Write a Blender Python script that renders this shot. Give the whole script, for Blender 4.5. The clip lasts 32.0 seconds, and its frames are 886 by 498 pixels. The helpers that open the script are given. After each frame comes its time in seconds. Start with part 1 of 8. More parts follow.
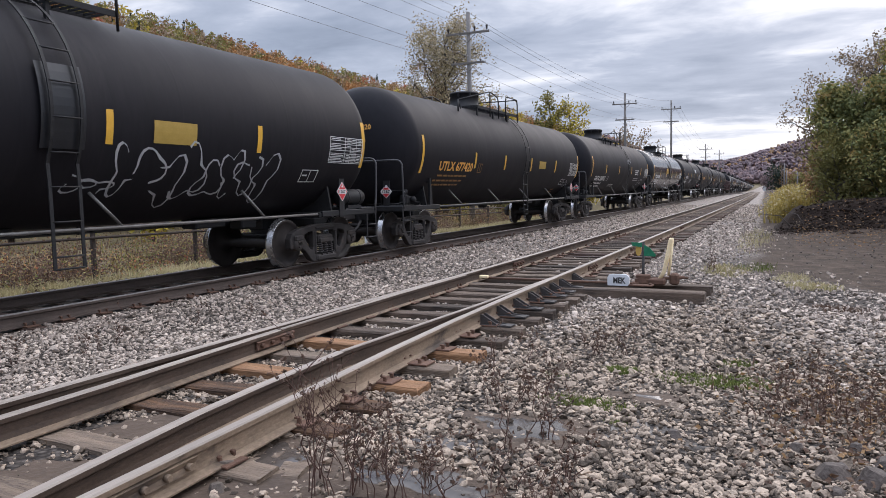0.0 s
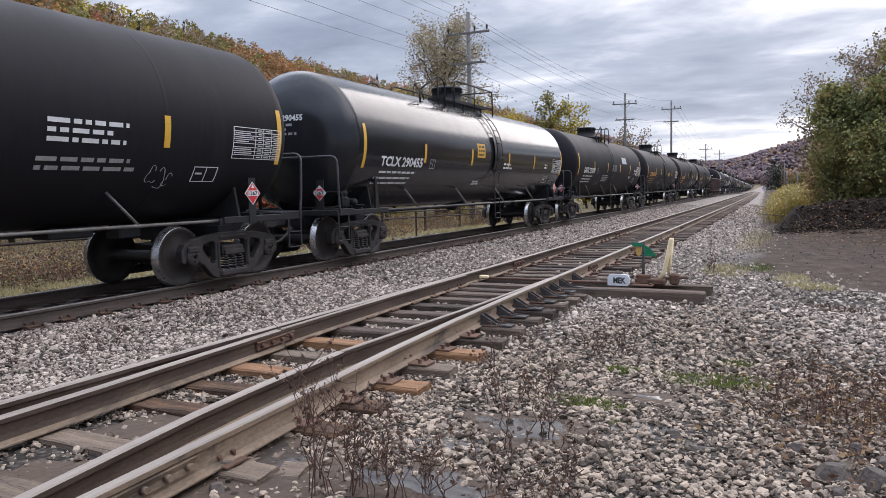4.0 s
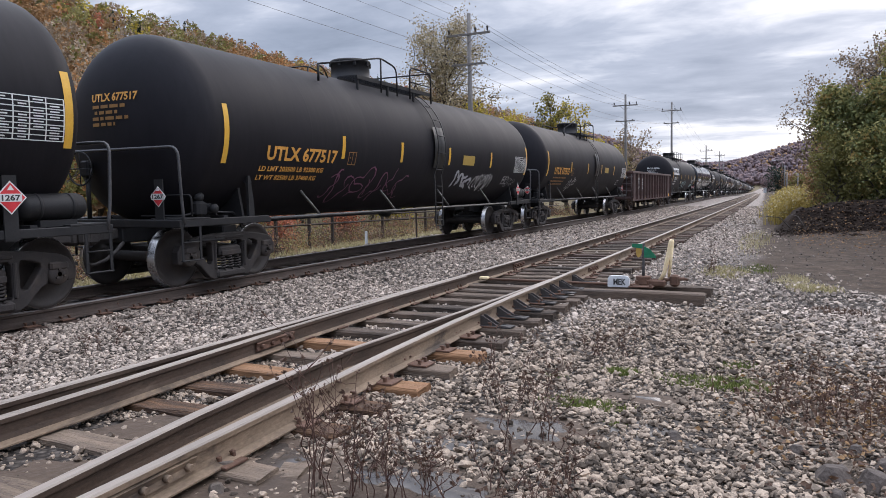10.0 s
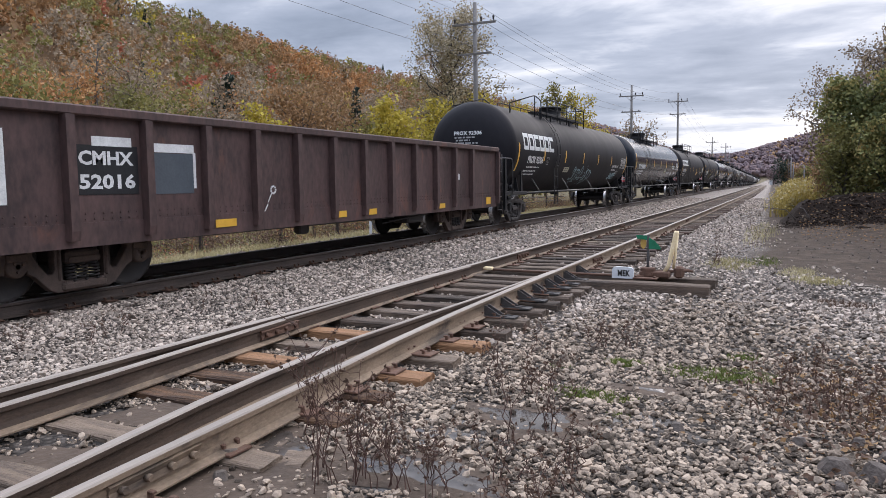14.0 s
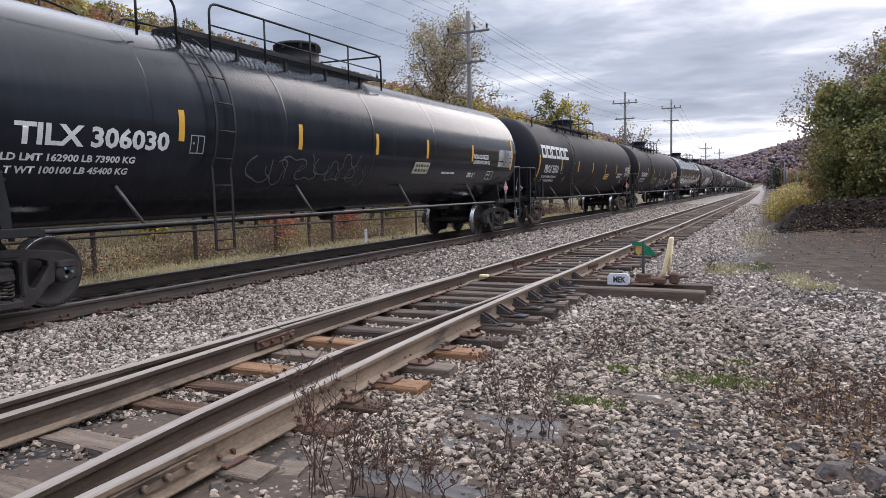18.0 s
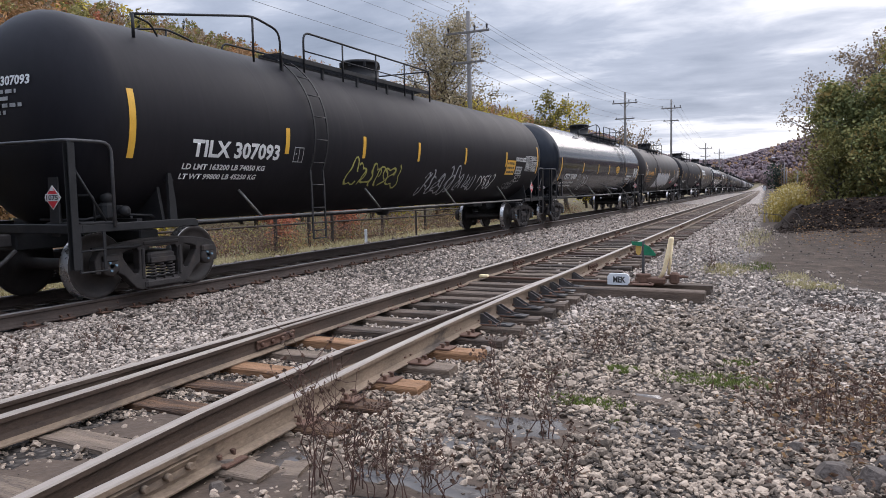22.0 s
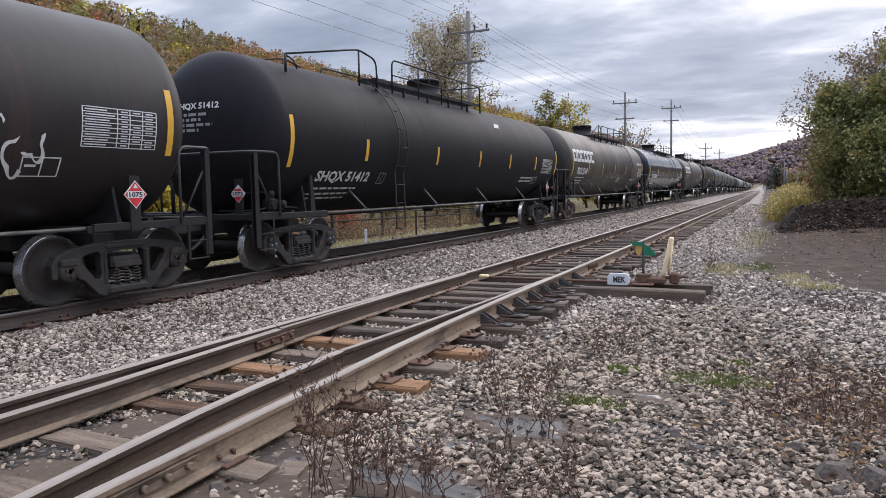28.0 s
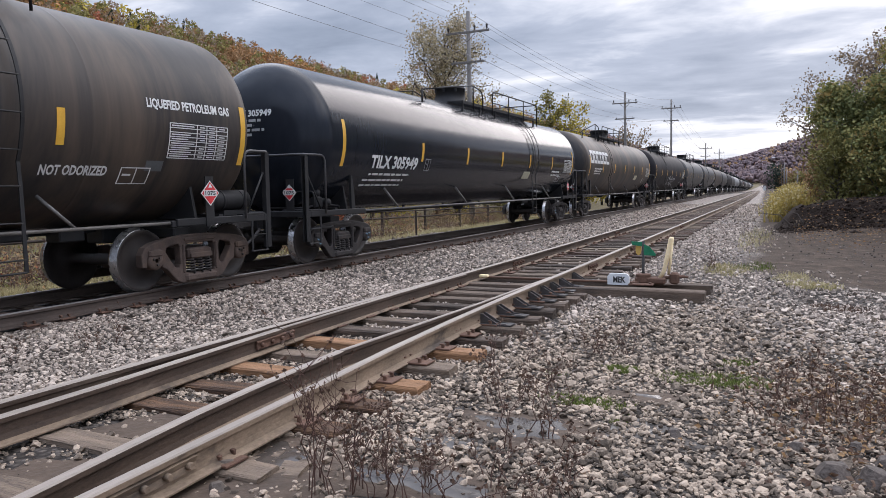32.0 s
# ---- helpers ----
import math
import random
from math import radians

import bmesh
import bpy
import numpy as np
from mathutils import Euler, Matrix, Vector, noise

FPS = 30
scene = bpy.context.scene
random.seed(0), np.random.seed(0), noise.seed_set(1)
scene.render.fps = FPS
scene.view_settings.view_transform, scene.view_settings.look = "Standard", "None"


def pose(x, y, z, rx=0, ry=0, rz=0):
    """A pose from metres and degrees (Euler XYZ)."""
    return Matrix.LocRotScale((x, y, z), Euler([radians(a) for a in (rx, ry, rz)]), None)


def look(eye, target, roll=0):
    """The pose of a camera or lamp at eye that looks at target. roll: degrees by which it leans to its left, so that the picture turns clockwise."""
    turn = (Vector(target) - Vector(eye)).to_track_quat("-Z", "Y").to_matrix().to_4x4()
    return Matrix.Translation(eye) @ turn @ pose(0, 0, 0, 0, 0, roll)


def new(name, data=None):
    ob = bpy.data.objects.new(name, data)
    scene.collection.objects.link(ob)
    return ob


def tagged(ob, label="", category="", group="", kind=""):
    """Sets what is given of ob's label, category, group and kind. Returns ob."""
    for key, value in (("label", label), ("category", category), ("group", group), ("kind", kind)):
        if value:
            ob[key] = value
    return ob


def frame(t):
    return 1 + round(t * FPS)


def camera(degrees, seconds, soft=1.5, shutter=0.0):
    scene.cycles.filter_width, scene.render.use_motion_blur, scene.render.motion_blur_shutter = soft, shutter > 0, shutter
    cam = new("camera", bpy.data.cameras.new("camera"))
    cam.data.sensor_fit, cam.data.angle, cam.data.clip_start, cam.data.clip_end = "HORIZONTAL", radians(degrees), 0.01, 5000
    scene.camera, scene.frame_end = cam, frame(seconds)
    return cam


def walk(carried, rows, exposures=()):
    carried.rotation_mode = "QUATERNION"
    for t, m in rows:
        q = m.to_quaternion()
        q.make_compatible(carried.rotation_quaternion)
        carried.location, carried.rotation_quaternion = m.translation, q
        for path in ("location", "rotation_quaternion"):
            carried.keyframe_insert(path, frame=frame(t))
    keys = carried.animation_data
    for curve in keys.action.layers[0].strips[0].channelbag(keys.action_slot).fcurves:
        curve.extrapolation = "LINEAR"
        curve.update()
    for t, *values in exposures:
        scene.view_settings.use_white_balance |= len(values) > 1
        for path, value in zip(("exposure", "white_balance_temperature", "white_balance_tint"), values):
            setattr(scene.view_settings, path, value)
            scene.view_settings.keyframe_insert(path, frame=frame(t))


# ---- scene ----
TAU = 2 * math.pi
EYE = (0.0, 0.0, 1.364)


def aim(yaw, pitch, roll):
    """The camera's pose: degrees to the left of +y, downwards, and of roll."""
    a, b = radians(yaw), radians(pitch)
    way = Vector((-math.sin(a) * math.cos(b), math.cos(a) * math.cos(b), -math.sin(b)))
    return look(EYE, Vector(EYE) + way, roll)


# ---- camera: it stands still but for a nudge from 10 to 14.5 s ----
cam = camera(63.41, 32.0, soft=0.4)
walk(cam, [
    (0, aim(25.262, 4.736, -1.002)),
    (9.5, aim(25.273, 4.733, -1.013)),
    (10, aim(25.278, 4.653, -0.884)),
    (10.5, aim(25.293, 4.644, -0.883)),
    (11, aim(25.488, 4.759, -0.811)),
    (11.5, aim(25.687, 5.016, -0.561)),
    (12, aim(25.909, 5.635, -0.177)),
    (12.5, aim(26.024, 5.775, -0.157)),
    (13, aim(25.984, 5.861, -0.410)),
    (13.5, aim(25.835, 5.536, 0.124)),
    (14, aim(25.637, 5.439, -0.545)),
    (14.5, aim(25.270, 4.729, -0.999)),
    (16.5, aim(25.269, 4.803, -1.011)),
    (20, aim(25.262, 4.802, -1.007)),
    (32, aim(25.262, 4.802, -1.007)),
], exposures=[(0, 0.3, 6500, 16), (32, 0.3, 6500, 16)])

# the way that the train has gone, second by second
GONE = [-0.00, 9.40, 18.73, 28.15, 37.44, 46.87, 56.07, 65.61, 74.65, 84.25, 93.51, 102.91, 112.48, 121.82, 131.15, 140.42, 149.68, 158.98, 168.34, 177.64, 187.03, 196.34, 205.72, 215.03, 224.36, 233.67, 242.95, 252.22, 261.48, 270.66, 279.94, 288.80, 297.83]


def gone(t):
    i = min(int(t), 31)
    return GONE[i] + (GONE[i + 1] - GONE[i]) * (t - i)


# ---- light: an overcast afternoon, brightest ahead, low over the far end of the line ----
SUN_AZ, SUN_EL = radians(6), radians(27)
world = bpy.data.worlds.new("overcast_sky")
scene.world = world
world.use_nodes = True


def tree_of(holder):
    nt = holder.node_tree
    nt.nodes.clear()

    def add(kind, **sets):
        n = nt.nodes.new("ShaderNode" + kind)
        for key, value in sets.items():
            if key.startswith("in_"):
                n.inputs[key[3:].replace("_", " ")].default_value = value
            elif key == "operation":
                n.operation = value
            elif key == "data_type":
                n.data_type = value
            elif key == "sky_type":
                n.sky_type = value
            elif key == "sun_disc":
                n.sun_disc = value
            elif key == "sun_elevation":
                n.sun_elevation = value
            elif key == "sun_rotation":
                n.sun_rotation = value
        return n

    def link(a, b):
        nt.links.new(a, b)

    return add, link


def ramp_of(add, stops):
    n = add("ValToRGB")
    els = n.color_ramp.elements
    while len(els) < len(stops):
        els.new(0.5)
    for e, (at, c) in zip(els, stops):
        e.position = at
        e.color = (*c, 1) if len(c) == 3 else c
    return n


def make_sky():
    add, link = tree_of(world)
    out = add("OutputWorld")
    bg = add("Background", in_Strength=1.0)
    sky = add("TexSky", sky_type="NISHITA", sun_disc=False, sun_elevation=SUN_EL, sun_rotation=SUN_AZ)
    sky_low = add("VectorMath", operation="SCALE", in_Scale=0.1)
    link(sky.outputs[0], sky_low.inputs[0])
    co = add("TexCoord")
    sep = add("SeparateXYZ")
    link(co.outputs["Generated"], sep.inputs[0])
    # clouds lie on a flat deck: the way is carried up to it
    zc = add("Math", operation="MAXIMUM")
    zc.inputs[1].default_value = 0.0
    link(sep.outputs["Z"], zc.inputs[0])
    zz = add("Math", operation="ADD")
    zz.inputs[1].default_value = 0.11
    link(zc.outputs[0], zz.inputs[0])
    ux = add("Math", operation="DIVIDE")
    uy = add("Math", operation="DIVIDE")
    link(sep.outputs["X"], ux.inputs[0])
    link(zz.outputs[0], ux.inputs[1])
    link(sep.outputs["Y"], uy.inputs[0])
    link(zz.outputs[0], uy.inputs[1])
    uv = add("CombineXYZ")
    link(ux.outputs[0], uv.inputs[0])
    link(uy.outputs[0], uv.inputs[1])
    big = add("TexNoise", in_Scale=0.8, in_Detail=6.0, in_Roughness=0.52, in_Distortion=0.25)
    mp = add("Mapping")
    mp.inputs["Location"].default_value = (-4.36, -6.91, 2.94)
    mp.inputs["Rotation"].default_value = (0, 0, -0.35)
    mp.inputs["Scale"].default_value = (0.78, 1.05, 1)
    link(uv.outputs[0], mp.inputs[0])
    link(mp.outputs[0], big.inputs["Vector"])
    fine = add("TexNoise", in_Scale=2.6, in_Detail=5.0, in_Roughness=0.58, in_Distortion=0.3)
    link(mp.outputs[0], fine.inputs["Vector"])
    mixv = add("Mix", in_Factor=0.3)
    link(big.outputs["Fac"], mixv.inputs[2])
    link(fine.outputs["Fac"], mixv.inputs[3])
    # brighter towards the hidden sun
    sunv = Vector((math.sin(SUN_AZ) * math.cos(SUN_EL), math.cos(SUN_AZ) * math.cos(SUN_EL), math.sin(SUN_EL)))
    dot = add("VectorMath", operation="DOT_PRODUCT")
    dot.inputs[1].default_value = sunv
    link(co.outputs["Generated"], dot.inputs[0])
    glow = add("MapRange", in_From_Min=0.5, in_From_Max=1.0, in_To_Min=0.0, in_To_Max=0.118)
    link(dot.outputs["Value"], glow.inputs["Value"])
    lift = add("Math", operation="ADD")
    link(mixv.outputs[0], lift.inputs[0])
    link(glow.outputs[0], lift.inputs[1])
    ramp = ramp_of(add, [(0.36, (0.2, 0.248, 0.325)), (0.465, (0.29, 0.35, 0.445)), (0.56, (0.4, 0.465, 0.567)), (0.615, (0.57, 0.632, 0.72)), (0.69, (0.88, 0.915, 0.955))])
    link(lift.outputs[0], ramp.inputs[0])
    mix = add("Mix", data_type="RGBA", in_Factor=0.965)
    link(sky_low.outputs[0], mix.inputs[6])
    link(ramp.outputs[0], mix.inputs[7])
    # an overcast sky is brightest overhead
    high = add("MapRange", in_From_Min=0.31, in_From_Max=0.62, in_To_Min=1.0, in_To_Max=3.5)
    link(zc.outputs[0], high.inputs["Value"])
    veil = add("MapRange", in_From_Min=0.7, in_From_Max=0.97, in_To_Min=1.0, in_To_Max=0.42)
    link(dot.outputs["Value"], veil.inputs["Value"])
    thick = add("Math", operation="MULTIPLY")
    link(high.outputs[0], thick.inputs[0])
    link(veil.outputs[0], thick.inputs[1])
    least = add("Math", operation="MAXIMUM")
    least.inputs[1].default_value = 1.0
    link(thick.outputs[0], least.inputs[0])
    up = add("VectorMath", operation="SCALE")
    link(mix.outputs[2], up.inputs[0])
    link(least.outputs[0], up.inputs["Scale"])
    link(up.outputs[0], bg.inputs["Color"])
    link(bg.outputs[0], out.inputs[0])


make_sky()
sun = new("sun", bpy.data.lights.new("sun", "SUN"))
sun.data.energy, sun.data.angle, sun.data.color = 0.6, radians(30), (1.0, 0.95, 0.9)
sun.matrix_world = look((0, 0, 50), Vector((0, 0, 50)) - Vector((math.sin(SUN_AZ) * math.cos(SUN_EL), math.cos(SUN_AZ) * math.cos(SUN_EL), math.sin(SUN_EL))))


# ---- materials ----
def stuff(name, dark, light, rough=0.8, metal=0.0, scale=6.0, fine=60.0, bump=0.2, bump_scale=40.0, stain=None, stain_at=(0.58, 0.72), stain_scale=1.4,
          by_object=0.0, by_island=0.0, stretch=(1, 1, 1), spec=0.5, dist=0.01, rough_var=0.12, coat=0.0):
    """A worn surface: two tones mixed at two scales, stains with a shape of their own, uneven gloss and fine relief, in metres."""
    m = bpy.data.materials.new(name)
    m.use_nodes = True
    add, link = tree_of(m)
    out = add("OutputMaterial")
    b = add("BsdfPrincipled")
    b.inputs["Metallic"].default_value = metal
    b.inputs["Specular IOR Level"].default_value = spec
    b.inputs["Coat Weight"].default_value = coat
    link(b.outputs[0], out.inputs[0])
    co = add("TexCoord")
    mp = add("Mapping")
    mp.inputs["Scale"].default_value = stretch
    link(co.outputs["Object"], mp.inputs[0])
    n1 = add("TexNoise", in_Scale=scale, in_Detail=4.0, in_Roughness=0.6)
    n2 = add("TexNoise", in_Scale=fine, in_Detail=3.0, in_Roughness=0.6)
    link(mp.outputs[0], n1.inputs["Vector"])
    link(mp.outputs[0], n2.inputs["Vector"])
    mv = add("Mix", data_type="FLOAT", in_Factor=0.4)
    link(n1.outputs["Fac"], mv.inputs[2])
    link(n2.outputs["Fac"], mv.inputs[3])
    value = mv.outputs[0]
    if by_object or by_island:
        rnd = add("ObjectInfo").outputs["Random"] if by_object else add("NewGeometry").outputs["Random Per Island"]
        r2 = add("Math", operation="MULTIPLY_ADD")
        r2.inputs[1].default_value = by_object or by_island
        r2.inputs[2].default_value = -0.5 * (by_object or by_island)
        link(rnd, r2.inputs[0])
        s = add("Math", operation="ADD")
        link(value, s.inputs[0])
        link(r2.outputs[0], s.inputs[1])
        value = s.outputs[0]
    col = ramp_of(add, [(0.3, dark), (0.7, light)])
    link(value, col.inputs[0])
    colour = col.outputs[0]
    if stain:
        n3 = add("TexNoise", in_Scale=stain_scale, in_Detail=6.0, in_Roughness=0.65, in_Distortion=0.6)
        link(mp.outputs[0], n3.inputs["Vector"])
        mask = add("MapRange", in_From_Min=stain_at[0], in_From_Max=stain_at[1])
        link(n3.outputs["Fac"], mask.inputs["Value"])
        mx = add("Mix", data_type="RGBA")
        link(mask.outputs[0], mx.inputs[0])
        link(colour, mx.inputs[6])
        mx.inputs[7].default_value = (*stain, 1)
        colour = mx.outputs[2]
    link(colour, b.inputs["Base Color"])
    rr = add("MapRange", in_To_Min=max(0.03, rough - rough_var), in_To_Max=min(1, rough + rough_var))
    link(n1.outputs["Fac"], rr.inputs["Value"])
    link(rr.outputs[0], b.inputs["Roughness"])
    if bump:
        nb = add("TexNoise", in_Scale=bump_scale, in_Detail=4.0)
        link(mp.outputs[0], nb.inputs["Vector"])
        bp = add("Bump", in_Strength=bump, in_Distance=dist)
        link(nb.outputs["Fac"], bp.inputs["Height"])
        link(bp.outputs[0], b.inputs["Normal"])
    return m


def leafy(name, stops, rough=0.65):
    """Leaves: a colour of its own for each, from the stops, and light that shines through."""
    m = bpy.data.materials.new(name)
    m.use_nodes = True
    add, link = tree_of(m)
    out = add("OutputMaterial")
    b = add("BsdfPrincipled", in_Roughness=rough)
    b.inputs["Specular IOR Level"].default_value = 0.25
    geo = add("NewGeometry")
    co = add("TexCoord")
    n = add("TexNoise", in_Scale=0.35, in_Detail=2.0)
    link(co.outputs["Object"], n.inputs["Vector"])
    mv = add("Mix", data_type="FLOAT", in_Factor=0.66)
    link(geo.outputs["Random Per Island"], mv.inputs[2])
    link(n.outputs["Fac"], mv.inputs[3])
    r = ramp_of(add, stops)
    link(mv.outputs[0], r.inputs[0])
    link(r.outputs[0], b.inputs["Base Color"])
    tl = add("BsdfTranslucent")
    link(r.outputs[0], tl.inputs["Color"])
    mix = add("MixShader", in_Fac=0.25)
    link(b.outputs[0], mix.inputs[1])
    link(tl.outputs[0], mix.inputs[2])
    link(mix.outputs[0], out.inputs[0])
    return m


RAIL_SIDE = stuff("dark_rail_side", (0.03, 0.019, 0.013), (0.1, 0.064, 0.043), 0.7, 0.0, 5, 70, 0.35, 60, stain=(0.15, 0.108, 0.078), stain_at=(0.55, 0.7), stain_scale=2.2, stretch=(1, 0.4, 1))
RAIL_DUST = stuff("dusty_tan_rail_side", (0.115, 0.078, 0.05), (0.31, 0.222, 0.15), 0.8, 0.0, 5, 70, 0.35, 60, stain=(0.06, 0.043, 0.032), stain_at=(0.5, 0.64), stain_scale=2.6, stretch=(1, 0.4, 1))
RAIL_TOP = stuff("worn_rail_head", (0.19, 0.158, 0.131), (0.38, 0.318, 0.267), 0.5, 0.0, 3, 50, 0.06, 90, stain=(0.2, 0.15, 0.12), stain_at=(0.6, 0.75), stretch=(4, 0.15, 1))
MAIN_SIDE = stuff("oily_rail_side", (0.04, 0.028, 0.022), (0.105, 0.075, 0.06), 0.75, 0.0, 5, 70, 0.25, 60, stretch=(1, 0.4, 1))
MAIN_TOP = stuff("polished_rail_head", (0.12, 0.105, 0.1), (0.24, 0.22, 0.21), 0.5, 0.3, 3, 50, 0.05, 90, stretch=(4, 0.15, 1))
RUST = stuff("rusty_iron", (0.07, 0.035, 0.022), (0.16, 0.085, 0.055), 0.85, 0.0, 14, 90, 0.4, 90)
DARK_IRON = stuff("dark_iron", (0.03, 0.026, 0.025), (0.075, 0.066, 0.062), 0.7, 0.2, 10, 80, 0.25, 80)
TIE_OLD = stuff("weathered_tie", (0.045, 0.031, 0.022), (0.25, 0.183, 0.132), 0.9, 0, 5, 50, 0.7, 30, stain=(0.2, 0.165, 0.14), by_object=0.25, stretch=(0.35, 4, 4), dist=0.02)
TIE_BROWN = stuff("brown_tie", (0.045, 0.023, 0.012), (0.3, 0.155, 0.075), 0.9, 0, 5, 50, 0.7, 30, stain=(0.085, 0.06, 0.045), by_object=0.3, stretch=(0.35, 4, 4), dist=0.02)
TIE_DARK = stuff("creosoted_tie", (0.024, 0.017, 0.012), (0.15, 0.105, 0.076), 0.92, 0, 5, 50, 0.8, 30, stain=(0.03, 0.024, 0.02), stain_at=(0.5, 0.66), by_object=0.25, stretch=(0.35, 4, 4), dist=0.02)
TIE_RUSTY = stuff("rust_stained_tie", (0.025, 0.015, 0.011), (0.1, 0.058, 0.042), 0.9, 0, 5, 50, 0.7, 30, by_object=0.25, stretch=(0.35, 4, 4), dist=0.02)
STONE = stuff("ballast_limestone", (0.12, 0.096, 0.078), (0.58, 0.478, 0.396), 0.9, 0, 7, 70, 0.4, 70, by_island=0.42, spec=0.3)
STONE_DIRTY = stuff("dusty_ballast_stone", (0.055, 0.041, 0.0305), (0.47, 0.366, 0.278), 0.9, 0, 7, 70, 0.4, 70, by_island=0.45, spec=0.3)
ROCK = stuff("dark_rock", (0.04, 0.031, 0.026), (0.14, 0.11, 0.092), 0.85, 0, 6, 40, 0.6, 25, dist=0.03)
STEEL_WHEEL = stuff("wheel_steel", (0.022, 0.018, 0.016), (0.058, 0.047, 0.042), 0.6, 0.0, 5, 60, 0.15, 60, spec=0.4)
TREAD = stuff("wheel_tread", (0.3, 0.29, 0.29), (0.5, 0.49, 0.48), 0.28, 0.9, 8, 60, 0.02, 60)
CAST = stuff("truck_casting", (0.016, 0.0135, 0.013), (0.05, 0.042, 0.039), 0.7, 0.1, 6, 60, 0.35, 60, stain=(0.085, 0.063, 0.05), stain_at=(0.58, 0.78))
CAST_RUSTY = stuff("rusty_truck_casting", (0.04, 0.028, 0.024), (0.13, 0.09, 0.072), 0.85, 0.1, 6, 60, 0.35, 60, stain=(0.13, 0.085, 0.06))
FRAME_BLACK = stuff("black_frame_paint", (0.01, 0.01, 0.011), (0.028, 0.027, 0.028), 0.6, 0, 5, 60, 0.12, 60, stain=(0.05, 0.043, 0.038), stain_at=(0.62, 0.8), spec=0.3)
YELLOW = stuff("reflector_yellow", (0.62, 0.33, 0.035), (0.78, 0.45, 0.06), 0.4, 0, 6, 60, 0)
WHITE = stuff("stencil_white", (0.55, 0.55, 0.54), (0.75, 0.75, 0.73), 0.55, 0, 9, 60, 0)
DIM_WHITE = stuff("faded_stencil", (0.2, 0.2, 0.2), (0.42, 0.42, 0.41), 0.6, 0, 9, 60, 0)
ORANGE = stuff("orange_stencil", (0.6, 0.28, 0.05), (0.75, 0.38, 0.08), 0.5, 0, 9, 60, 0)
DIM_ORANGE = stuff("faded_orange_stencil", (0.22, 0.11, 0.03), (0.36, 0.18, 0.05), 0.6, 0, 9, 60, 0)
RED = stuff("placard_red", (0.52, 0.025, 0.03), (0.68, 0.04, 0.05), 0.45, 0, 9, 60, 0)
BLACK_INK = stuff("black_ink", (0.02, 0.02, 0.02), (0.03, 0.03, 0.03), 0.5, 0, 9, 60, 0)
SILVER_SPRAY = stuff("silver_spray", (0.3, 0.31, 0.33), (0.55, 0.56, 0.58), 0.5, 0.2, 9, 60, 0)
PINK_SPRAY = stuff("mauve_spray", (0.14, 0.05, 0.09), (0.24, 0.09, 0.16), 0.6, 0, 9, 60, 0)
CYAN_SPRAY = stuff("pale_cyan_spray", (0.25, 0.42, 0.46), (0.42, 0.58, 0.62), 0.6, 0, 9, 60, 0)
LIME_SPRAY = stuff("dull_yellow_spray", (0.32, 0.3, 0.08), (0.5, 0.46, 0.14), 0.6, 0, 9, 60, 0)


def tank_paint(name, dark, light, rough, stain, at=(0.6, 0.8), coat=0.0, spec=0.36, bump=0.012):
    """Weathered tank paint, streaked across the shell."""
    return stuff(name, dark, light, rough, 0, 0.7, 7.0, bump, 5.0, stain=stain, stain_at=at, stain_scale=0.5, stretch=(0.7, 1.9, 0.3), spec=spec, dist=0.02, coat=coat)


TANKS = {
    "black": tank_paint("dusty_black_tank", (0.0095, 0.0087, 0.0108), (0.0175, 0.016, 0.019), 0.6, (0.028, 0.025, 0.027), spec=0.16),
    "satin": tank_paint("satin_black_tank", (0.013, 0.013, 0.015), (0.024, 0.024, 0.027), 0.17, (0.03, 0.03, 0.032), spec=0.42, bump=0.004),
    "gloss": tank_paint("glossy_black_tank", (0.012, 0.014, 0.019), (0.021, 0.024, 0.031), 0.16, (0.03, 0.03, 0.034), spec=0.24, bump=0.004),
    "grey": tank_paint("grey_dusted_tank", (0.03, 0.03, 0.031), (0.07, 0.068, 0.068), 0.5, (0.11, 0.105, 0.1)),
    "pale": tank_paint("pale_grey_tank", (0.2, 0.205, 0.21), (0.34, 0.34, 0.34), 0.5, (0.16, 0.14, 0.12)),
    "rusty": tank_paint("rust_topped_tank", (0.018, 0.015, 0.015), (0.034, 0.027, 0.026), 0.55, (0.08, 0.034, 0.027)),
    "browned": tank_paint("browned_black_tank", (0.013, 0.0125, 0.014), (0.034, 0.03, 0.029), 0.5, (0.1, 0.073, 0.054), (0.46, 0.68), spec=0.34),
}


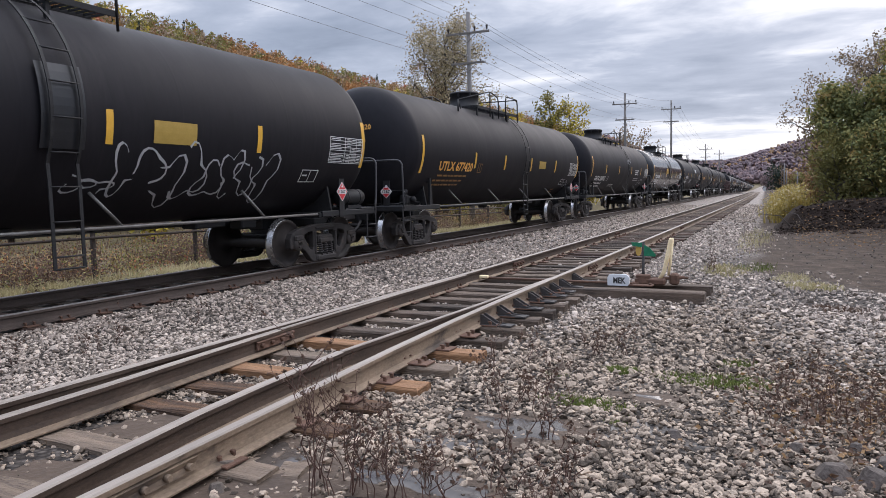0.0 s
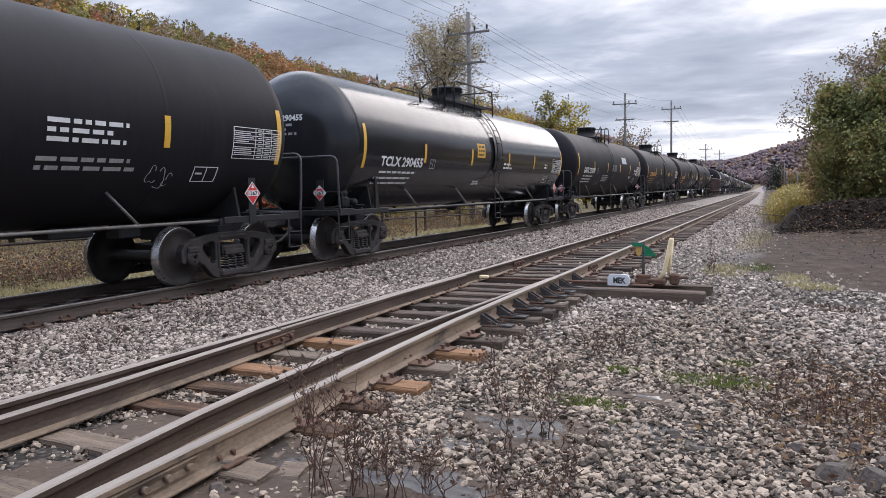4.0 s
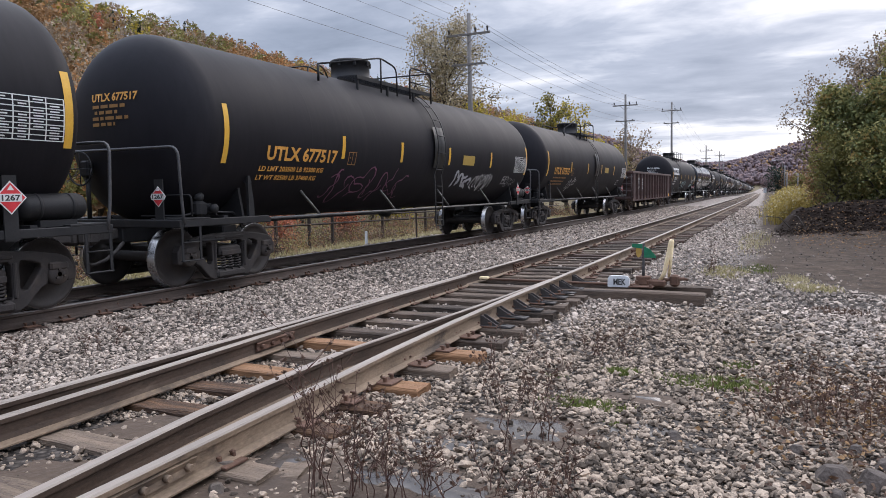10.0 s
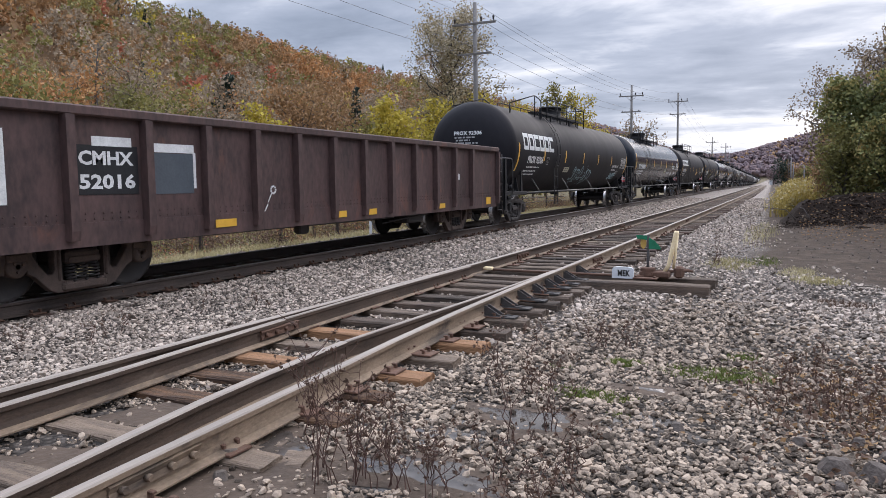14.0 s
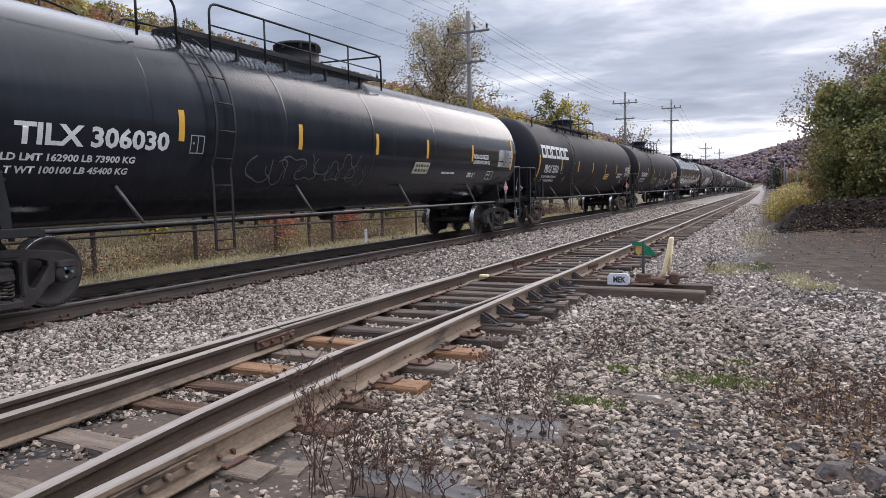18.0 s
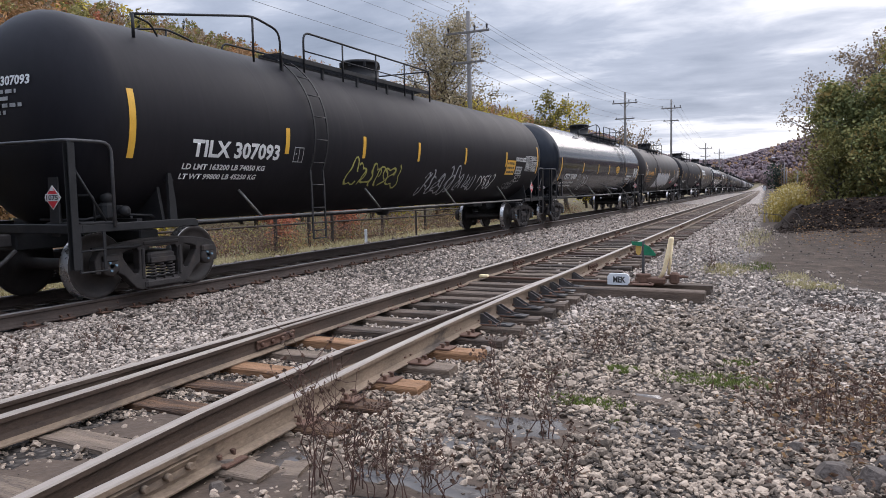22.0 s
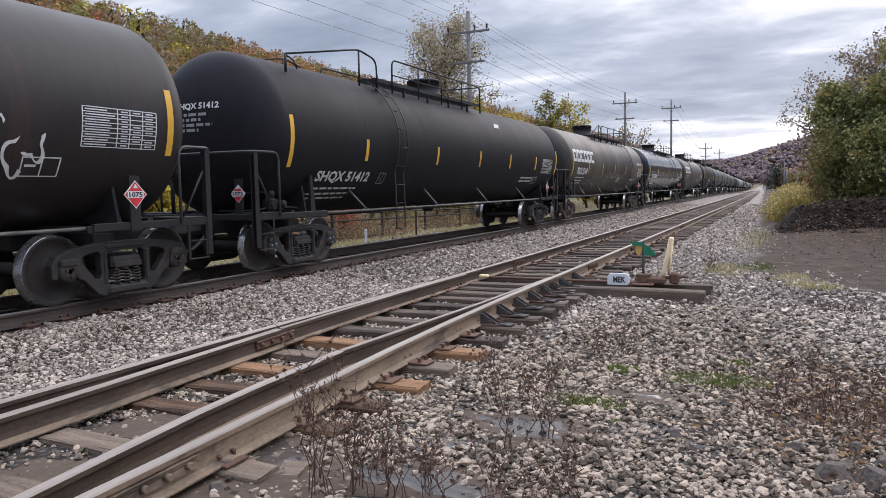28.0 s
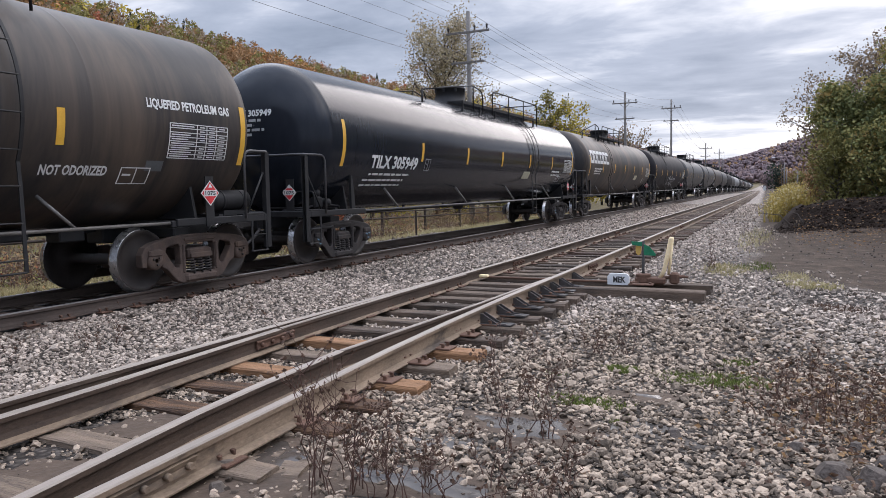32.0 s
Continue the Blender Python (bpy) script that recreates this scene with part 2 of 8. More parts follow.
# ---- building ----
class Geo:
    """Collects vertices and faces, with a material number for each face, and gives them as one mesh."""

    def __init__(self):
        self.v, self.f, self.m, self.s = [], [], [], []

    def face(self, idx, mat=0, smooth=False):
        self.f.append(tuple(idx))
        self.m.append(mat)
        self.s.append(smooth)

    def box(self, c, size, rot=None, mat=0, bevel=0.0):
        c = Vector(c)
        hx, hy, hz = (s / 2 for s in size)
        b = min(bevel, hx * 0.9, hy * 0.9, hz * 0.9)
        k = len(self.v)
        r = rot or Matrix.Identity(3)
        if b <= 0:
            for z in (-hz, hz):
                for x, y in ((-hx, -hy), (hx, -hy), (hx, hy), (-hx, hy)):
                    self.v.append(c + r @ Vector((x, y, z)))
            for q in ((3, 2, 1, 0), (4, 5, 6, 7), (0, 1, 5, 4), (1, 2, 6, 5), (2, 3, 7, 6), (3, 0, 4, 7)):
                self.face([k + i for i in q], mat)
            return
        for z, i in ((-hz, b), (-hz + b, 0), (hz - b, 0), (hz, b)):
            x, y = hx - i, hy - i
            for px, py in ((-x + b - i * 0, -y), (x - b, -y), (x, -y + b), (x, y - b), (x - b, y), (-x + b, y), (-x, y - b), (-x, -y + b)):
                self.v.append(c + r @ Vector((px, py, z)))
        for lv in range(3):
            for i in range(8):
                j = (i + 1) % 8
                self.face((k + lv * 8 + i, k + lv * 8 + j, k + lv * 8 + 8 + j, k + lv * 8 + 8 + i), mat)
        self.face([k + i for i in range(7, -1, -1)], mat)
        self.face([k + 24 + i for i in range(8)], mat)

    def tube(self, pts, r, seg=8, mat=0, caps=True, smooth=True):
        pts = [Vector(q) for q in pts]
        rs = r if isinstance(r, (list, tuple)) else [r] * len(pts)
        k = len(self.v)
        side = None
        for i, q in enumerate(pts):
            d = (pts[min(i + 1, len(pts) - 1)] - pts[max(i - 1, 0)]).normalized()
            if side is None:
                side = d.cross(Vector((0, 0, 1)) if abs(d.z) < 0.9 else Vector((1, 0, 0))).normalized()
            else:
                side = (side - d * side.dot(d)).normalized()
            up = d.cross(side)
            for j in range(seg):
                a = TAU * j / seg
                self.v.append(q + (side * math.cos(a) + up * math.sin(a)) * rs[i])
        for i in range(len(pts) - 1):
            for j in range(seg):
                a, b = k + i * seg + j, k + i * seg + (j + 1) % seg
                self.face((a, a + seg, b + seg, b), mat, smooth)
        if caps:
            self.face([k + j for j in range(seg)], mat)
            self.face([k + (len(pts) - 1) * seg + j for j in range(seg - 1, -1, -1)], mat)

    def lathe(self, prof, seg, axis="y", c=(0, 0, 0), mats=None, smooth=True, turn=0.0):
        """prof: (along, radius) pairs; turned about the axis through c."""
        k = len(self.v)
        c = Vector(c)
        for a, r in prof:
            for j in range(seg):
                t = TAU * j / seg + turn
                u, w = r * math.cos(t), r * math.sin(t)
                self.v.append(c + Vector({"y": (u, a, w), "x": (a, u, w), "z": (u, w, a)}[axis]))
        flip = axis in ("x", "z")
        for i in range(len(prof) - 1):
            for j in range(seg):
                a, b = k + i * seg + j, k + i * seg + (j + 1) % seg
                q = (a, b, b + seg, a + seg) if flip else (a, a + seg, b + seg, b)
                self.face(q, mats[i] if mats else 0, smooth)
        e0, e1 = [k + j for j in range(seg)], [k + (len(prof) - 1) * seg + j for j in range(seg)]
        self.face(e0[::-1] if flip else e0, mats[0] if mats else 0)
        self.face(e1 if flip else e1[::-1], mats[-1] if mats else 0)

    def prism(self, outline, thick, at, mat=0, plane="yz"):
        """A plate with a convex or simple outline in a plane, thick along the third axis, centred at `at`."""
        k, n = len(self.v), len(outline)
        for s in (-thick / 2, thick / 2):
            for u, w in outline:
                self.v.append(Vector(at) + Vector({"yz": (s, u, w), "xz": (u, s, w), "xy": (u, w, s)}[plane]))
        self.face([k + i for i in range(n - 1, -1, -1)], mat)
        self.face([k + n + i for i in range(n)], mat)
        for i in range(n):
            j = (i + 1) % n
            self.face((k + i, k + j, k + n + j, k + n + i), mat)

    def mesh(self, name, mats):
        me = bpy.data.meshes.new(name)
        me.from_pydata([tuple(q) for q in self.v], [], self.f)
        for m in mats if isinstance(mats, (list, tuple)) else [mats]:
            me.materials.append(m)
        me.polygons.foreach_set("material_index", self.m)
        me.polygons.foreach_set("use_smooth", self.s)
        me.update()
        return me


def part(name, g, mats, parent, label="", at=(0, 0, 0)):
    """Links a Geo or a mesh as one object under a thing or a part."""
    me = g.mesh(name, mats) if isinstance(g, Geo) else g
    ob = new(name, me)
    ob.parent = parent
    ob.location = at
    if label:
        tagged(ob, label)
    return ob


def thing(name, label, category, group="", kind="", at=(0, 0, 0), data=None):
    ob = new(name, data)
    ob.location = at
    return tagged(ob, label, category, group, kind)


def fast_mesh(name, verts, faces, mat, smooth=False):
    """A mesh out of numpy arrays, all faces with the same number of corners."""
    me = bpy.data.meshes.new(name)
    n, k = faces.shape
    me.vertices.add(len(verts))
    me.vertices.foreach_set("co", np.ascontiguousarray(verts, dtype=np.float32).ravel())
    me.loops.add(n * k)
    me.loops.foreach_set("vertex_index", np.ascontiguousarray(faces, dtype=np.int32).ravel())
    me.polygons.add(n)
    me.polygons.foreach_set("loop_start", np.arange(0, n * k, k, dtype=np.int32))
    me.polygons.foreach_set("use_smooth", np.full(n, smooth))
    me.materials.append(mat)
    me.update(calc_edges=True)
    return me


# ---- the line of the tracks: straight past the camera, then a slight bend to the left and down ----
def bend(y, y0, y1, slope):
    if y <= y0:
        return 0.0
    if y >= y1:
        return slope * (y1 - y0) / 2 + slope * (y - y1)
    return slope * (y - y0) ** 2 / (y1 - y0) / 2


def drift(y):
    return bend(y, 45, 130, -0.0215), bend(y, 60, 160, -0.0075)


MAIN_X, MAIN_Z = -9.270, -0.061
SIDE_L, SIDE_R = -4.628, -3.123
GAUGE_HALF = 0.7525

# ---- ground: one sheet from the trackbed to the wooded valley sides ----
def smooth(a, b, t):
    t = np.clip((t - a) / (b - a), 0, 1)
    return t * t * (3 - 2 * t)


def ground_z(x, y):
    """Height of the bare ground, for numbers or arrays."""
    x, y = np.asarray(x, float), np.asarray(y, float)
    dz = np.vectorize(lambda q: drift(q)[1])(y) if y.ndim else drift(float(y))[1]
    dx = np.vectorize(lambda q: drift(q)[0])(y) if y.ndim else drift(float(y))[0]
    near = 1 - smooth(250, 600, y)
    u = x - dx
    z = -0.235 - 0.05 * smooth(-2.4, -0.5, u) - 0.1 * smooth(0, 6, u)
    # a shallow ditch between the two tracks, and the shoulder beyond the main track
    z = z - 0.05 * np.exp(-((u + 6.3) / 0.7) ** 2)
    z = z - 0.55 * smooth(-11.1, -13.2, u) * 1.0
    # the ties stand proud of the stones
    z = z - (0.006 + 0.034 * smooth(3.8, 6.0, y)) * smooth(-5.5, -5.1, u) * (1 - smooth(-2.55, -2.1, u)) - 0.055 * smooth(5.2, 7.2, y) * smooth(-2.75, -2.3, u) * (1 - smooth(-0.9, 0.2, u)) * (1 - smooth(13, 22, y))
    z = z - 0.045 * smooth(-10.9, -10.6, u) * (1 - smooth(-8.25, -7.95, u))
    z = z + 0.015 * np.sin(2.3 * x + 1.1 * y) * np.sin(1.7 * y - 0.6 * x) * smooth(-2.0, -1.2, u)
    # dirt bank on the right, below the trees
    z = z + 0.55 * smooth(22, 30, y) * smooth(-0.3, 3.5, u) * (1 - smooth(120, 200, y)) + 0.5 * smooth(5, 14, u) * smooth(10, 20, y)
    z = z + dz * near
    # valley side on the left, and the far hill across the valley
    hill = 69 * smooth(-58, -262, x) + 10 * smooth(-255, -600, x)
    hill = hill + 3.5 * np.sin(x * 0.021 + 1.0) * np.sin(y * 0.013 + 0.6) * smooth(-70, -200, x)
    far = 96 * smooth(-260, 250, x) * smooth(700, 1200, y) + 10 * smooth(1300, 2200, y)
    return z + hill * smooth(-500, -100, y) * (1 - 0.85 * smooth(900, 1700, y)) + far


def graded(spans):
    out = []
    for a, b, step in spans:
        out += list(np.arange(a, b, step))
    return np.array(out + [spans[-1][1]])


def ground_material():
    m = bpy.data.materials.new("gravel_mud_and_grass")
    m.use_nodes = True
    add, link = tree_of(m)
    out = add("OutputMaterial")
    b = add("BsdfPrincipled")
    b.inputs["Specular IOR Level"].default_value = 0.22
    link(b.outputs[0], out.inputs[0])
    geo = add("NewGeometry")
    sep = add("SeparateXYZ")
    link(geo.outputs["Position"], sep.inputs[0])

    def noise_of(scale, detail=4.0, rough=0.6, dist=0.0):
        n = add("TexNoise", in_Scale=scale, in_Detail=detail, in_Roughness=rough, in_Distortion=dist)
        link(geo.outputs["Position"], n.inputs["Vector"])
        return n.outputs["Fac"]

    def band(sock, a, c):
        r = add("MapRange", in_From_Min=a, in_From_Max=c)
        link(sock, r.inputs["Value"])
        return r.outputs[0]

    def math(op, s1, s2):
        n = add("Math", operation=op)
        for i, s in ((0, s1), (1, s2)):
            if isinstance(s, (int, float)):
                n.inputs[i].default_value = s
            else:
                link(s, n.inputs[i])
        return n.outputs[0]

    def mixc(fac, c1, c2):
        n = add("Mix", data_type="RGBA")
        link(fac, n.inputs[0])
        for i, c in ((6, c1), (7, c2)):
            if isinstance(c, tuple):
                n.inputs[i].default_value = (*c, 1)
            else:
                link(c, n.inputs[i])
        return n.outputs[2]

    # crushed stone: one tone for each pebble
    vor = add("TexVoronoi", in_Scale=22.0, in_Randomness=1.0)
    link(geo.outputs["Position"], vor.inputs["Vector"])
    pebble = ramp_of(add, [(0.0, (0.06, 0.05, 0.043)), (0.35, (0.27, 0.228, 0.197)), (1.0, (0.58, 0.495, 0.43))])
    sepc = add("SeparateColor")
    link(vor.outputs["Color"], sepc.inputs[0])
    link(sepc.outputs[0], pebble.inputs[0])
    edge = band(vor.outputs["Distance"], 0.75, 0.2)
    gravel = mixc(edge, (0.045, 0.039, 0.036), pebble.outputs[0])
    broad = noise_of(0.5, 5.0)
    gravel = mixc(math("MULTIPLY", band(broad, 0.5, 0.75), 0.3), gravel, (0.16, 0.14, 0.127))
    # shade in the gaps between the near stones, put into the ground colour
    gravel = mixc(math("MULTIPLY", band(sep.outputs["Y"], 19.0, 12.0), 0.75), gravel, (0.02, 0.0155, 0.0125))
    # clean pale ballast farther up the line
    gravel = mixc(math("MULTIPLY", band(sep.outputs["Y"], 16.0, 34.0), 0.5), gravel, (0.38, 0.322, 0.276))
    # the train's shadow between the main rails, painted black into the ballast colour
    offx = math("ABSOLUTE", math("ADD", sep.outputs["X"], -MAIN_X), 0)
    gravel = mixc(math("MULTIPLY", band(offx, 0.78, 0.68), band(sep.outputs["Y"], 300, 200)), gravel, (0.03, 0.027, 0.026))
    # trodden grey dirt
    dirt = ramp_of(add, [(0.32, (0.026, 0.017, 0.011)), (0.5, (0.055, 0.038, 0.027)), (0.7, (0.115, 0.083, 0.06))])
    link(noise_of(3.0, 8.0, 0.7), dirt.inputs[0])
    lot = band(math("ADD", sep.outputs["X"], math("ADD", math("MULTIPLY", sep.outputs["Y"], 0.018), math("MULTIPLY", math("SUBTRACT", noise_of(1.3, 5.0), 0.5), 1.2))), -0.55, -0.05)
    lot = math("MULTIPLY", lot, band(math("ADD", sep.outputs["Y"], math("MULTIPLY", sep.outputs["X"], 1.2)), 13.4, 14.6))
    colour = mixc(lot, gravel, dirt.outputs[0])
    # wet silt
    mud = ramp_of(add, [(0.3, (0.085, 0.076, 0.07)), (0.7, (0.15, 0.137, 0.128))])
    link(noise_of(4.0, 5.0), mud.inputs[0])
    wet = band(noise_of(0.85, 3.0, 0.55, 0.5), 0.57, 0.63)
    wet = math("MULTIPLY", wet, math("MULTIPLY", band(sep.outputs["X"], -4.6, -3.4), band(sep.outputs["Y"], 6.2, 5.2)))
    colour = mixc(wet, colour, mud.outputs[0])
    # dry grass beyond the tracks
    grass = ramp_of(add, [(0.25, (0.05, 0.042, 0.02)), (0.5, (0.12, 0.095, 0.05)), (0.75, (0.22, 0.18, 0.1))])
    link(noise_of(2.2, 8.0, 0.7), grass.inputs[0])
    gx = math("ADD", sep.outputs["X"], math("MULTIPLY", math("SUBTRACT", noise_of(1.1, 4.0), 0.5), 1.2))
    gm = band(gx, -12.8, -13.5)
    gr = math("MULTIPLY", band(gx, 9.0, 13.0), 1.0)
    colour = mixc(gm, colour, grass.outputs[0])
    colour = mixc(gr, colour, grass.outputs[0])
    # forest floor on the slopes
    wood = ramp_of(add, [(0.35, (0.06, 0.04, 0.022)), (0.6, (0.16, 0.085, 0.035))])
    link(noise_of(0.12, 6.0), wood.inputs[0])
    colour = mixc(band(sep.outputs["Z"], 2.0, 6.0), colour, wood.outputs[0])
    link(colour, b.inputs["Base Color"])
    rough = add("MapRange", in_To_Min=0.9, in_To_Max=0.22)
    link(wet, rough.inputs["Value"])
    link(rough.outputs[0], b.inputs["Roughness"])
    h = math("MULTIPLY", math("SUBTRACT", 0.8, vor.outputs["Distance"]), math("SUBTRACT", 1.0, math("MAXIMUM", wet, math("MAXIMUM", gm, math("MULTIPLY", lot, 0.8)))))
    h = math("ADD", h, math("MULTIPLY", noise_of(6.0, 8.0, 0.7), math("SUBTRACT", 0.6, math("MULTIPLY", wet, 0.57))))
    bp = add("Bump", in_Strength=0.9, in_Distance=0.03)
    link(h, bp.inputs["Height"])
    link(bp.outputs[0], b.inputs["Normal"])
    return m


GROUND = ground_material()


def make_ground():
    xs = graded([(-1600, -600, 100), (-600, -260, 34), (-260, -80, 12), (-80, -24, 4), (-24, -13.5, 0.75), (-13.5, -10.8, 0.3), (-10.8, -2.6, 0.41), (-2.6, 4, 0.2), (4, 12, 0.5), (12, 60, 4), (60, 300, 24), (300, 1400, 110)])
    ys = graded([(-900, -60, 60), (-60, -4, 4), (-4, 18, 0.25), (18, 34, 0.6), (34, 120, 4), (120, 400, 14), (400, 1000, 40), (1000, 2600, 100)])
    gx, gy = np.meshgrid(xs, ys)
    z = ground_z(gx.ravel(), gy.ravel())
    v = np.stack([gx.ravel(), gy.ravel(), z], 1)
    nx, ny = len(xs), len(ys)
    i = np.arange(ny - 1)[:, None] * nx + np.arange(nx - 1)[None]
    i = i.ravel()
    f = np.stack([i, i + 1, i + nx + 1, i + nx], 1)
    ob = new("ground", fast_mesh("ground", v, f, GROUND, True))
    tagged(ob, "grey crushed-stone ground with mud, dirt and dry grass", "ground", kind="structure")


make_ground()

GOLD_CUT = (1 + math.sqrt(5)) / 2
STONE_V = np.array([(-1, GOLD_CUT, 0), (1, GOLD_CUT, 0), (-1, -GOLD_CUT, 0), (1, -GOLD_CUT, 0), (0, -1, GOLD_CUT), (0, 1, GOLD_CUT), (0, -1, -GOLD_CUT), (0, 1, -GOLD_CUT), (GOLD_CUT, 0, -1), (GOLD_CUT, 0, 1), (-GOLD_CUT, 0, -1), (-GOLD_CUT, 0, 1)], float) / 1.9
STONE_F = np.array([(0, 11, 5), (0, 5, 1), (0, 1, 7), (0, 7, 10), (0, 10, 11), (1, 5, 9), (5, 11, 4), (11, 10, 2), (10, 7, 6), (7, 1, 8), (3, 9, 4), (3, 4, 2), (3, 2, 6), (3, 6, 8), (3, 8, 9), (4, 9, 5), (2, 4, 11), (6, 2, 10), (8, 6, 7), (9, 8, 1)])


CUBE_V = np.array([(x, y, z) for z in (-1, 1) for x, y in ((-1, -1), (1, -1), (1, 1), (-1, 1))], float) * 0.7
CUBE_F = np.array([(3, 2, 1), (3, 1, 0), (4, 5, 6), (4, 6, 7), (0, 1, 5), (0, 5, 4), (1, 2, 6), (1, 6, 5), (2, 3, 7), (2, 7, 6), (3, 0, 4), (3, 4, 7)])


def lumps(name, xyz, size, mat, rng, flat=0.65, jag=0.26, smooth=True, plain=False):
    """Many small angular stones as one mesh."""
    n = len(xyz)
    corners, faces = (CUBE_V, CUBE_F) if plain else (STONE_V, STONE_F)
    k = len(corners)
    v = np.repeat(corners[None], n, 0) + rng.uniform(-jag, jag, (n, k, 3)) * 1.25
    sc = np.stack([rng.uniform(0.7, 1.25, n), rng.uniform(0.7, 1.1, n), rng.uniform(flat * 0.7, flat * 1.2, n)], 1)
    v = v * sc[:, None]
    a, t, q = rng.uniform(0, TAU, n), rng.normal(0, 0.36, n), rng.normal(0, 0.36, n)
    ca, sa, ct, st, cq, sq = np.cos(a), np.sin(a), np.cos(t), np.sin(t), np.cos(q), np.sin(q)
    x, y, z = v[..., 0], v[..., 1], v[..., 2]
    y, z = y * ct[:, None] - z * st[:, None], y * st[:, None] + z * ct[:, None]
    x, z = x * cq[:, None] + z * sq[:, None], -x * sq[:, None] + z * cq[:, None]
    x, y = x * ca[:, None] - y * sa[:, None], x * sa[:, None] + y * ca[:, None]
    v = np.stack([x, y, z], -1) * size[:, None, None] + xyz[:, None]
    f = (faces[None] + k * np.arange(n)[:, None, None]).reshape(-1, 3)
    return fast_mesh(name, v.reshape(-1, 3), f, mat, smooth)


MUD_SPOTS = [(-2.75, 3.0, 0.45, 0.75), (-1.75, 3.35, 0.6, 0.28), (-1.5, 4.5, 0.42, 0.3), (-0.9, 5.6, 0.3, 0.14), (-3.8, 2.5, 0.42, 0.32), (-3.9, 3.55, 0.3, 0.3), (-2.3, 2.4, 0.5, 0.5)]
PUDDLES = [(-1.52, 4.5, 0.3, 0.2), (-0.9, 5.6, 0.13, 0.05), (-1.75, 3.4, 0.42, 0.16), (-2.72, 3.3, 0.16, 0.3), (-1.9, 4.0, 0.2, 0.1)]


def in_spots(x, y, spots, grow=1.0):
    w = np.full(len(x), 9.0)
    for cx, cy, rx, ry in spots:
        a = np.arctan2(y - cy, x - cx)
        edge = 1 + 0.22 * np.sin(3 * a + cx * 9) + 0.15 * np.sin(7 * a + cy * 7)
        w = np.minimum(w, np.hypot((x - cx) / rx, (y - cy) / ry) / edge / grow)
    return w


TIE_ROWS = (3.1, 3.86, 4.42, 5.0, 5.62, 6.22, 6.86, 7.5, 8.1, 8.7, 9.3, 9.85, 10.3, 10.78, 11.55)


def make_stones():
    rng = np.random.default_rng(5)
    zones = [(-2.4, 4.5, -3.5, 1.8, 50), (1.6, 5.5, 1.8, 9.5, 45), (2.0, 5.0, 9.5, 12.5, 30), (-8.4, -4.6, -3.0, 2.6, 50), (-3.1, 1.6, 1.6, 4.5, 1600), (-3.1, 2.2, 4.5, 7.0, 1200), (-3.0, 2.4, 7.0, 10.5, 680), (-2.9, 1.6, 10.5, 15.0, 260), (-2.9, 0.2, 15.0, 30.0, 80),
             (-8.4, -4.6, 2.8, 6.5, 1050), (-8.4, -4.6, 6.5, 11.0, 620), (-8.3, -4.7, 11.0, 18.0, 240), (-8.3, -4.8, 18.0, 32.0, 80), (-4.6, -3.1, 1.8, 3.4, 330), (-4.6, -3.1, 3.4, 8.0, 780), (-4.6, -3.1, 8.0, 16.0, 380), (-13.2, -10.1, 5.0, 24.0, 70), (-2.9, -0.9, 15.0, 30.0, 60), (-2.9, -1.0, 30.0, 60.0, 42), (-8.3, -4.8, 32.0, 62.0, 42), (-4.6, -3.1, 16.0, 44.0, 80)]
    pts = []
    for x0, x1, y0, y1, d in zones:
        n = int((x1 - x0) * (y1 - y0) * d)
        pts.append(np.stack([rng.uniform(x0, x1, n), rng.uniform(y0, y1, n)], 1))
    p = np.concatenate(pts)
    p = p + rng.normal(0, 0.14, p.shape)
    # bare silt shows through, and no stones lie on the rails or in the trodden dirt
    keep = (in_spots(p[:, 0], p[:, 1], MUD_SPOTS) > 1) | (rng.random(len(p)) < 0.16)
    for rx in (SIDE_L, SIDE_R, MAIN_X - GAUGE_HALF, MAIN_X + GAUGE_HALF):
        keep &= np.abs(p[:, 0] - rx) > 0.1
    keep &= np.abs(p[:, 0] - MAIN_X) > 0.85
    # rusty tie ends show beside the near rail of the main track
    keep &= ~((np.abs(p[:, 0] - MAIN_X) < 1.12) & (np.abs((p[:, 1] + 8.0) % 0.53 - 0.265) > 0.15)) | (rng.random(len(p)) < 0.1)
    lot = (p[:, 0] > -0.35 - 0.018 * p[:, 1] + 0.25 * np.sin(p[:, 1] * 1.7)) & (p[:, 1] + 1.2 * p[:, 0] > 14.0)
    keep &= ~lot | (rng.random(len(p)) < 0.08)
    for y in TIE_ROWS:
        keep &= ~((np.abs(p[:, 1] - y - 0.025 * np.sin(9 * p[:, 0] + y * 5)) < 0.1) & (p[:, 0] > -5.15) & (p[:, 0] < -2.6)) | (rng.random(len(p)) < 0.03)
    p = p[keep]
    size = rng.lognormal(math.log(0.0156), 0.36, len(p))
    size = np.clip(size * (1 + 0.045 * np.maximum(p[:, 1] - 6, 0)), 0.009, 0.05)
    z = ground_z(p[:, 0], p[:, 1]) + size * rng.uniform(-0.1, 0.85, len(p))
    dirty = (p[:, 0] > -4.6) & (p[:, 1] + 1.5 * np.sin(p[:, 0] * 1.3) + rng.normal(0, 1.2, len(p)) + 1.2 * (p[:, 0] < -1.5) < 9.3)
    q = np.column_stack([p, z])
    ob = new("ballast_stones", lumps("ballast_stones", q[dirty], size[dirty], STONE_DIRTY, rng, 0.62, 0.24, False))
    tagged(ob, "loose dusty tan and grey ballast stones", "ballast", kind="stuff")
    near = np.hypot(p[:, 0], p[:, 1]) < 9.5
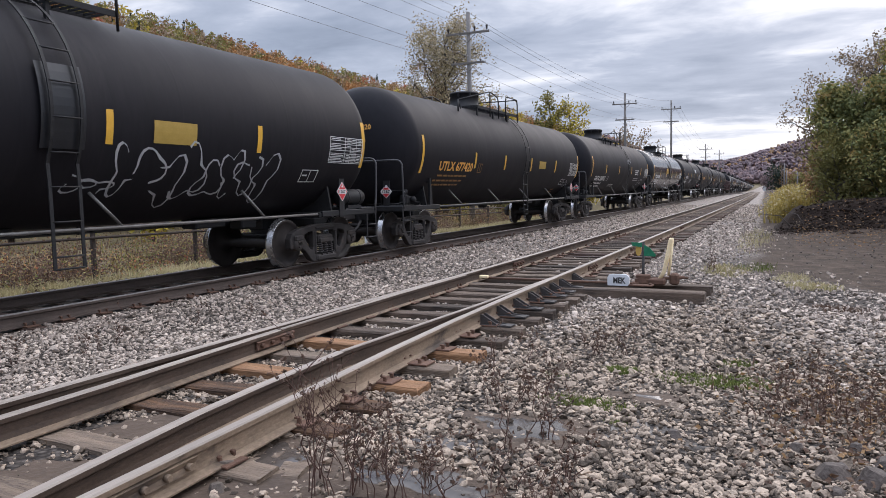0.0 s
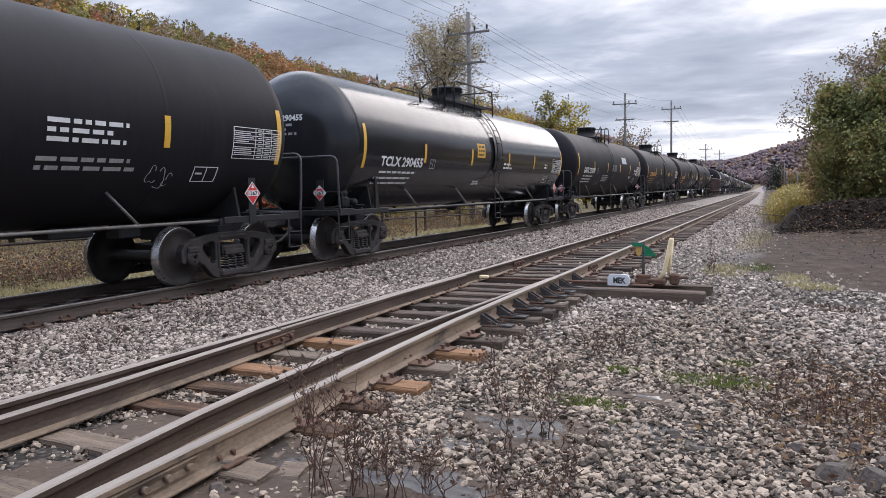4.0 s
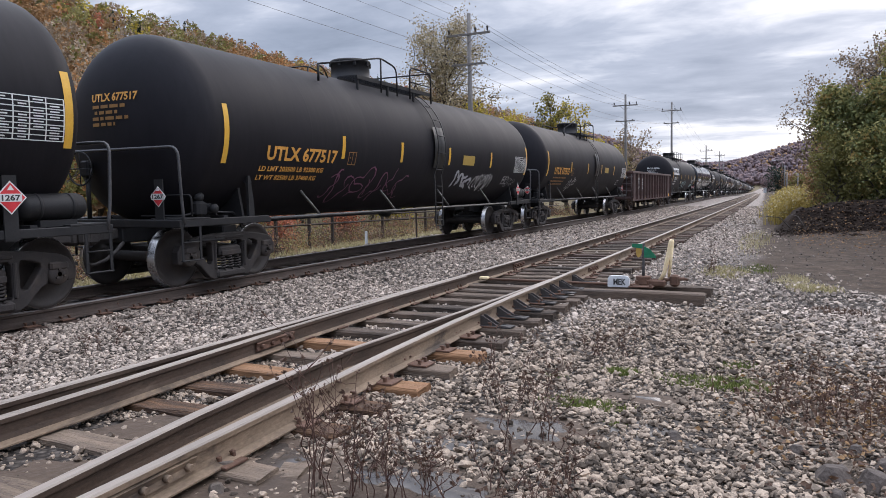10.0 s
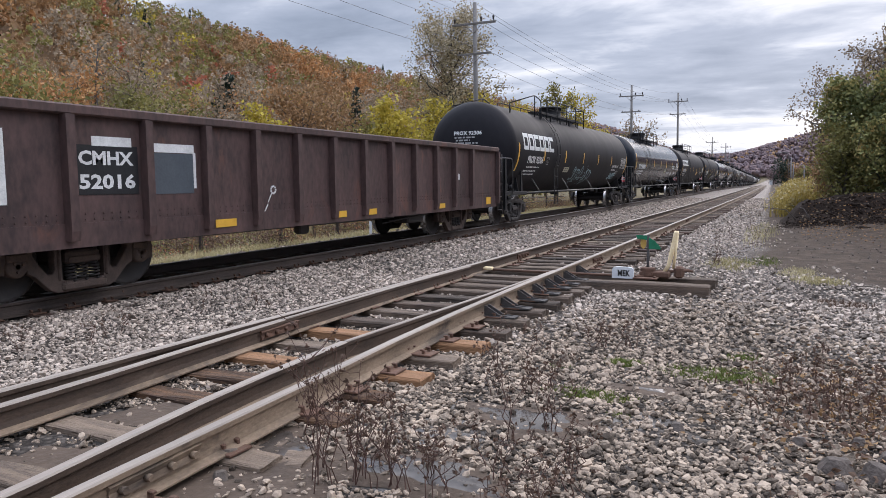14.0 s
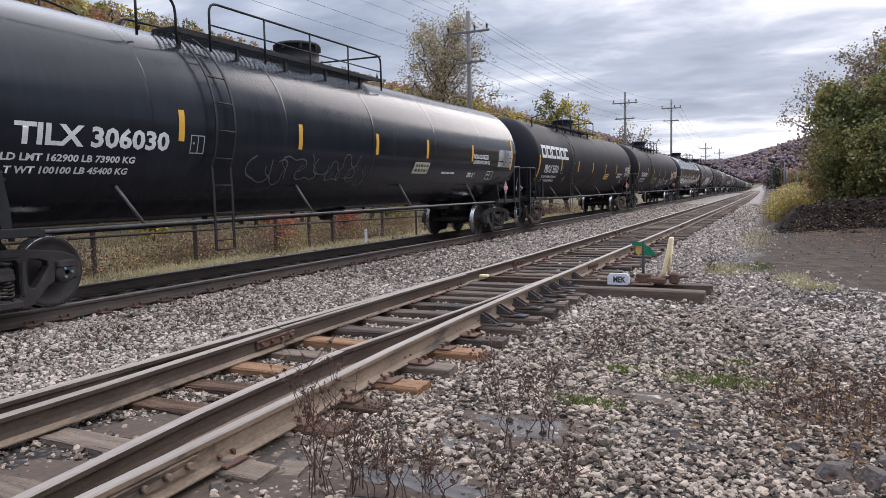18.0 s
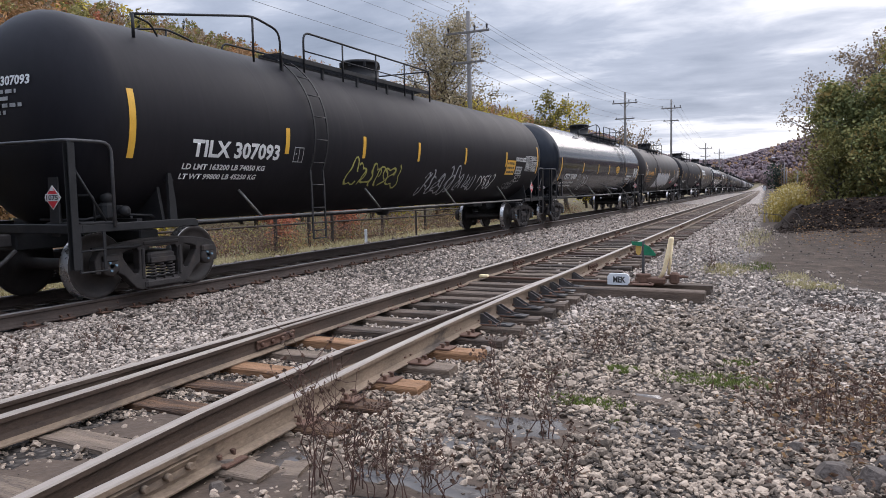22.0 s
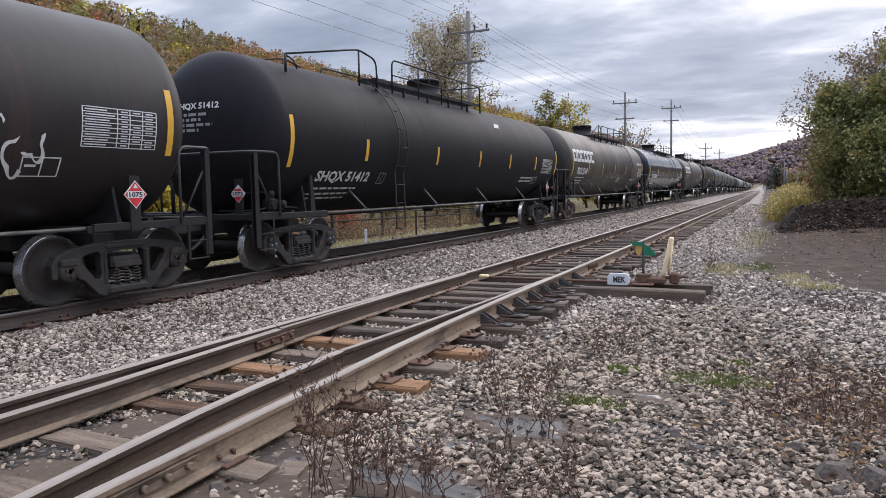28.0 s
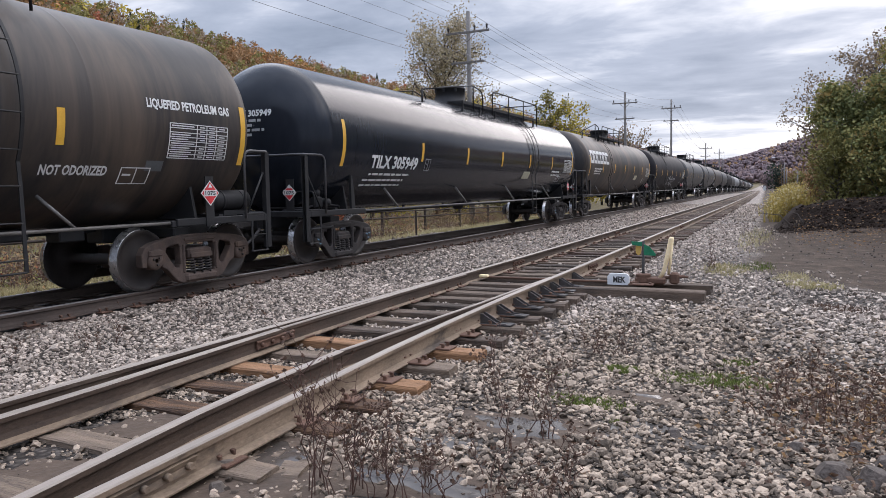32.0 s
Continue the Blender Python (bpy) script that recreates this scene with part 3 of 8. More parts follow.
    for pick, plain in ((~dirty & near, False), (~dirty & ~near, True)):
        ob = new("ballast_stones", lumps("ballast_stones", q[pick], size[pick], STONE, rng, 0.62, 0.24, False, plain))
        tagged(ob, "loose grey and white crushed ballast stones", "ballast", kind="stuff")


make_stones()


# ---- tracks ----
RAIL_PROFILE = [(-0.07, -0.185), (0.07, -0.185), (0.07, -0.175), (0.018, -0.155), (0.010, -0.12), (0.010, -0.055), (0.034, -0.042), (0.036, -0.012), (0.028, -0.002), (-0.028, -0.002),
                (-0.036, -0.012), (-0.034, -0.042), (-0.010, -0.055), (-0.010, -0.12), (-0.018, -0.155), (-0.07, -0.175)]


def rail_mesh(line, head, narrow=1.0, side=None):
    """A rail along the points of the line (x, y, z at the top of the head)."""
    g = Geo()
    n = len(RAIL_PROFILE)
    for x, y, z in line:
        for u, w in RAIL_PROFILE:
            g.v.append(Vector((x + u * narrow, y, z + w)))
    for i in range(len(line) - 1):
        for j in range(n):
            a, b = i * n + j, i * n + (j + 1) % n
            g.face((a, a + n, b + n, b), 1 if j in (7, 8, 9) else 2 if j in (1, 2, 14, 15) else 0)
    g.face(range(n))
    g.face([(len(line) - 1) * n + j for j in range(n - 1, -1, -1)])
    return g.mesh("rail", [side or RAIL_SIDE, head, MAIN_SIDE if side is MAIN_SIDE else RAIL_DUST])


def line_of(x, z, y0, y1):
    ys = list(np.arange(y0, min(40, y1), 4.0)) + list(np.arange(40, y1, 12.0)) + [y1]
    return [(x + drift(y)[0], y, z + drift(y)[1]) for y in ys]


def tie_mesh(name, length, mat, rng, w=0.225, h=0.17):
    """A hewn tie along x: sagging, split ends, worn edges."""
    g = Geo()
    n = 9
    for i in range(n):
        u = (i / (n - 1) - 0.5) * length
        dw, dh = rng.uniform(-0.012, 0.012), rng.uniform(-0.014, 0.004)
        e = 0.012 + rng.uniform(0, 0.014)
        for y, z in ((-w / 2, -h), (w / 2, -h), (w / 2 + dw, -e), (w / 2 - e + dw, dh), (0.02, dh - rng.uniform(0, 0.008)), (-w / 2 + e, dh), (-w / 2, -e)):
            g.v.append(Vector((u + (rng.uniform(-0.02, 0.02) if i in (0, n - 1) else 0), y, z)))
    for i in range(n - 1):
        for j in range(7):
            a, b = i * 7 + j, i * 7 + (j + 1) % 7
            g.face((a, b, b + 7, a + 7))
    g.face(range(6, -1, -1))
    g.face([(n - 1) * 7 + j for j in range(7)])
    return g.mesh(name, mat)


def plate_mesh():
    """A tie plate with its four spikes."""
    g = Geo()
    g.box((0, 0, 0.009), (0.34, 0.19, 0.018), bevel=0.004)
    for sx in (-1, 1):
        for sy in (-0.055, 0.06):
            g.box((sx * 0.085, sy, 0.035), (0.03, 0.022, 0.04), bevel=0.004)
            g.box((sx * 0.075, sy, 0.052), (0.045, 0.03, 0.014), bevel=0.004)
    return g.mesh("tie_plate", RUST)


def make_tracks():
    rng = random.Random(4)
    siding = thing("siding_track", "rusty siding track with switch points on weathered timber ties", "railway track")
    main = thing("main_track", "main railway track with dark rails on ballasted ties", "railway track")
    for x in (MAIN_X - GAUGE_HALF, MAIN_X + GAUGE_HALF):
        part("rail", rail_mesh(line_of(x, MAIN_Z, -60, 620), MAIN_TOP, 1.0, MAIN_SIDE), None, main)
    # the siding's stock rails: the near one swings away from the straight towards the camera
    far_l = [(-4.72, y, 0) for y in (-30, 2)] + [(-4.70, 5, 0), (-4.66, 8, 0), (SIDE_L, 11.3, 0)] + line_of(SIDE_L, 0, 14, 600)
    near_r = [(-2.1, -6, 0), (-2.55, -1, 0), (-2.84, 2.0, 0), (-2.90, 3.1, 0), (-2.96, 4.2, 0), (-3.03, 5.3, 0), (-3.09, 6.8, 0), (SIDE_R, 8.6, 0), (SIDE_R, 11.3, 0)] + line_of(SIDE_R, 0, 14, 600)
    part("stock_rail", rail_mesh(far_l, RAIL_TOP), None, siding)
    part("stock_rail", rail_mesh(near_r, RAIL_TOP, 1.0, RAIL_DUST), None, siding)
    part("switch_point", rail_mesh([(-4.08, -6, 0), (-4.30, -1, 0), (-4.385, 2.4, 0), (-4.41, 3.5, 0), (-4.46, 4.4, 0), (-4.53, 5.7, 0)], RAIL_TOP), None, siding)
    part("switch_point", rail_mesh([(-4.535, 5.72, 0), (-4.57, 6.6, -0.004), (-4.6, 8.4, -0.006), (-4.605, 10.6, -0.012)], RAIL_TOP, 0.6), None, siding)
    part("switch_point", rail_mesh([(-2.55, -6, 0), (-2.85, -1, 0), (-3.12, 2.05, 0), (-3.21, 2.7, 0), (-3.29, 3.3, 0), (-3.34, 3.9, 0), (-3.4, 5.1, 0)], RAIL_TOP), None, siding)
    part("switch_point", rail_mesh([(-3.4, 5.12, 0), (-3.345, 6.2, -0.004), (-3.25, 8.0, -0.008), (-3.185, 10.6, -0.014)], RAIL_TOP, 0.6), None, siding)
    ties = {m.name: [tie_mesh("tie", 2.6, m, rng) for _ in range(3)] for m in (TIE_OLD, TIE_BROWN, TIE_DARK, TIE_RUSTY)}
    plate = plate_mesh()

    def lay(parent, x, y, z, kind, turn=0.0, plates=()):
        ob = part("tie", rng.choice(ties[kind.name]), None, parent, at=(x, y, z))
        ob.rotation_euler = (rng.uniform(-0.02, 0.02), rng.uniform(-0.006, 0.006), turn + rng.uniform(-0.02, 0.02))
        for px in plates:
            part("tie_plate", plate, None, ob, at=(px, 0, 0.001))
        return ob

    kinds = [TIE_OLD, TIE_BROWN, TIE_BROWN, TIE_BROWN, TIE_OLD, TIE_BROWN, TIE_DARK, TIE_OLD, TIE_DARK, TIE_DARK, TIE_DARK, TIE_DARK, TIE_DARK]
    for i, y in enumerate((3.1, 3.86, 4.42, 5.0, 5.62, 6.22, 6.86, 7.5, 8.1, 8.7, 9.3, 9.85, 10.3)):
        lay(siding, -3.86, y, -0.19, kinds[i], 0.0, (-0.82, 0.84 if i > 4 else 0.9))
    for i in range(5):
        lay(siding, -3.7, 2.4 - 0.6 * i, -0.2, TIE_OLD, 0, (-0.9, 1.0))
    y = 12.3
    while y < 75:
        lay(siding, -3.87 + rng.uniform(-0.08, 0.08) + drift(y)[0], y, -0.19 + drift(y)[1], rng.choice([TIE_OLD, TIE_DARK, TIE_DARK, TIE_RUSTY]), 0, (-0.755, 0.75) if y < 24 else ())
        y += rng.uniform(0.5, 0.64)
    y = -8.0
    while y < 60:
        ob = lay(main, MAIN_X + 0.02 + rng.uniform(-0.06, 0.06) + drift(y)[0], y, MAIN_Z - 0.19 + drift(y)[1], rng.choice([TIE_RUSTY, TIE_DARK, TIE_RUSTY]), 0, (0.75,) if y < 24 else ())
        y += 0.53
    # far ties, joined
    g = Geo()
    y = 60.0
    while y < 320:
        dx, dz = drift(y)
        if y > 75:
            g.box((-3.87 + dx, y, -0.27 + dz), (2.6, 0.23, 0.16))
        g.box((MAIN_X + dx, y, MAIN_Z - 0.27 + dz), (2.6, 0.23, 0.16))
        y += 0.56
    ob = part("far_ties", g, TIE_OLD, siding)
    tagged(ob, kind="stuff")
    return siding


SIDING = make_tracks()

# ---- the train ----
R_TANK, Z_TANK, WHEEL_R = 1.495, 2.468, 0.457
SET = {"turn": 6.0}
CACHE = {}


def once(key, build):
    if key not in CACHE:
        CACHE[key] = build()
    return CACHE[key]


def shell_mesh(length, paint, seam=0.002):
    half, head = length / 2 - 1.28, 0.64
    g = Geo()
    prof = []
    for i in range(11):
        a = math.pi / 2 * i / 10
        prof.append((-half - head * math.cos(a), max(0.03, R_TANK * math.sin(a) ** 0.86)))
    prof += [(-half + 0.05, R_TANK)]
    for k in range(1, 6):
        y = -half + k * 2 * half / 6
        prof += [(y - 0.05, R_TANK), (y - 0.012, R_TANK), (y - 0.006, R_TANK + seam), (y + 0.006, R_TANK + seam), (y + 0.012, R_TANK), (y + 0.05, R_TANK)]
    prof += [(half - 0.05, R_TANK)]
    prof += [(-y, r) for y, r in prof[:11][::-1]]
    g.lathe(prof, 72, "y", (0, 0, Z_TANK))
    return g.mesh("tank_shell", paint)


def on_tank(y, deg, lift=0.006):
    a = radians(deg + SET["turn"])
    r = R_TANK + lift
    return Vector((r * math.cos(a), y, Z_TANK + r * math.sin(a)))


def strip(g, y0, y1, d0, d1, lift=0.006, mat=0, slant=0.0):
    """A patch of paint or tape that follows the shell between two places along it and two angles."""
    n = max(1, int(abs(d1 - d0) / 4) + 1)
    k = len(g.v)
    for i in range(n + 1):
        d = d0 + (d1 - d0) * i / n
        s = slant * (i / n - 0.5)
        g.v += [on_tank(y0 + s, d, lift), on_tank(y1 + s, d, lift)]
    for i in range(n):
        a = k + 2 * i
        q = (a, a + 1, a + 3, a + 2)
        g.face(q if d1 > d0 else q[::-1], mat)


def words_mesh(text):
    """A flat mesh of the text, one unit high and as wide as it comes, from the built-in font."""
    cu = bpy.data.curves.new("lettering", "FONT")
    cu.body, cu.size, cu.resolution_u, cu.offset = text, 1.0, 2, 0.034
    ob = new("lettering", cu)
    me = bpy.data.meshes.new_from_object(ob.evaluated_get(bpy.context.evaluated_depsgraph_get()))
    bpy.data.objects.remove(ob)
    bpy.data.curves.remove(cu)
    return me


def lettering(parent, text, y0, y1, d0, d1, mat, place=None, slant=0.0, name="lettering"):
    """Letters wrapped on the shell: from y0 to y1 along it, from angle d0 (foot) to d1 (head)."""
    me = words_mesh(text).copy()
    bm = bmesh.new()
    bm.from_mesh(me)
    xs, ys = [v.co.x for v in bm.verts], [v.co.y for v in bm.verts]
    x0, x1, v0, v1 = min(xs), max(xs), min(ys), max(ys)
    if d1 - d0 > 5:
        for k in range(1, int((d1 - d0) / 4) + 1):
            h = v0 + (v1 - v0) * k / (int((d1 - d0) / 4) + 1)
            bmesh.ops.bisect_plane(bm, geom=bm.verts[:] + bm.edges[:] + bm.faces[:], plane_co=(0, h, 0), plane_no=(0, 1, 0))
    for v in bm.verts:
        u, w = (v.co.x - x0) / (x1 - x0), (v.co.y - v0) / (v1 - v0)
        if place:
            v.co = place(u, w)
        else:
            v.co = on_tank(y0 + (y1 - y0) * u + slant * w, d0 + (d1 - d0) * w, 0.008)
    bm.to_mesh(me)
    bm.free()
    me.materials.clear()
    me.materials.append(mat)
    return part(name, me, None, parent, 'lettering "%s"' % text)


def small_print(parent, rows, mat, rng, name="small_print"):
    """Lines too small to read: plain bars. rows: (y0, y1, angle, height in degrees)."""
    g = Geo()
    for y0, y1, d, h in rows:
        y = y0
        while y < y1:
            w = min(rng.uniform(0.08, 0.3), y1 - y)
            strip(g, y, y + w, d - h / 2, d + h / 2, 0.007)
            y += w + 0.05
    return tagged(part(name, g, mat, parent), kind="stuff")


def data_table(parent, y0, y1, d0, d1, rng, mat):
    """The ruled test table near the trailing end."""
    g = Geo()
    n = 8
    for i in range(n + 1):
        d = d0 + (d1 - d0) * i / n
        strip(g, y0, y1, d - 0.22, d + 0.22, 0.007)
    for y in (y0, y0 + 0.45 * (y1 - y0), y0 + 0.62 * (y1 - y0), y0 + 0.8 * (y1 - y0), y1):
        strip(g, y - 0.008, y + 0.008, d0, d1, 0.0075)
    for i in range(n):
        d = d0 + (d1 - d0) * (i + 0.5) / n
        for a, b in ((0.03, 0.3 + 0.12 * rng.random()), (0.5, 0.59), (0.66, 0.77), (0.84, 0.95)):
            if rng.random() < 0.85:
                strip(g, y0 + a * (y1 - y0), y0 + b * (y1 - y0), d - 0.3, d + 0.3, 0.0068)
    return part("data_table", g, mat, parent)


def code_box(parent, y0, y1, d0, d1, mat):
    g = Geo()
    t, k = 0.018, 0.6
    strip(g, y0, y1, d0, d0 + k)
    strip(g, y0, y1, d1 - k, d1)
    for y in (y0, (y0 + y1) / 2, y1 - t):
        strip(g, y, y + t, d0, d1, 0.0068)
    strip(g, y0 + 0.05, (y0 + y1) / 2 - 0.06, (d0 + d1) / 2, (d0 + d1) / 2 + 1.2)
    return part("stencil_box", g, mat, parent)


def scribble(parent, y0, y1, d0, d1, mat, rng, loops=7, width=0.045, name="spray_paint"):
    """Sprayed loops and strokes without words."""
    g = Geo()
    for k in range(loops):
        cy = y0 + (y1 - y0) * (k + 0.5) / loops
        ry, rd = (y1 - y0) / loops * rng.uniform(0.45, 0.8), (d1 - d0) / 2 * rng.uniform(0.55, 1.0)
        cd = (d0 + d1) / 2 + rng.uniform(-0.15, 0.15) * (d1 - d0)
        a0, a1 = rng.uniform(0, TAU), rng.uniform(3.5, 6.1)
        wob, ph = rng.uniform(0.15, 0.45), rng.uniform(0, TAU)
        prev = None
        n = 18
        for i in range(n + 1):
            a = a0 + a1 * i / n
            rr = 1 + wob * math.sin(3 * a + ph)
            y, d = cy + ry * rr * math.cos(a), cd + rd * rr * math.sin(a)
            d = max(-62, min(25, d))
            a2 = a + 0.02
            ty, td = -ry * math.sin(a2), rd * math.cos(a2) * R_TANK / 57.3
            ln = math.hypot(ty, td) or 1
            w = width * (0.7 + 0.5 * math.sin(2 * a) ** 2) / 2
            py, pd = -td / ln * w, ty / ln * w * 57.3 / R_TANK
            pair = (on_tank(y + py, d + pd, 0.009), on_tank(y - py, d - pd, 0.009))
            g.v += pair
            if prev is not None:
                m = len(g.v)
                g.face((m - 4, m - 3, m - 1, m - 2))
            prev = pair
    ob = part(name, g, mat, parent)
    tagged(ob, kind="stuff")
    return ob


def truck_side_mesh(mat):
    """A cast side frame: arched top, spring pocket, two rounded windows and the pedestal jaws over the bearings."""
    half = [(0.3, 0.795), (0.62, 0.765), (0.92, 0.715), (1.07, 0.655), (1.135, 0.55), (1.13, 0.37), (1.045, 0.36), (1.03, 0.5), (0.78, 0.5), (0.765, 0.35), (0.67, 0.3), (0.48, 0.11), (0.38, 0.065)]
    outer = [(-u, w) for u, w in half[::-1]][:-1] + [(-0.3, 0.795)] + half
    window = [(0.41, 0.62), (0.44, 0.665), (0.56, 0.655), (0.68, 0.615), (0.69, 0.56), (0.6, 0.43), (0.5, 0.31), (0.44, 0.31), (0.41, 0.36)]
    pocket = [(-0.29, 0.21), (0.29, 0.21), (0.31, 0.25), (0.31, 0.62), (0.27, 0.665), (-0.27, 0.665), (-0.31, 0.62), (-0.31, 0.25)]
    bm = bmesh.new()
    edges = []
    for loop in (outer, window, [(-u, w) for u, w in window], pocket):
        vs = [bm.verts.new((-0.065, u, w)) for u, w in loop]
        edges += [bm.edges.new((a, b)) for a, b in zip(vs, vs[1:] + vs[:1])]
    faces = [f for f in bmesh.ops.triangle_fill(bm, edges=edges, use_beauty=True, use_dissolve=False)["geom"] if isinstance(f, bmesh.types.BMFace)]
    up = bmesh.ops.extrude_face_region(bm, geom=faces)["geom"]
    bmesh.ops.translate(bm, verts=[v for v in up if isinstance(v, bmesh.types.BMVert)], vec=(0.13, 0, 0))
    bmesh.ops.recalc_face_normals(bm, faces=bm.faces[:])
    sharp = [e for e in bm.edges if len(e.link_faces) == 2 and e.calc_face_angle() > 1.2]
    bmesh.ops.bevel(bm, geom=sharp, offset=0.016, segments=2, profile=0.5, affect="EDGES", clamp_overlap=True)
    g = Geo()
    index = {v: i for i, v in enumerate(bm.verts)}
    g.v = [v.co.copy() for v in bm.verts]
    for f in bm.faces:
        g.face([index[v] for v in f.verts])
    bm.free()
    for s in (-1, 1):
        # bearing and adapter in the jaw, wear plate by the spring pocket
        g.box((0.02, 0.905 * s, 0.565), (0.2, 0.25, 0.1), bevel=0.02)
        g.lathe([(-0.1, 0.06), (-0.1, 0.135), (0.05, 0.14), (0.08, 0.125), (0.085, 0.05)], 20, "x", (0.02, 0.905 * s, 0.457))
        g.box((0.005, 0.345 * s, 0.44), (0.17, 0.05, 0.44), bevel=0.015)
    g.box((0.0, 0, 0.135), (0.21, 0.66, 0.12), bevel=0.03)
    g.box((0.0, 0, 0.725), (0.16, 0.7, 0.09), bevel=0.03)
    g.box((0.066, 0.0, 0.73), (0.02, 0.22, 0.05), bevel=0.005)
    return g.mesh("side_frame", mat)


def spring_mesh():
    g = Geo()
    pts = []
    for i in range(41):
        a = TAU * 5 * i / 40
        pts.append((0.062 * math.cos(a), 0.062 * math.sin(a), 0.2 + 0.21 * i / 40))
    g.tube(pts, 0.016, 5)
    return g.mesh("spring", CAST)


def bolster_mesh(mat):
    g = Geo()
    g.box((0, 0, 0.5), (2.16, 0.5, 0.17), bevel=0.03)
    g.box((0, 0, 0.62), (1.2, 0.42, 0.16), bevel=0.03)
    for s in (-1, 1):
        g.box((0.55 * s, 0.52, 0.36), (0.5, 0.12, 0.1), bevel=0.02)
        g.box((0.55 * s, -0.52, 0.36), (0.5, 0.12, 0.1), bevel=0.02)
        g.box((1.085 * s, 0, 0.47), (0.04, 0.46, 0.08), bevel=0.01)
    g.tube([(0, -0.9, 0.35), (0, 0.9, 0.35)], 0.035)
    return g.mesh("bolster", mat)


def wheelset_mesh(cap, seg=32):
    g = Geo()
    half = [(0.0, 0.085), (0.62, 0.085), (0.66, 0.14), (0.69, 0.15), (0.705, 0.34), (0.678, 0.40), (0.676, 0.462), (0.69, 0.484), (0.708, 0.484), (0.722, 0.462), (0.806, 0.4545),
            (0.81, 0.448), (0.81, 0.405), (0.79, 0.385), (0.765, 0.3), (0.775, 0.18), (0.80, 0.145), (0.81, 0.085), (0.9, 0.075), (1.06, 0.075), (1.065, 0.105), (1.10, 0.1), (1.105, 0.03)]
    prof = [(-a, r) for a, r in half[::-1]] + half[1:]
    n = len(half)
    kinds = [0] * (n - 1)
    for i in range(7, 11):
        kinds[i] = 1
    for i in range(18, n - 1):
        kinds[i] = 2
    g.lathe(prof, seg, "x", (0, 0, 0), kinds[::-1] + kinds)
    for s in (-1, 1):
        for k in range(3):
            a = TAU * k / 3 + 0.3
            g.lathe([(0, 0.018), (0.03 * s, 0.018)] if s > 0 else [(-0.03, 0.018), (0, 0.018)], 6, "x", (1.1 * s, 0.062 * math.cos(a), 0.062 * math.sin(a)), [2])
    return g.mesh("wheelset", [STEEL_WHEEL, TREAD, cap])


CAP_BLUE = stuff("blue_bearing_cap", (0.12, 0.22, 0.3), (0.25, 0.36, 0.45), 0.6, 0.1, 8, 60, 0.1)
WHEELSETS = []


def add_truck(car, y, rusty, cap, near=True):
    """One four-wheel truck under its car: bolster > side frames, springs, wheelsets."""
    mat = CAST_RUSTY if rusty else CAST
    tk = part("truck", once(("bolster", mat.name), lambda: bolster_mesh(mat)), None, car, at=(0, y, 0))
    sf = once(("side", mat.name), lambda: truck_side_mesh(mat))
    sp = once("spring", spring_mesh)
    for s in (-1, 1):
        ob = part("side_frame", sf, None, tk, at=(1.0 * s, 0, 0))
        if s < 0:
            ob.rotation_euler = (0, 0, math.pi)
        for dy in (-0.17, 0.0, 0.17) if near else ():
            part("spring", sp, None, tk, at=(1.03 * s, dy, 0))
    ws = once(("wheelset", cap.name, near), lambda: wheelset_mesh(cap, 32 if near else 14))
    for dy in (-0.905, 0.905):
        ob = part("wheelset", ws, None, tk, at=(0, dy, WHEEL_R))
        if near:
            WHEELSETS.append(ob)
    return tk


def coupler_mesh():
    g = Geo()
    g.box((0, 0.55, 0.84), (0.16, 0.7, 0.17), bevel=0.02)
    g.box((0.03, 0.12, 0.84), (0.26, 0.24, 0.27), bevel=0.05)
    g.box((-0.12, 0.03, 0.84), (0.1, 0.2, 0.24), bevel=0.04)
    hose = [(0.3, 0.5, 0.72), (0.31, 0.35, 0.6), (0.28, 0.18, 0.48), (0.2, 0.05, 0.42), (0.12, -0.02, 0.44)]
    g.tube(hose, 0.028)
    return g.mesh("coupler", DARK_IRON)


def end_frame_mesh():
    """Stub sill, end platform and saddle of one end; y runs inwards from the pulling face."""
    g = Geo()
    g.box((0, 1.75, 0.87), (0.36, 2.3, 0.34), bevel=0.02)
    g.box((0, 0.62, 1.0), (2.76, 0.09, 0.12), bevel=0.01)
    g.box((0, 2.62, 0.98), (2.7, 0.1, 0.1), bevel=0.01)
    for s in (-1, 1):
        g.box((1.345 * s, 1.63, 1.0), (0.07, 1.94, 0.11), bevel=0.01)
        g.box((1.05 * s, 0.92, 1.065), (0.66, 0.56, 0.03), bevel=0.006)
        g.box((1.0 * s, 1.62, 1.05), (0.6, 0.09, 0.08))
    for s in (-1, 1):
        g.prism([(0.18 * s, 1.03), (1.25 * s, 1.03), (1.12 * s, 1.72), (0.75 * s, 1.36), (0.18 * s, 1.2)][::s], 0.05, (0, 2.1, 0), plane="xz")
        g.prism([(0.16 * s, 1.03), (0.95 * s, 1.03), (0.8 * s, 1.42), (0.16 * s, 1.25)][::s], 0.04, (0, 1.82, 0), plane="xz")
    g.box((0, 2.1, 0.83), (1.9, 0.34, 0.16), bevel=0.02)
    return g.mesh("end_frame", FRAME_BLACK)


def bow(pts, r=0.12, n=4):
    """Rounds the corners of a bent bar."""
    pts = [Vector(q) for q in pts]
    out = [pts[0]]
    for a, b, c in zip(pts, pts[1:], pts[2:]):
        p0 = b + (a - b).normalized() * min(r, (a - b).length / 2)
        p1 = b + (c - b).normalized() * min(r, (c - b).length / 2)
        for i in range(n + 1):
            t = i / n
            out.append(p0 * (1 - t) ** 2 + b * 2 * t * (1 - t) + p1 * t * t)
    return out + [pts[-1]]


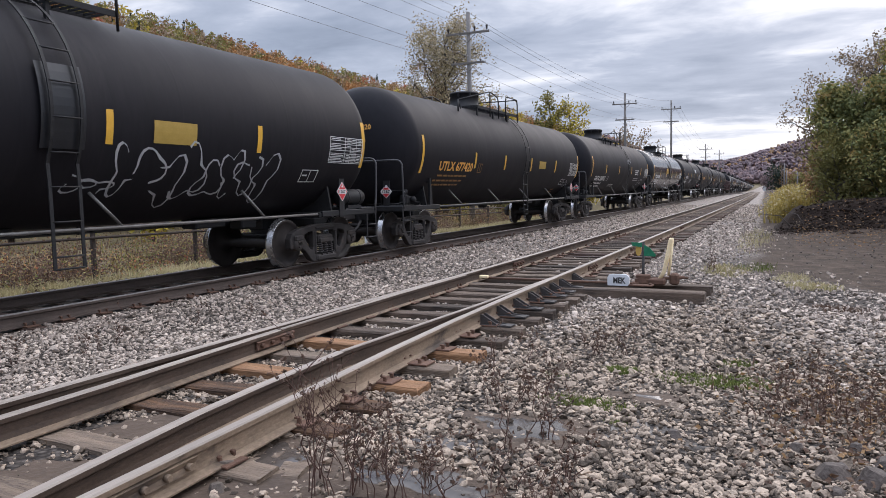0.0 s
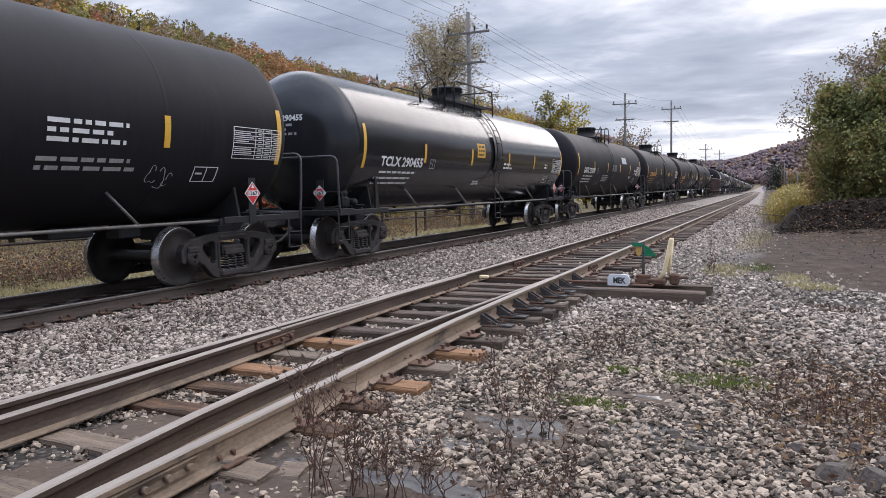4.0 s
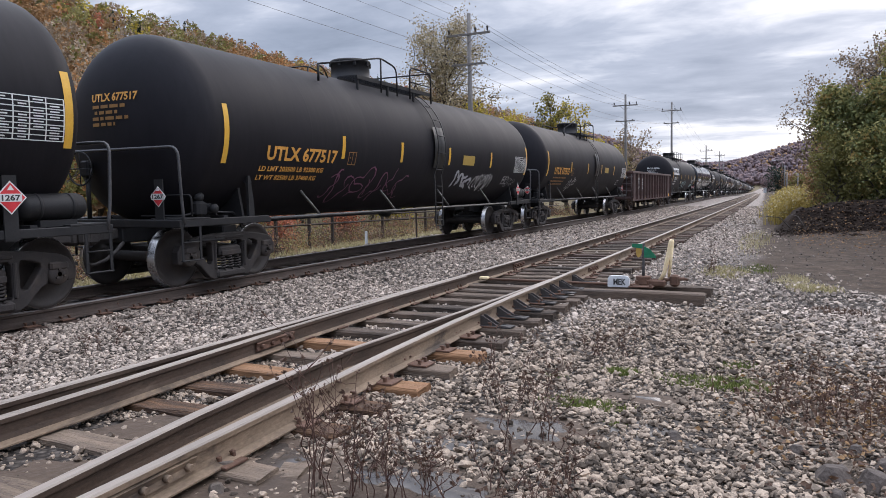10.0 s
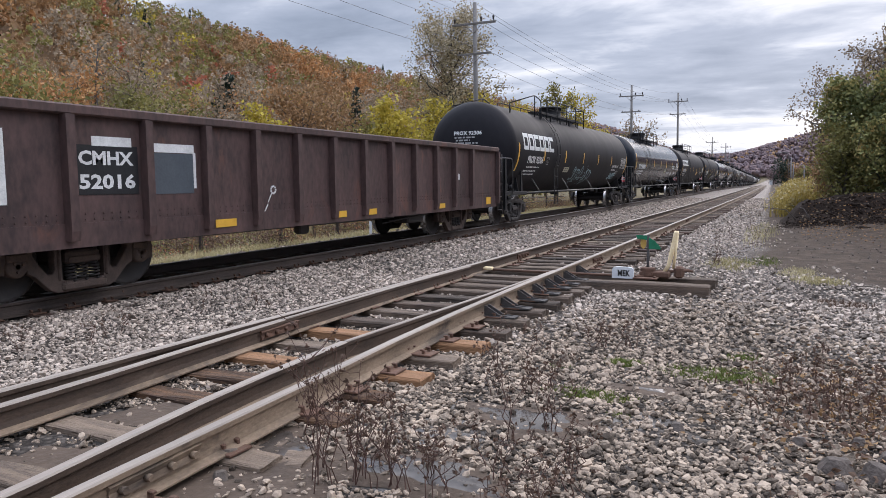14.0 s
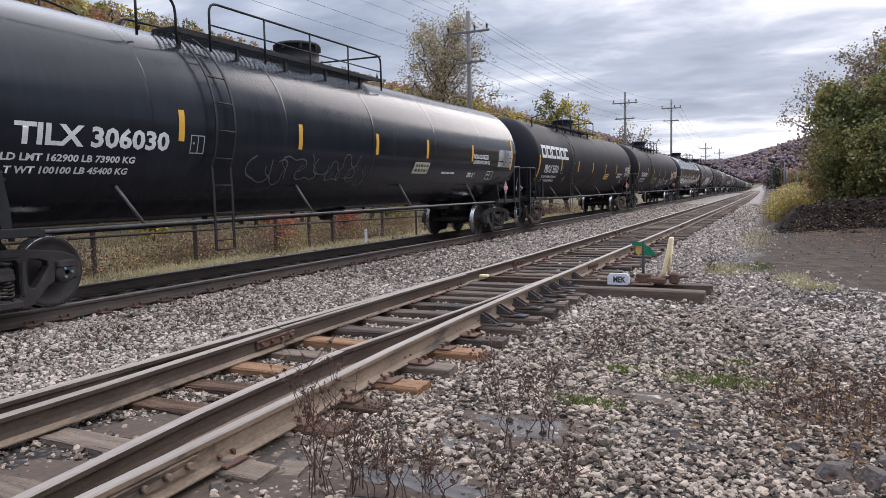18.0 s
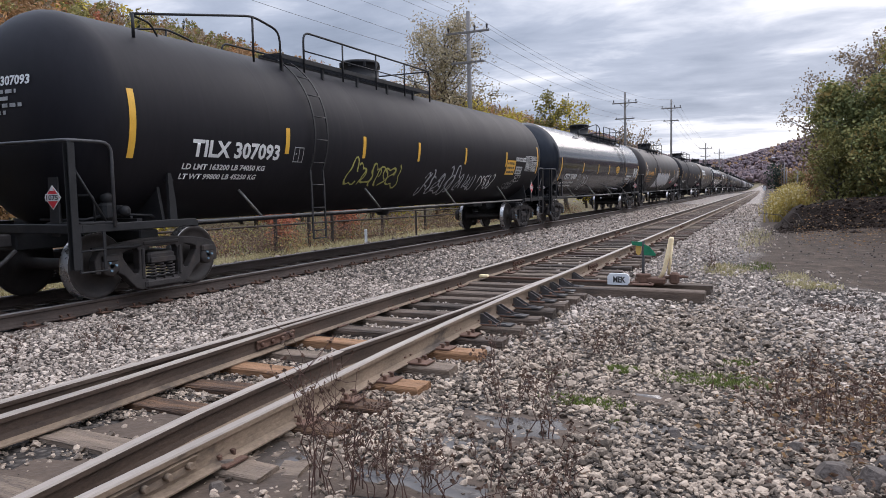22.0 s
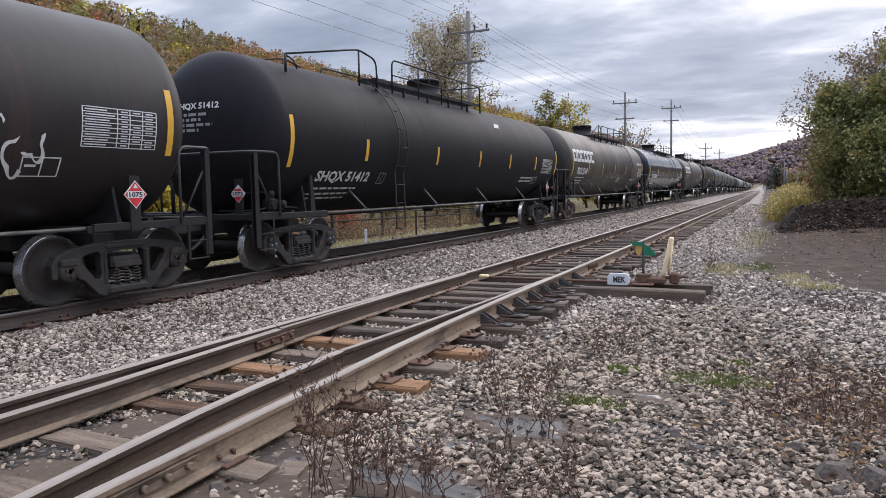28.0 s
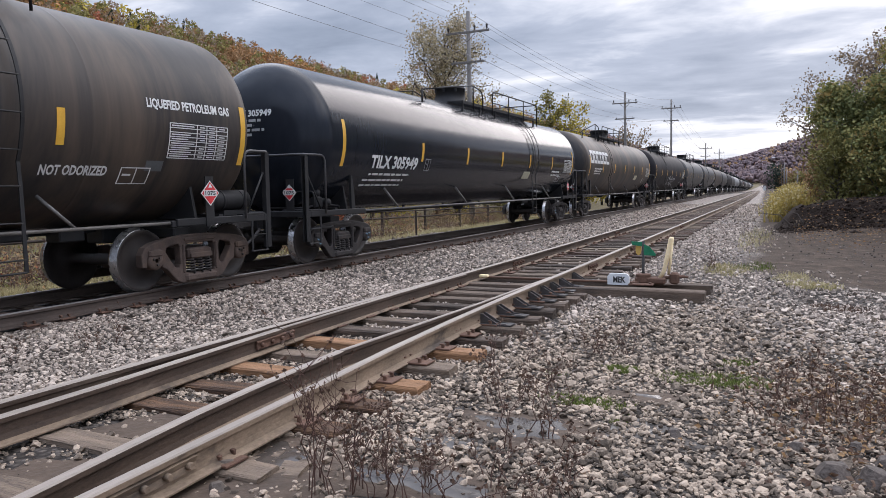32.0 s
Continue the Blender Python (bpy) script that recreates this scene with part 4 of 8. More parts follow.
LADDER_PANEL = stuff("ladder_panel_paint", (0.011, 0.012, 0.014), (0.02, 0.021, 0.025), 0.35, 0, 3, 30, 0.02)
# pale grey stands for sky reflected along the rod, put into the colour
GRAB_GREY = stuff("sky_sheen_pipe", (0.05, 0.048, 0.046), (0.19, 0.18, 0.17), 0.4, 0.1, 4, 50, 0.1)
# lighter than the frame black: light on the rail is put into the colour
HANDRAIL = stuff("lit_black_pipe", (0.03, 0.03, 0.032), (0.085, 0.083, 0.085), 0.5, 0, 6, 50, 0.1)


def end_rail_mesh():
    """The bent handrail across the end platform, with its side posts and stirrup."""
    g = Geo()
    g.tube(bow([(1.38, 0.66, 1.0), (1.39, 0.62, 1.3), (1.39, 0.58, 2.12), (-1.39, 0.58, 2.12), (-1.39, 0.62, 1.3), (-1.38, 0.66, 1.0)], 0.16), 0.022, 8)
    return g.mesh("handrail", HANDRAIL)


def long_end_rail_mesh():
    """The handrail of a pressure car: round the corner of the platform and down behind it."""
    g = Geo()
    g.tube(bow([(1.39, 1.14, 1.0), (1.39, 1.14, 2.1), (1.39, 0.49, 2.1), (-1.39, 0.49, 2.1), (-1.39, 1.14, 2.1), (-1.39, 1.14, 1.0)], 0.16), 0.022, 8)
    return g.mesh("handrail", HANDRAIL)


def corner_post_mesh():
    """The channel post at a corner of the platform, with its raking brace."""
    g = Geo()
    for dx in (-0.04, 0.04):
        g.box((dx, 0, 1.29), (0.012, 0.1, 1.6), bevel=0.003)
    g.box((0, 0.045, 1.29), (0.08, 0.012, 1.6))
    g.tube([(0, 0.06, 1.75), (0, 0.5, 1.06)], 0.016, 6)
    return g.mesh("corner_post", FRAME_BLACK)


def post_mesh():
    """The sill step that hangs from a corner of the platform."""
    g = Geo()
    for y in (0.0, 0.36):
        g.box((0, y, 0.72), (0.014, 0.045, 0.56), bevel=0.003)
    g.box((0.0, 0.18, 0.45), (0.06, 0.4, 0.02), bevel=0.006)
    g.tube([(0, 0.0, 0.72), (0, 0.36, 0.72)], 0.011, 6)
    return g.mesh("sill_step", FRAME_BLACK)


def ladder_mesh(drop):
    """A ladder bent over the shell from the walkway down to the sill."""
    g = Geo()
    arc = [on_tank(0, d, 0.1) for d in range(54, -36, -6)]
    foot = arc[-1]
    low = [Vector((foot.x + 0.02, 0, foot.z - 0.3)), Vector((foot.x + 0.03, 0, drop))]
    line = arc + low
    for s in (-0.2, 0.2):
        for a, b in zip(line, line[1:]):
            d = b - a
            nrm = Vector((d.z, 0, -d.x)).normalized()
            m = (a + b) / 2
            rot = Matrix((d.normalized(), Vector((0, 1, 0)), -nrm)).transposed()
            g.box((m.x, s, m.z), (d.length + 0.01, 0.045, 0.016), rot)
    dist, last = 0.0, line[0]
    ruled = 0.1
    for a, b in zip(line, line[1:]):
        seg = (b - a).length
        while ruled <= dist + seg:
            q = a + (b - a) * ((ruled - dist) / seg)
            g.tube([(q.x, -0.2, q.z), (q.x, 0.2, q.z)], 0.012, 6)
            ruled += 0.42
        dist += seg
    g.tube([(foot.x + 0.03, -0.2, drop), (foot.x + 0.03, 0.2, drop)], 0.014, 6)
    return g.mesh("ladder", FRAME_BLACK)


def walkway_mesh(y0, y1):
    """Grated walkway beside the top of the shell, on brackets."""
    g = Geo()
    top = Z_TANK + R_TANK - 0.12
    for s in (-1, 1):
        for x in (0.5, 0.98):
            g.box((x * s, (y0 + y1) / 2, top + 0.05), (0.025, y1 - y0, 0.08))
        n = int((y1 - y0) / 0.12)
        for i in range(n + 1):
            g.box((0.74 * s, y0 + (y1 - y0) * i / n, top + 0.075), (0.46, 0.025, 0.03))
        for i in range(int((y1 - y0) / 1.3) + 1):
            g.box((0.93 * s, y0 + 0.1 + 1.3 * i, top - 0.12), (0.05, 0.05, 0.3))
    return g.mesh("walkway", FRAME_BLACK)


def guard_mesh(y0, y1, tail, gap):
    """Safety railing beside the walkway: a long leading rail that climbs off the shell, a gap for the ladder, then a railed hoop."""
    g = Geo()
    top = Z_TANK + R_TANK
    base, high = top - 0.3, top + 0.47
    for x in (1.0, -1.0):
        peak = y0 - min(0.75, tail * 0.3)
        g.tube([(x, y0 - tail, base - 0.05), (x, y0 - tail, top - 0.02)], 0.024, 6)
        g.tube(bow([(x, y0 - tail, top - 0.02), (x, peak, high), (x, y0 - 0.02, high - 0.12), (x, y0, base)], 0.2), 0.021, 6)
        g.tube([(x, peak, base), (x, peak, high)], 0.02, 6)
        g.tube(bow([(x, y0 - tail, top - 0.04), (x * 0.8, y0 - tail + 0.5, top - 0.03), (x * 0.8, y0 - tail + 0.62, base + 0.1)], 0.15), 0.016, 6)
        a = y0 + gap
        g.tube(bow([(x, a, base), (x, a, high), (x, y1, high), (x, y1 + 0.01, base)], 0.18), 0.021, 6)
        g.tube([(x, a + 0.02, top + 0.12), (x, y1, top + 0.12)], 0.014, 6)
        n = max(1, round((y1 - a) / 1.5))
        for i in range(1, n):
            y = a + (y1 - a) * i / n
            g.tube([(x, y, base), (x, y, high)], 0.018, 6)
    g.tube([(-1.0, y1, high), (1.0, y1, high)], 0.02, 6)
    return g.mesh("guard_rail", FRAME_BLACK)


def dome_mesh():
    g = Geo()
    top = Z_TANK + R_TANK
    g.lathe([(top - 0.2, 0.46), (top + 0.0, 0.46), (top + 0.01, 0.5), (top + 0.04, 0.5), (top + 0.05, 0.455), (top + 0.46, 0.45), (top + 0.465, 0.475), (top + 0.51, 0.475), (top + 0.54, 0.44), (top + 0.55, 0.05)], 28, "z")
    for k in range(8):
        a = TAU * k / 8
        g.box((0.465 * math.cos(a), 0.465 * math.sin(a), top + 0.44), (0.05, 0.05, 0.12))
    return g.mesh("valve_dome", FRAME_BLACK)


def reservoir_mesh():
    g = Geo()
    g.lathe([(-0.44, 0.03), (-0.44, 0.1), (-0.40, 0.15), (-0.36, 0.165), (0.36, 0.165), (0.40, 0.15), (0.44, 0.1), (0.44, 0.03)], 20, "y")
    for y in (-0.22, 0.22):
        g.lathe([(y - 0.02, 0.172), (y + 0.02, 0.172)], 20, "y")
    g.box((0, 0, -0.2), (0.3, 0.5, 0.08))
    return g.mesh("air_reservoir", FRAME_BLACK)


def placard(car, x, y, z, digits, turn=0.0, q=0.19):
    """Diamond placard on its holder."""
    g = Geo()
    g.box((-0.015, 0, -0.12), (0.02, 0.17, 0.75))
    holder = part("placard_holder", g, FRAME_BLACK, car, at=(x, y, z))
    holder.rotation_euler = (0, 0, turn)
    g = Geo()
    g.prism([(-q, 0), (0, -q), (q, 0), (0, q)], 0.006, (0.003, 0, 0), 0)
    g.prism([(-q * 0.9, 0), (0, -q * 0.9), (q * 0.9, 0), (0, q * 0.9)], 0.006, (0.006, 0, 0), 1)
    g.prism([(-0.13, -0.045), (0.13, -0.045), (0.13, 0.045), (-0.13, 0.045)], 0.006, (0.009, 0, 0), 0)
    g.prism([(-0.04, 0.085), (0.04, 0.085), (0.0, 0.145)], 0.006, (0.009, 0, 0), 0)
    part("placard", g, [WHITE, RED], holder, "red and white diamond placard")
    for ch in holder.children:
        ch.parent = holder
    lettering(holder, digits, 0, 0, 0, 0, BLACK_INK, place=lambda u, w: Vector((0.014, -0.11 + 0.22 * u, -0.035 + 0.07 * w)), name="placard_number")
    return holder


def sill_rod_mesh(length):
    """The long grab rod beside the shell, with its raking struts."""
    g = Geo()
    for s in (-1, 1):
        x = 1.3 * s
        g.tube([(x, -length / 2 + 2.6, 1.0), (x, length / 2 - 2.6, 1.0)], 0.024, 8)
        n = 4
        for i in range(n):
            y = -length / 2 + 4.2 + (length - 8.4) * i / (n - 1)
            q = on_tank(y - 0.35, -48, 0.0)
            g.tube([(q.x * s, q.y, q.z), (x, y, 1.0)], 0.024, 6)
    return g.mesh("grab_rod", GRAB_GREY)


def under_gear_mesh(length):
    """Outlet valve, brake rigging and pipes below the shell."""
    g = Geo()
    g.tube([(0.15, -length / 2 + 3, 0.9), (0.15, length / 2 - 3, 0.9)], 0.026, 6)
    g.lathe([(0.78, 0.12), (0.84, 0.17), (1.1, 0.2)], 16, "z", (0, 0.3, 0))
    g.lathe([(0.92, 0.3), (0.97, 0.42), (1.02, 0.45)], 20, "z", (0, 0.3, 0))
    for y in (-3.6, -1.1, 1.7, 3.9):
        g.box((0.15, y, 0.97), (0.05, 0.08, 0.2))
    g.box((0.3, length / 2 - 4.6, 0.92), (0.35, 0.7, 0.16), bevel=0.02)
    g.box((0.3, length / 2 - 3.6, 0.88), (0.3, 0.4, 0.2), bevel=0.02)
    return g.mesh("under_gear", FRAME_BLACK)


def logo_blocks(parent, y0, y1, d0, d1, mat, n=6):
    """The maker's mark as plain square rings."""
    w = (y1 - y0) / n
    for k in range(n):
        a, b = y0 + k * w + 0.035, y0 + (k + 1) * w - 0.035
        g = Geo()
        t, q = (d1 - d0) * 0.26, w * 0.2
        strip(g, a, b, d1 - t, d1, slant=0)
        strip(g, a, b, d0, d0 + t * 0.9)
        strip(g, a, a + q, d0 + t * 0.9, d1 - t)
        if k % 3 != 2:
            strip(g, b - q, b, d0 + t * 0.9, d1 - t)
        part("logo_block", g, mat, parent)


def sheet(parent, y0, y1, d0, d1, mat, rng, lines=2, slant=0.0, name="notice"):
    """A notice on the shell with unreadable lines as bars."""
    g = Geo()
    strip(g, y0, y1, d0, d1, 0.006, 0, slant)
    for k in range(lines):
        d = d0 + (d1 - d0) * (k + 0.7) / (lines + 0.4)
        h = (d1 - d0) / (lines + 0.4) * 0.25
        s = slant * ((d - d0) / (d1 - d0) - 0.5)
        y = y0 + 0.08
        while y < y1 - 0.1:
            w = min(rng.uniform(0.06, 0.22), y1 - 0.06 - y)
            strip(g, y + s, y + w + s, d - h, d + h, 0.0085, 1)
            y += w + 0.04
    return part(name, g, [mat, BLACK_INK], parent)


LINES = {11: ("LD LMT 163800 LB 74300 KG", "LT WT 99200 LB 45000 KG"), 2: ("LD LMT 194500 LB 88200 KG", "LT WT 91500 LB 41500 KG"), 6: ("LD LMT 203500 LB 92300 KG", "LT WT 82500 LB 37400 KG"), 12: ("LD LMT 163200 LB 74050 KG", "LT WT 99800 LB 45250 KG"), 10: ("LD LMT 162900 LB 73900 KG", "LT WT 100100 LB 45400 KG"), 13: ("LD LMT 163000 LB 73900 KG", "LT WT 100000 LB 45400 KG")}


def tank_car(y0, length, paint, label, marks="", colour=None, marks_at=(2.5, 4.65, -25, -15), stripes=4, bands=None, dome=9.1, walk_span=(6.3, 10.6), ladder=9.0, tail=1.5, gap=0.6, lpg=False, rusty=False, cap=None, seed=0, low=0,
             extras=(), near=True):
    """A tank car: an Empty at its middle on the rail, the leading end towards -y. Places along it count from its leading pulling face."""
    rng = random.Random(seed)
    car = thing("tank_car", label, "tank car", "cars of the train")
    car["lead"], car["length"] = y0, length
    h = length / 2
    SET["turn"] = 6.0 + {1: -3, 4: 2.5, 5: 4, 10: 3.5, 11: -1.5, 13: -3, 14: 2, 15: -2, 16: -2}.get(seed, 0)
    seam = 0.0012 if seed in (2, 10, 13, 15, 16) else 0.0003
    part("tank", once(("shell", round(length, 2), paint, seam), lambda: shell_mesh(length, TANKS[paint], seam)), None, car)
    ef, er, ps, cp = once("end_frame", end_frame_mesh), once("long_end_rail", long_end_rail_mesh) if lpg else once("end_rail", end_rail_mesh), once("post", post_mesh), once("coupler", coupler_mesh)
    for s in (-1, 1):
        turn = 0 if s < 0 else math.pi
        for nm, me in (("end_frame", ef), ("handrail", er), ("coupler", cp)):
            ob = part(nm, me, None, car, at=(0, h * s, 0))
            ob.rotation_euler = (0, 0, turn)
        if near:
            for sx in (1, -1):
                part("sill_step", ps, None, car, at=(1.37 * sx, (h - 0.62) * s - (0.36 if s > 0 else 0), 0))
                if lpg:
                    ob = part("corner_post", once("corner_post", corner_post_mesh), None, car, at=(1.34 * sx, (h - 0.56) * s, 0))
                    ob.rotation_euler = (0, 0, turn)
        add_truck(car, (2.2 if lpg else 1.95) - h if s < 0 else h - (1.86 if lpg else 2.08), rusty, cap or CAST, near)
    w0, w1 = walk_span[0] - h, walk_span[1] - h
    wa = min(w0, dome - h - 1.3)
    part("walkway", once(("walk", round(w1 - wa, 2)), lambda: walkway_mesh(-(w1 - wa) / 2, (w1 - wa) / 2)), None, car, at=(0, (wa + w1) / 2, 0))
    part("guard_rail", once(("guard", round(w1 - w0, 2), tail, gap), lambda: guard_mesh(-(w1 - w0) / 2, (w1 - w0) / 2, tail, gap)), None, car, at=(0, (w0 + w1) / 2, 0))
    part("valve_dome", once("dome", dome_mesh), None, car, at=(0, dome - h, 0))
    if not near:
        return car
    part("ladder", once("ladder", lambda: ladder_mesh(0.55)), None, car, at=(0, ladder - h, 0))
    if seed in (0, 3, 5, 6, 7):
        g = Geo()
        strip(g, ladder - h - 0.3, ladder - h + 0.3, -24, 14, 0.05)
        part("ladder_panel", g, LADDER_PANEL, car, "smooth dark guard panel behind the ladder")
    part("grab_rod", once(("rod", round(length, 2)), lambda: sill_rod_mesh(length)), None, car)
    part("under_gear", once(("gear", round(length, 2)), lambda: under_gear_mesh(length)), None, car)
    jp = once("jack_post", jack_post_mesh)
    part("jacking_post", jp, None, car, at=(1.3, 2.2 - h, 0))
    gear = part("brake_gear", once("brake_gear", brake_gear_mesh), None, car, at=(0, -h, 0))
    column = part("brake_column", once("brake_column", brake_column_mesh), None, car, at=(0, -h, 0))
    part("hand_wheel", once("hand_wheel", hand_wheel_mesh), None, column)
    part("grab_iron", once("grab_iron", grab_iron_mesh), None, car, at=(0, -h, 0))
    part("brake_pipe", once("brake_pipe", brake_pipe_mesh), None, car, at=(0, -h, 0))
    part("stirrup_step", once("stirrup", stirrup_mesh), None, car, at=(0, -h, 0))
    if seed in (0, 1, 3, 5, 6, 7, 16):
        part("air_reservoir", once("reservoir", reservoir_mesh), None, car, at=(1.1, h - 1.25, 1.3))
    stripes = len(bands) - 2 if bands else stripes
    for i in range(stripes + 2):
        y = bands[i] - h if bands else -h + 1.5 + (length - (2.95 if lpg else 2.7)) * i / (stripes + 1)
        ends = i in (0, stripes + 1)

        def stripe_mesh():
            g = Geo()
            strip(g, -0.055, 0.055, low - 28 if ends else -21, low + 7.5 if ends else -4)
            return g.mesh("reflective_stripe", YELLOW)
        part("reflective_stripe", once(("stripe", ends, SET["turn"], low), stripe_mesh), None, car, at=(0, y, 0))
    pale = DIM_ORANGE if colour is ORANGE else DIM_WHITE
    e = 0.0 if lpg else 0.14 if seed == 4 else 0.33
    data_table(car, h - 2.77 + e, h - 1.62 + e, -25, -6, rng, WHITE)
    code_box(car, h - 3.5 + e, h - 3.0 + e, -41, -31, WHITE)
    if marks:
        a, b, d0, d1 = marks_at
        lettering(car, marks, a - h, b - h, d0, d1, colour or WHITE)
        for k, line in enumerate(LINES.get(seed, ())):
            lettering(car, line, a - 0.12 - h, a - 0.12 - h + 0.074 * len(line), d0 - 7.5 - 6.3 * k, d0 - 3.7 - 6.3 * k, colour or WHITE)
        if seed not in LINES:
            small_print(car, [(a + 0.05 - h, b - 0.25 - h, d0 - 5, 1.9), (a - 0.1 - h, b - 0.45 - h, d0 - 10.5, 2.0), (a - 0.12 - h, b - 0.5 - h, d0 - 15.5, 2.0)], WHITE if colour is not ORANGE else DIM_ORANGE, rng)
        code_box(car, b + 0.4 - h, b + 0.68 - h, d0 - 0.5, d1 - 0.5, pale)
        lettering(car, marks, 0, 0, 0, 0, colour or WHITE, place=lambda u, w: on_head(-h, -0.42 + 0.95 * u, 2.86 + 0.13 * w), name="end_lettering")
        head_print(car, -h, [(-0.4, 0.3, 2.76), (-0.35, 0.15, 2.67)] + ([(-0.35, 0.45, 1.95), (-0.35, 0.4, 1.88), (-0.35, 0.38, 1.81)] if seed in (2, 4) else [(-0.4, 0.4, 2.58), (-0.4, 0.1, 2.49)]), pale, rng)
    un = "1075" if lpg else "1267"
    placard(car, 1.4, h - 1.95, 1.42, un)
    placard(car, 0.95, -h + 0.6, 1.4, un, -math.pi / 2, 0.155)
    g = Geo()
    for s in (-1, 1):
        for k in range(5):
            g.box((1.368, (h - 2.2) * s - 0.28 + 0.13 * k, 1.0), (0.006, 0.08 + 0.03 * (k % 2), 0.045))
    tagged(part("sill_stencil", g, DIM_WHITE if colour is not ORANGE else DIM_ORANGE, car), kind="stuff")
    for kind, *q in extras:
        if kind == "text":
            text, a, b, d0, d1, mat = q
            lettering(car, text, a - h, b - h, d0, d1, mat)
        elif kind == "print":
            a, b, d0, d1, mat = q
            n = max(1, round((d1 - d0) / 4.0))
            small_print(car, [(a - h, b - rng.uniform(0, 0.3) * (b - a) - h, d0 + (d1 - d0) * (k + 0.5) / n, 2.2) for k in range(n)], mat, rng)
        elif kind == "logo":
            a, b, d0, d1 = q
            logo_blocks(car, a - h, b - h, d0, d1, WHITE)
        elif kind == "sheet":
            a, b, d0, d1, mat, lines, slant = q
            sheet(car, a - h, b - h, d0, d1, mat, rng, lines, slant)
        elif kind == "spray":
            a, b, d0, d1, mat, loops, width = q
            scribble(car, a - h, b - h, d0, d1, mat, rng, loops, width)
        elif kind == "fill":
            a, b, d0, d1, mat, loops, width = q
            bubbles(car, a - h, b - h, d0, d1, mat, rng, loops)
            scribble(car, a - h, b - h, d0, d1, WHITE, rng, loops, width)
    return car


def bubbles(parent, y0, y1, d0, d1, mat, rng, n):
    """Filled rounded spray-paint shapes side by side."""
    g = Geo()
    w = (y1 - y0) / n
    for k in range(n):
        cy, cd = y0 + (k + 0.5) * w, (d0 + d1) / 2 + rng.uniform(-2, 2)
        ph = rng.uniform(0, TAU)
        rows = 9
        pts = []
        for i in range(rows + 1):
            u = -1 + 2 * i / rows
            half = w * 0.56 * (1 - abs(u) ** 3.2) ** 0.5 * (1 + 0.16 * math.sin(4 * u + ph)) + 0.01
            off = 0.12 * w * math.sin(3 * u + ph)
            pts.append((cy + off - half, cy + off + half, cd + u * (d1 - d0) / 2))
        k0 = len(g.v)
        for a, b, d in pts:
            g.v += [on_tank(a, d, 0.0055), on_tank(b, d, 0.0055)]
        for i in range(rows):
            q = k0 + 2 * i
            g.face((q, q + 1, q + 3, q + 2))
    tagged(part("spray_fill", g, mat, parent), kind="stuff")


def jack_post_mesh():
    g = Geo()
    g.prism([(-0.05, 0.95), (0.09, 0.95), (0.07, 1.3), (0.0, 1.72), (-0.06, 1.72)], 0.05, (0, 0, 0))
    g.box((-0.12, 0, 1.62), (0.24, 0.12, 0.03))
    return g.mesh("jacking_post", FRAME_BLACK)


def brake_gear_mesh():
    """Brake housing, hand wheel, levers and pipes on the leading platform."""
    g = Geo()
    g.box((1.05, 1.3, 1.2), (0.2, 0.22, 0.24), bevel=0.04)
    g.lathe([(1.3, 0.05), (1.36, 0.085), (1.42, 0.085), (1.46, 0.04)], 12, "z", (1.05, 1.3, 0))
    g.lathe([(-0.05, 0.07), (0.06, 0.075), (0.1, 0.03)], 12, "x", (1.17, 1.47, 1.2))
    g.box((1.08, 1.47, 1.2), (0.16, 0.14, 0.16), bevel=0.03)
    g.tube([(1.05, 1.2, 1.14), (1.0, 1.0, 1.1), (0.2, 0.95, 1.1)], 0.02, 6)
    g.tube([(1.1, 1.5, 1.15), (1.1, 2.0, 1.12), (1.0, 2.3, 1.0)], 0.02, 6)
    return g.mesh("brake_gear", FRAME_BLACK)


def brake_column_mesh():
    g = Geo()
    g.tube([(-0.6, 0.66, 1.05), (-0.6, 0.66, 1.75)], 0.035, 8)
    g.box((-0.6, 0.64, 1.85), (0.2, 0.12, 0.26), bevel=0.03)
    return g.mesh("brake_column", FRAME_BLACK)


def brake_pipe_mesh():
    g = Geo()
    g.tube([(1.15, 0.95, 0.72), (1.15, 1.6, 0.7), (0.9, 2.2, 0.72)], 0.022, 6)
    return g.mesh("brake_pipe", FRAME_BLACK)


def grab_iron_mesh():
    g = Geo()
    g.tube(bow([(0.6, 0.95, 1.05), (0.6, 0.95, 1.42), (1.25, 0.95, 1.42), (1.25, 0.95, 1.05)], 0.08), 0.014, 6)
    return g.mesh("grab_iron", FRAME_BLACK)


def stirrup_mesh():
    g = Geo()
    g.tube(bow([(-0.5, 0.62, 1.0), (-0.5, 0.62, 0.62), (-0.9, 0.62, 0.62), (-0.9, 0.62, 1.0)], 0.05), 0.014, 6)
    return g.mesh("stirrup_step", FRAME_BLACK)


def hand_wheel_mesh():
    g = Geo()
    rim = [(-0.6 + 0.26 * math.cos(TAU * i / 20), 0.53, 1.85 + 0.26 * math.sin(TAU * i / 20)) for i in range(21)]
    g.tube(rim, 0.014, 5)
    for i in range(4):
        a = TAU * i / 4
        g.tube([(-0.6, 0.53, 1.85), (-0.6 + 0.26 * math.cos(a), 0.53, 1.85 + 0.26 * math.sin(a))], 0.01, 5)
    return g.mesh("hand_wheel", FRAME_BLACK)


def on_head(lead, x, z, lift=0.012):
    """A place on the leading head, seen from ahead of the car; x grows to the car's near side."""
    d = math.hypot(x, z - Z_TANK) / R_TANK
    a = math.asin(min(1, d ** (1 / 0.86)))
    return Vector((x, lead + 1.28 - 0.64 * math.cos(a) - lift, z))


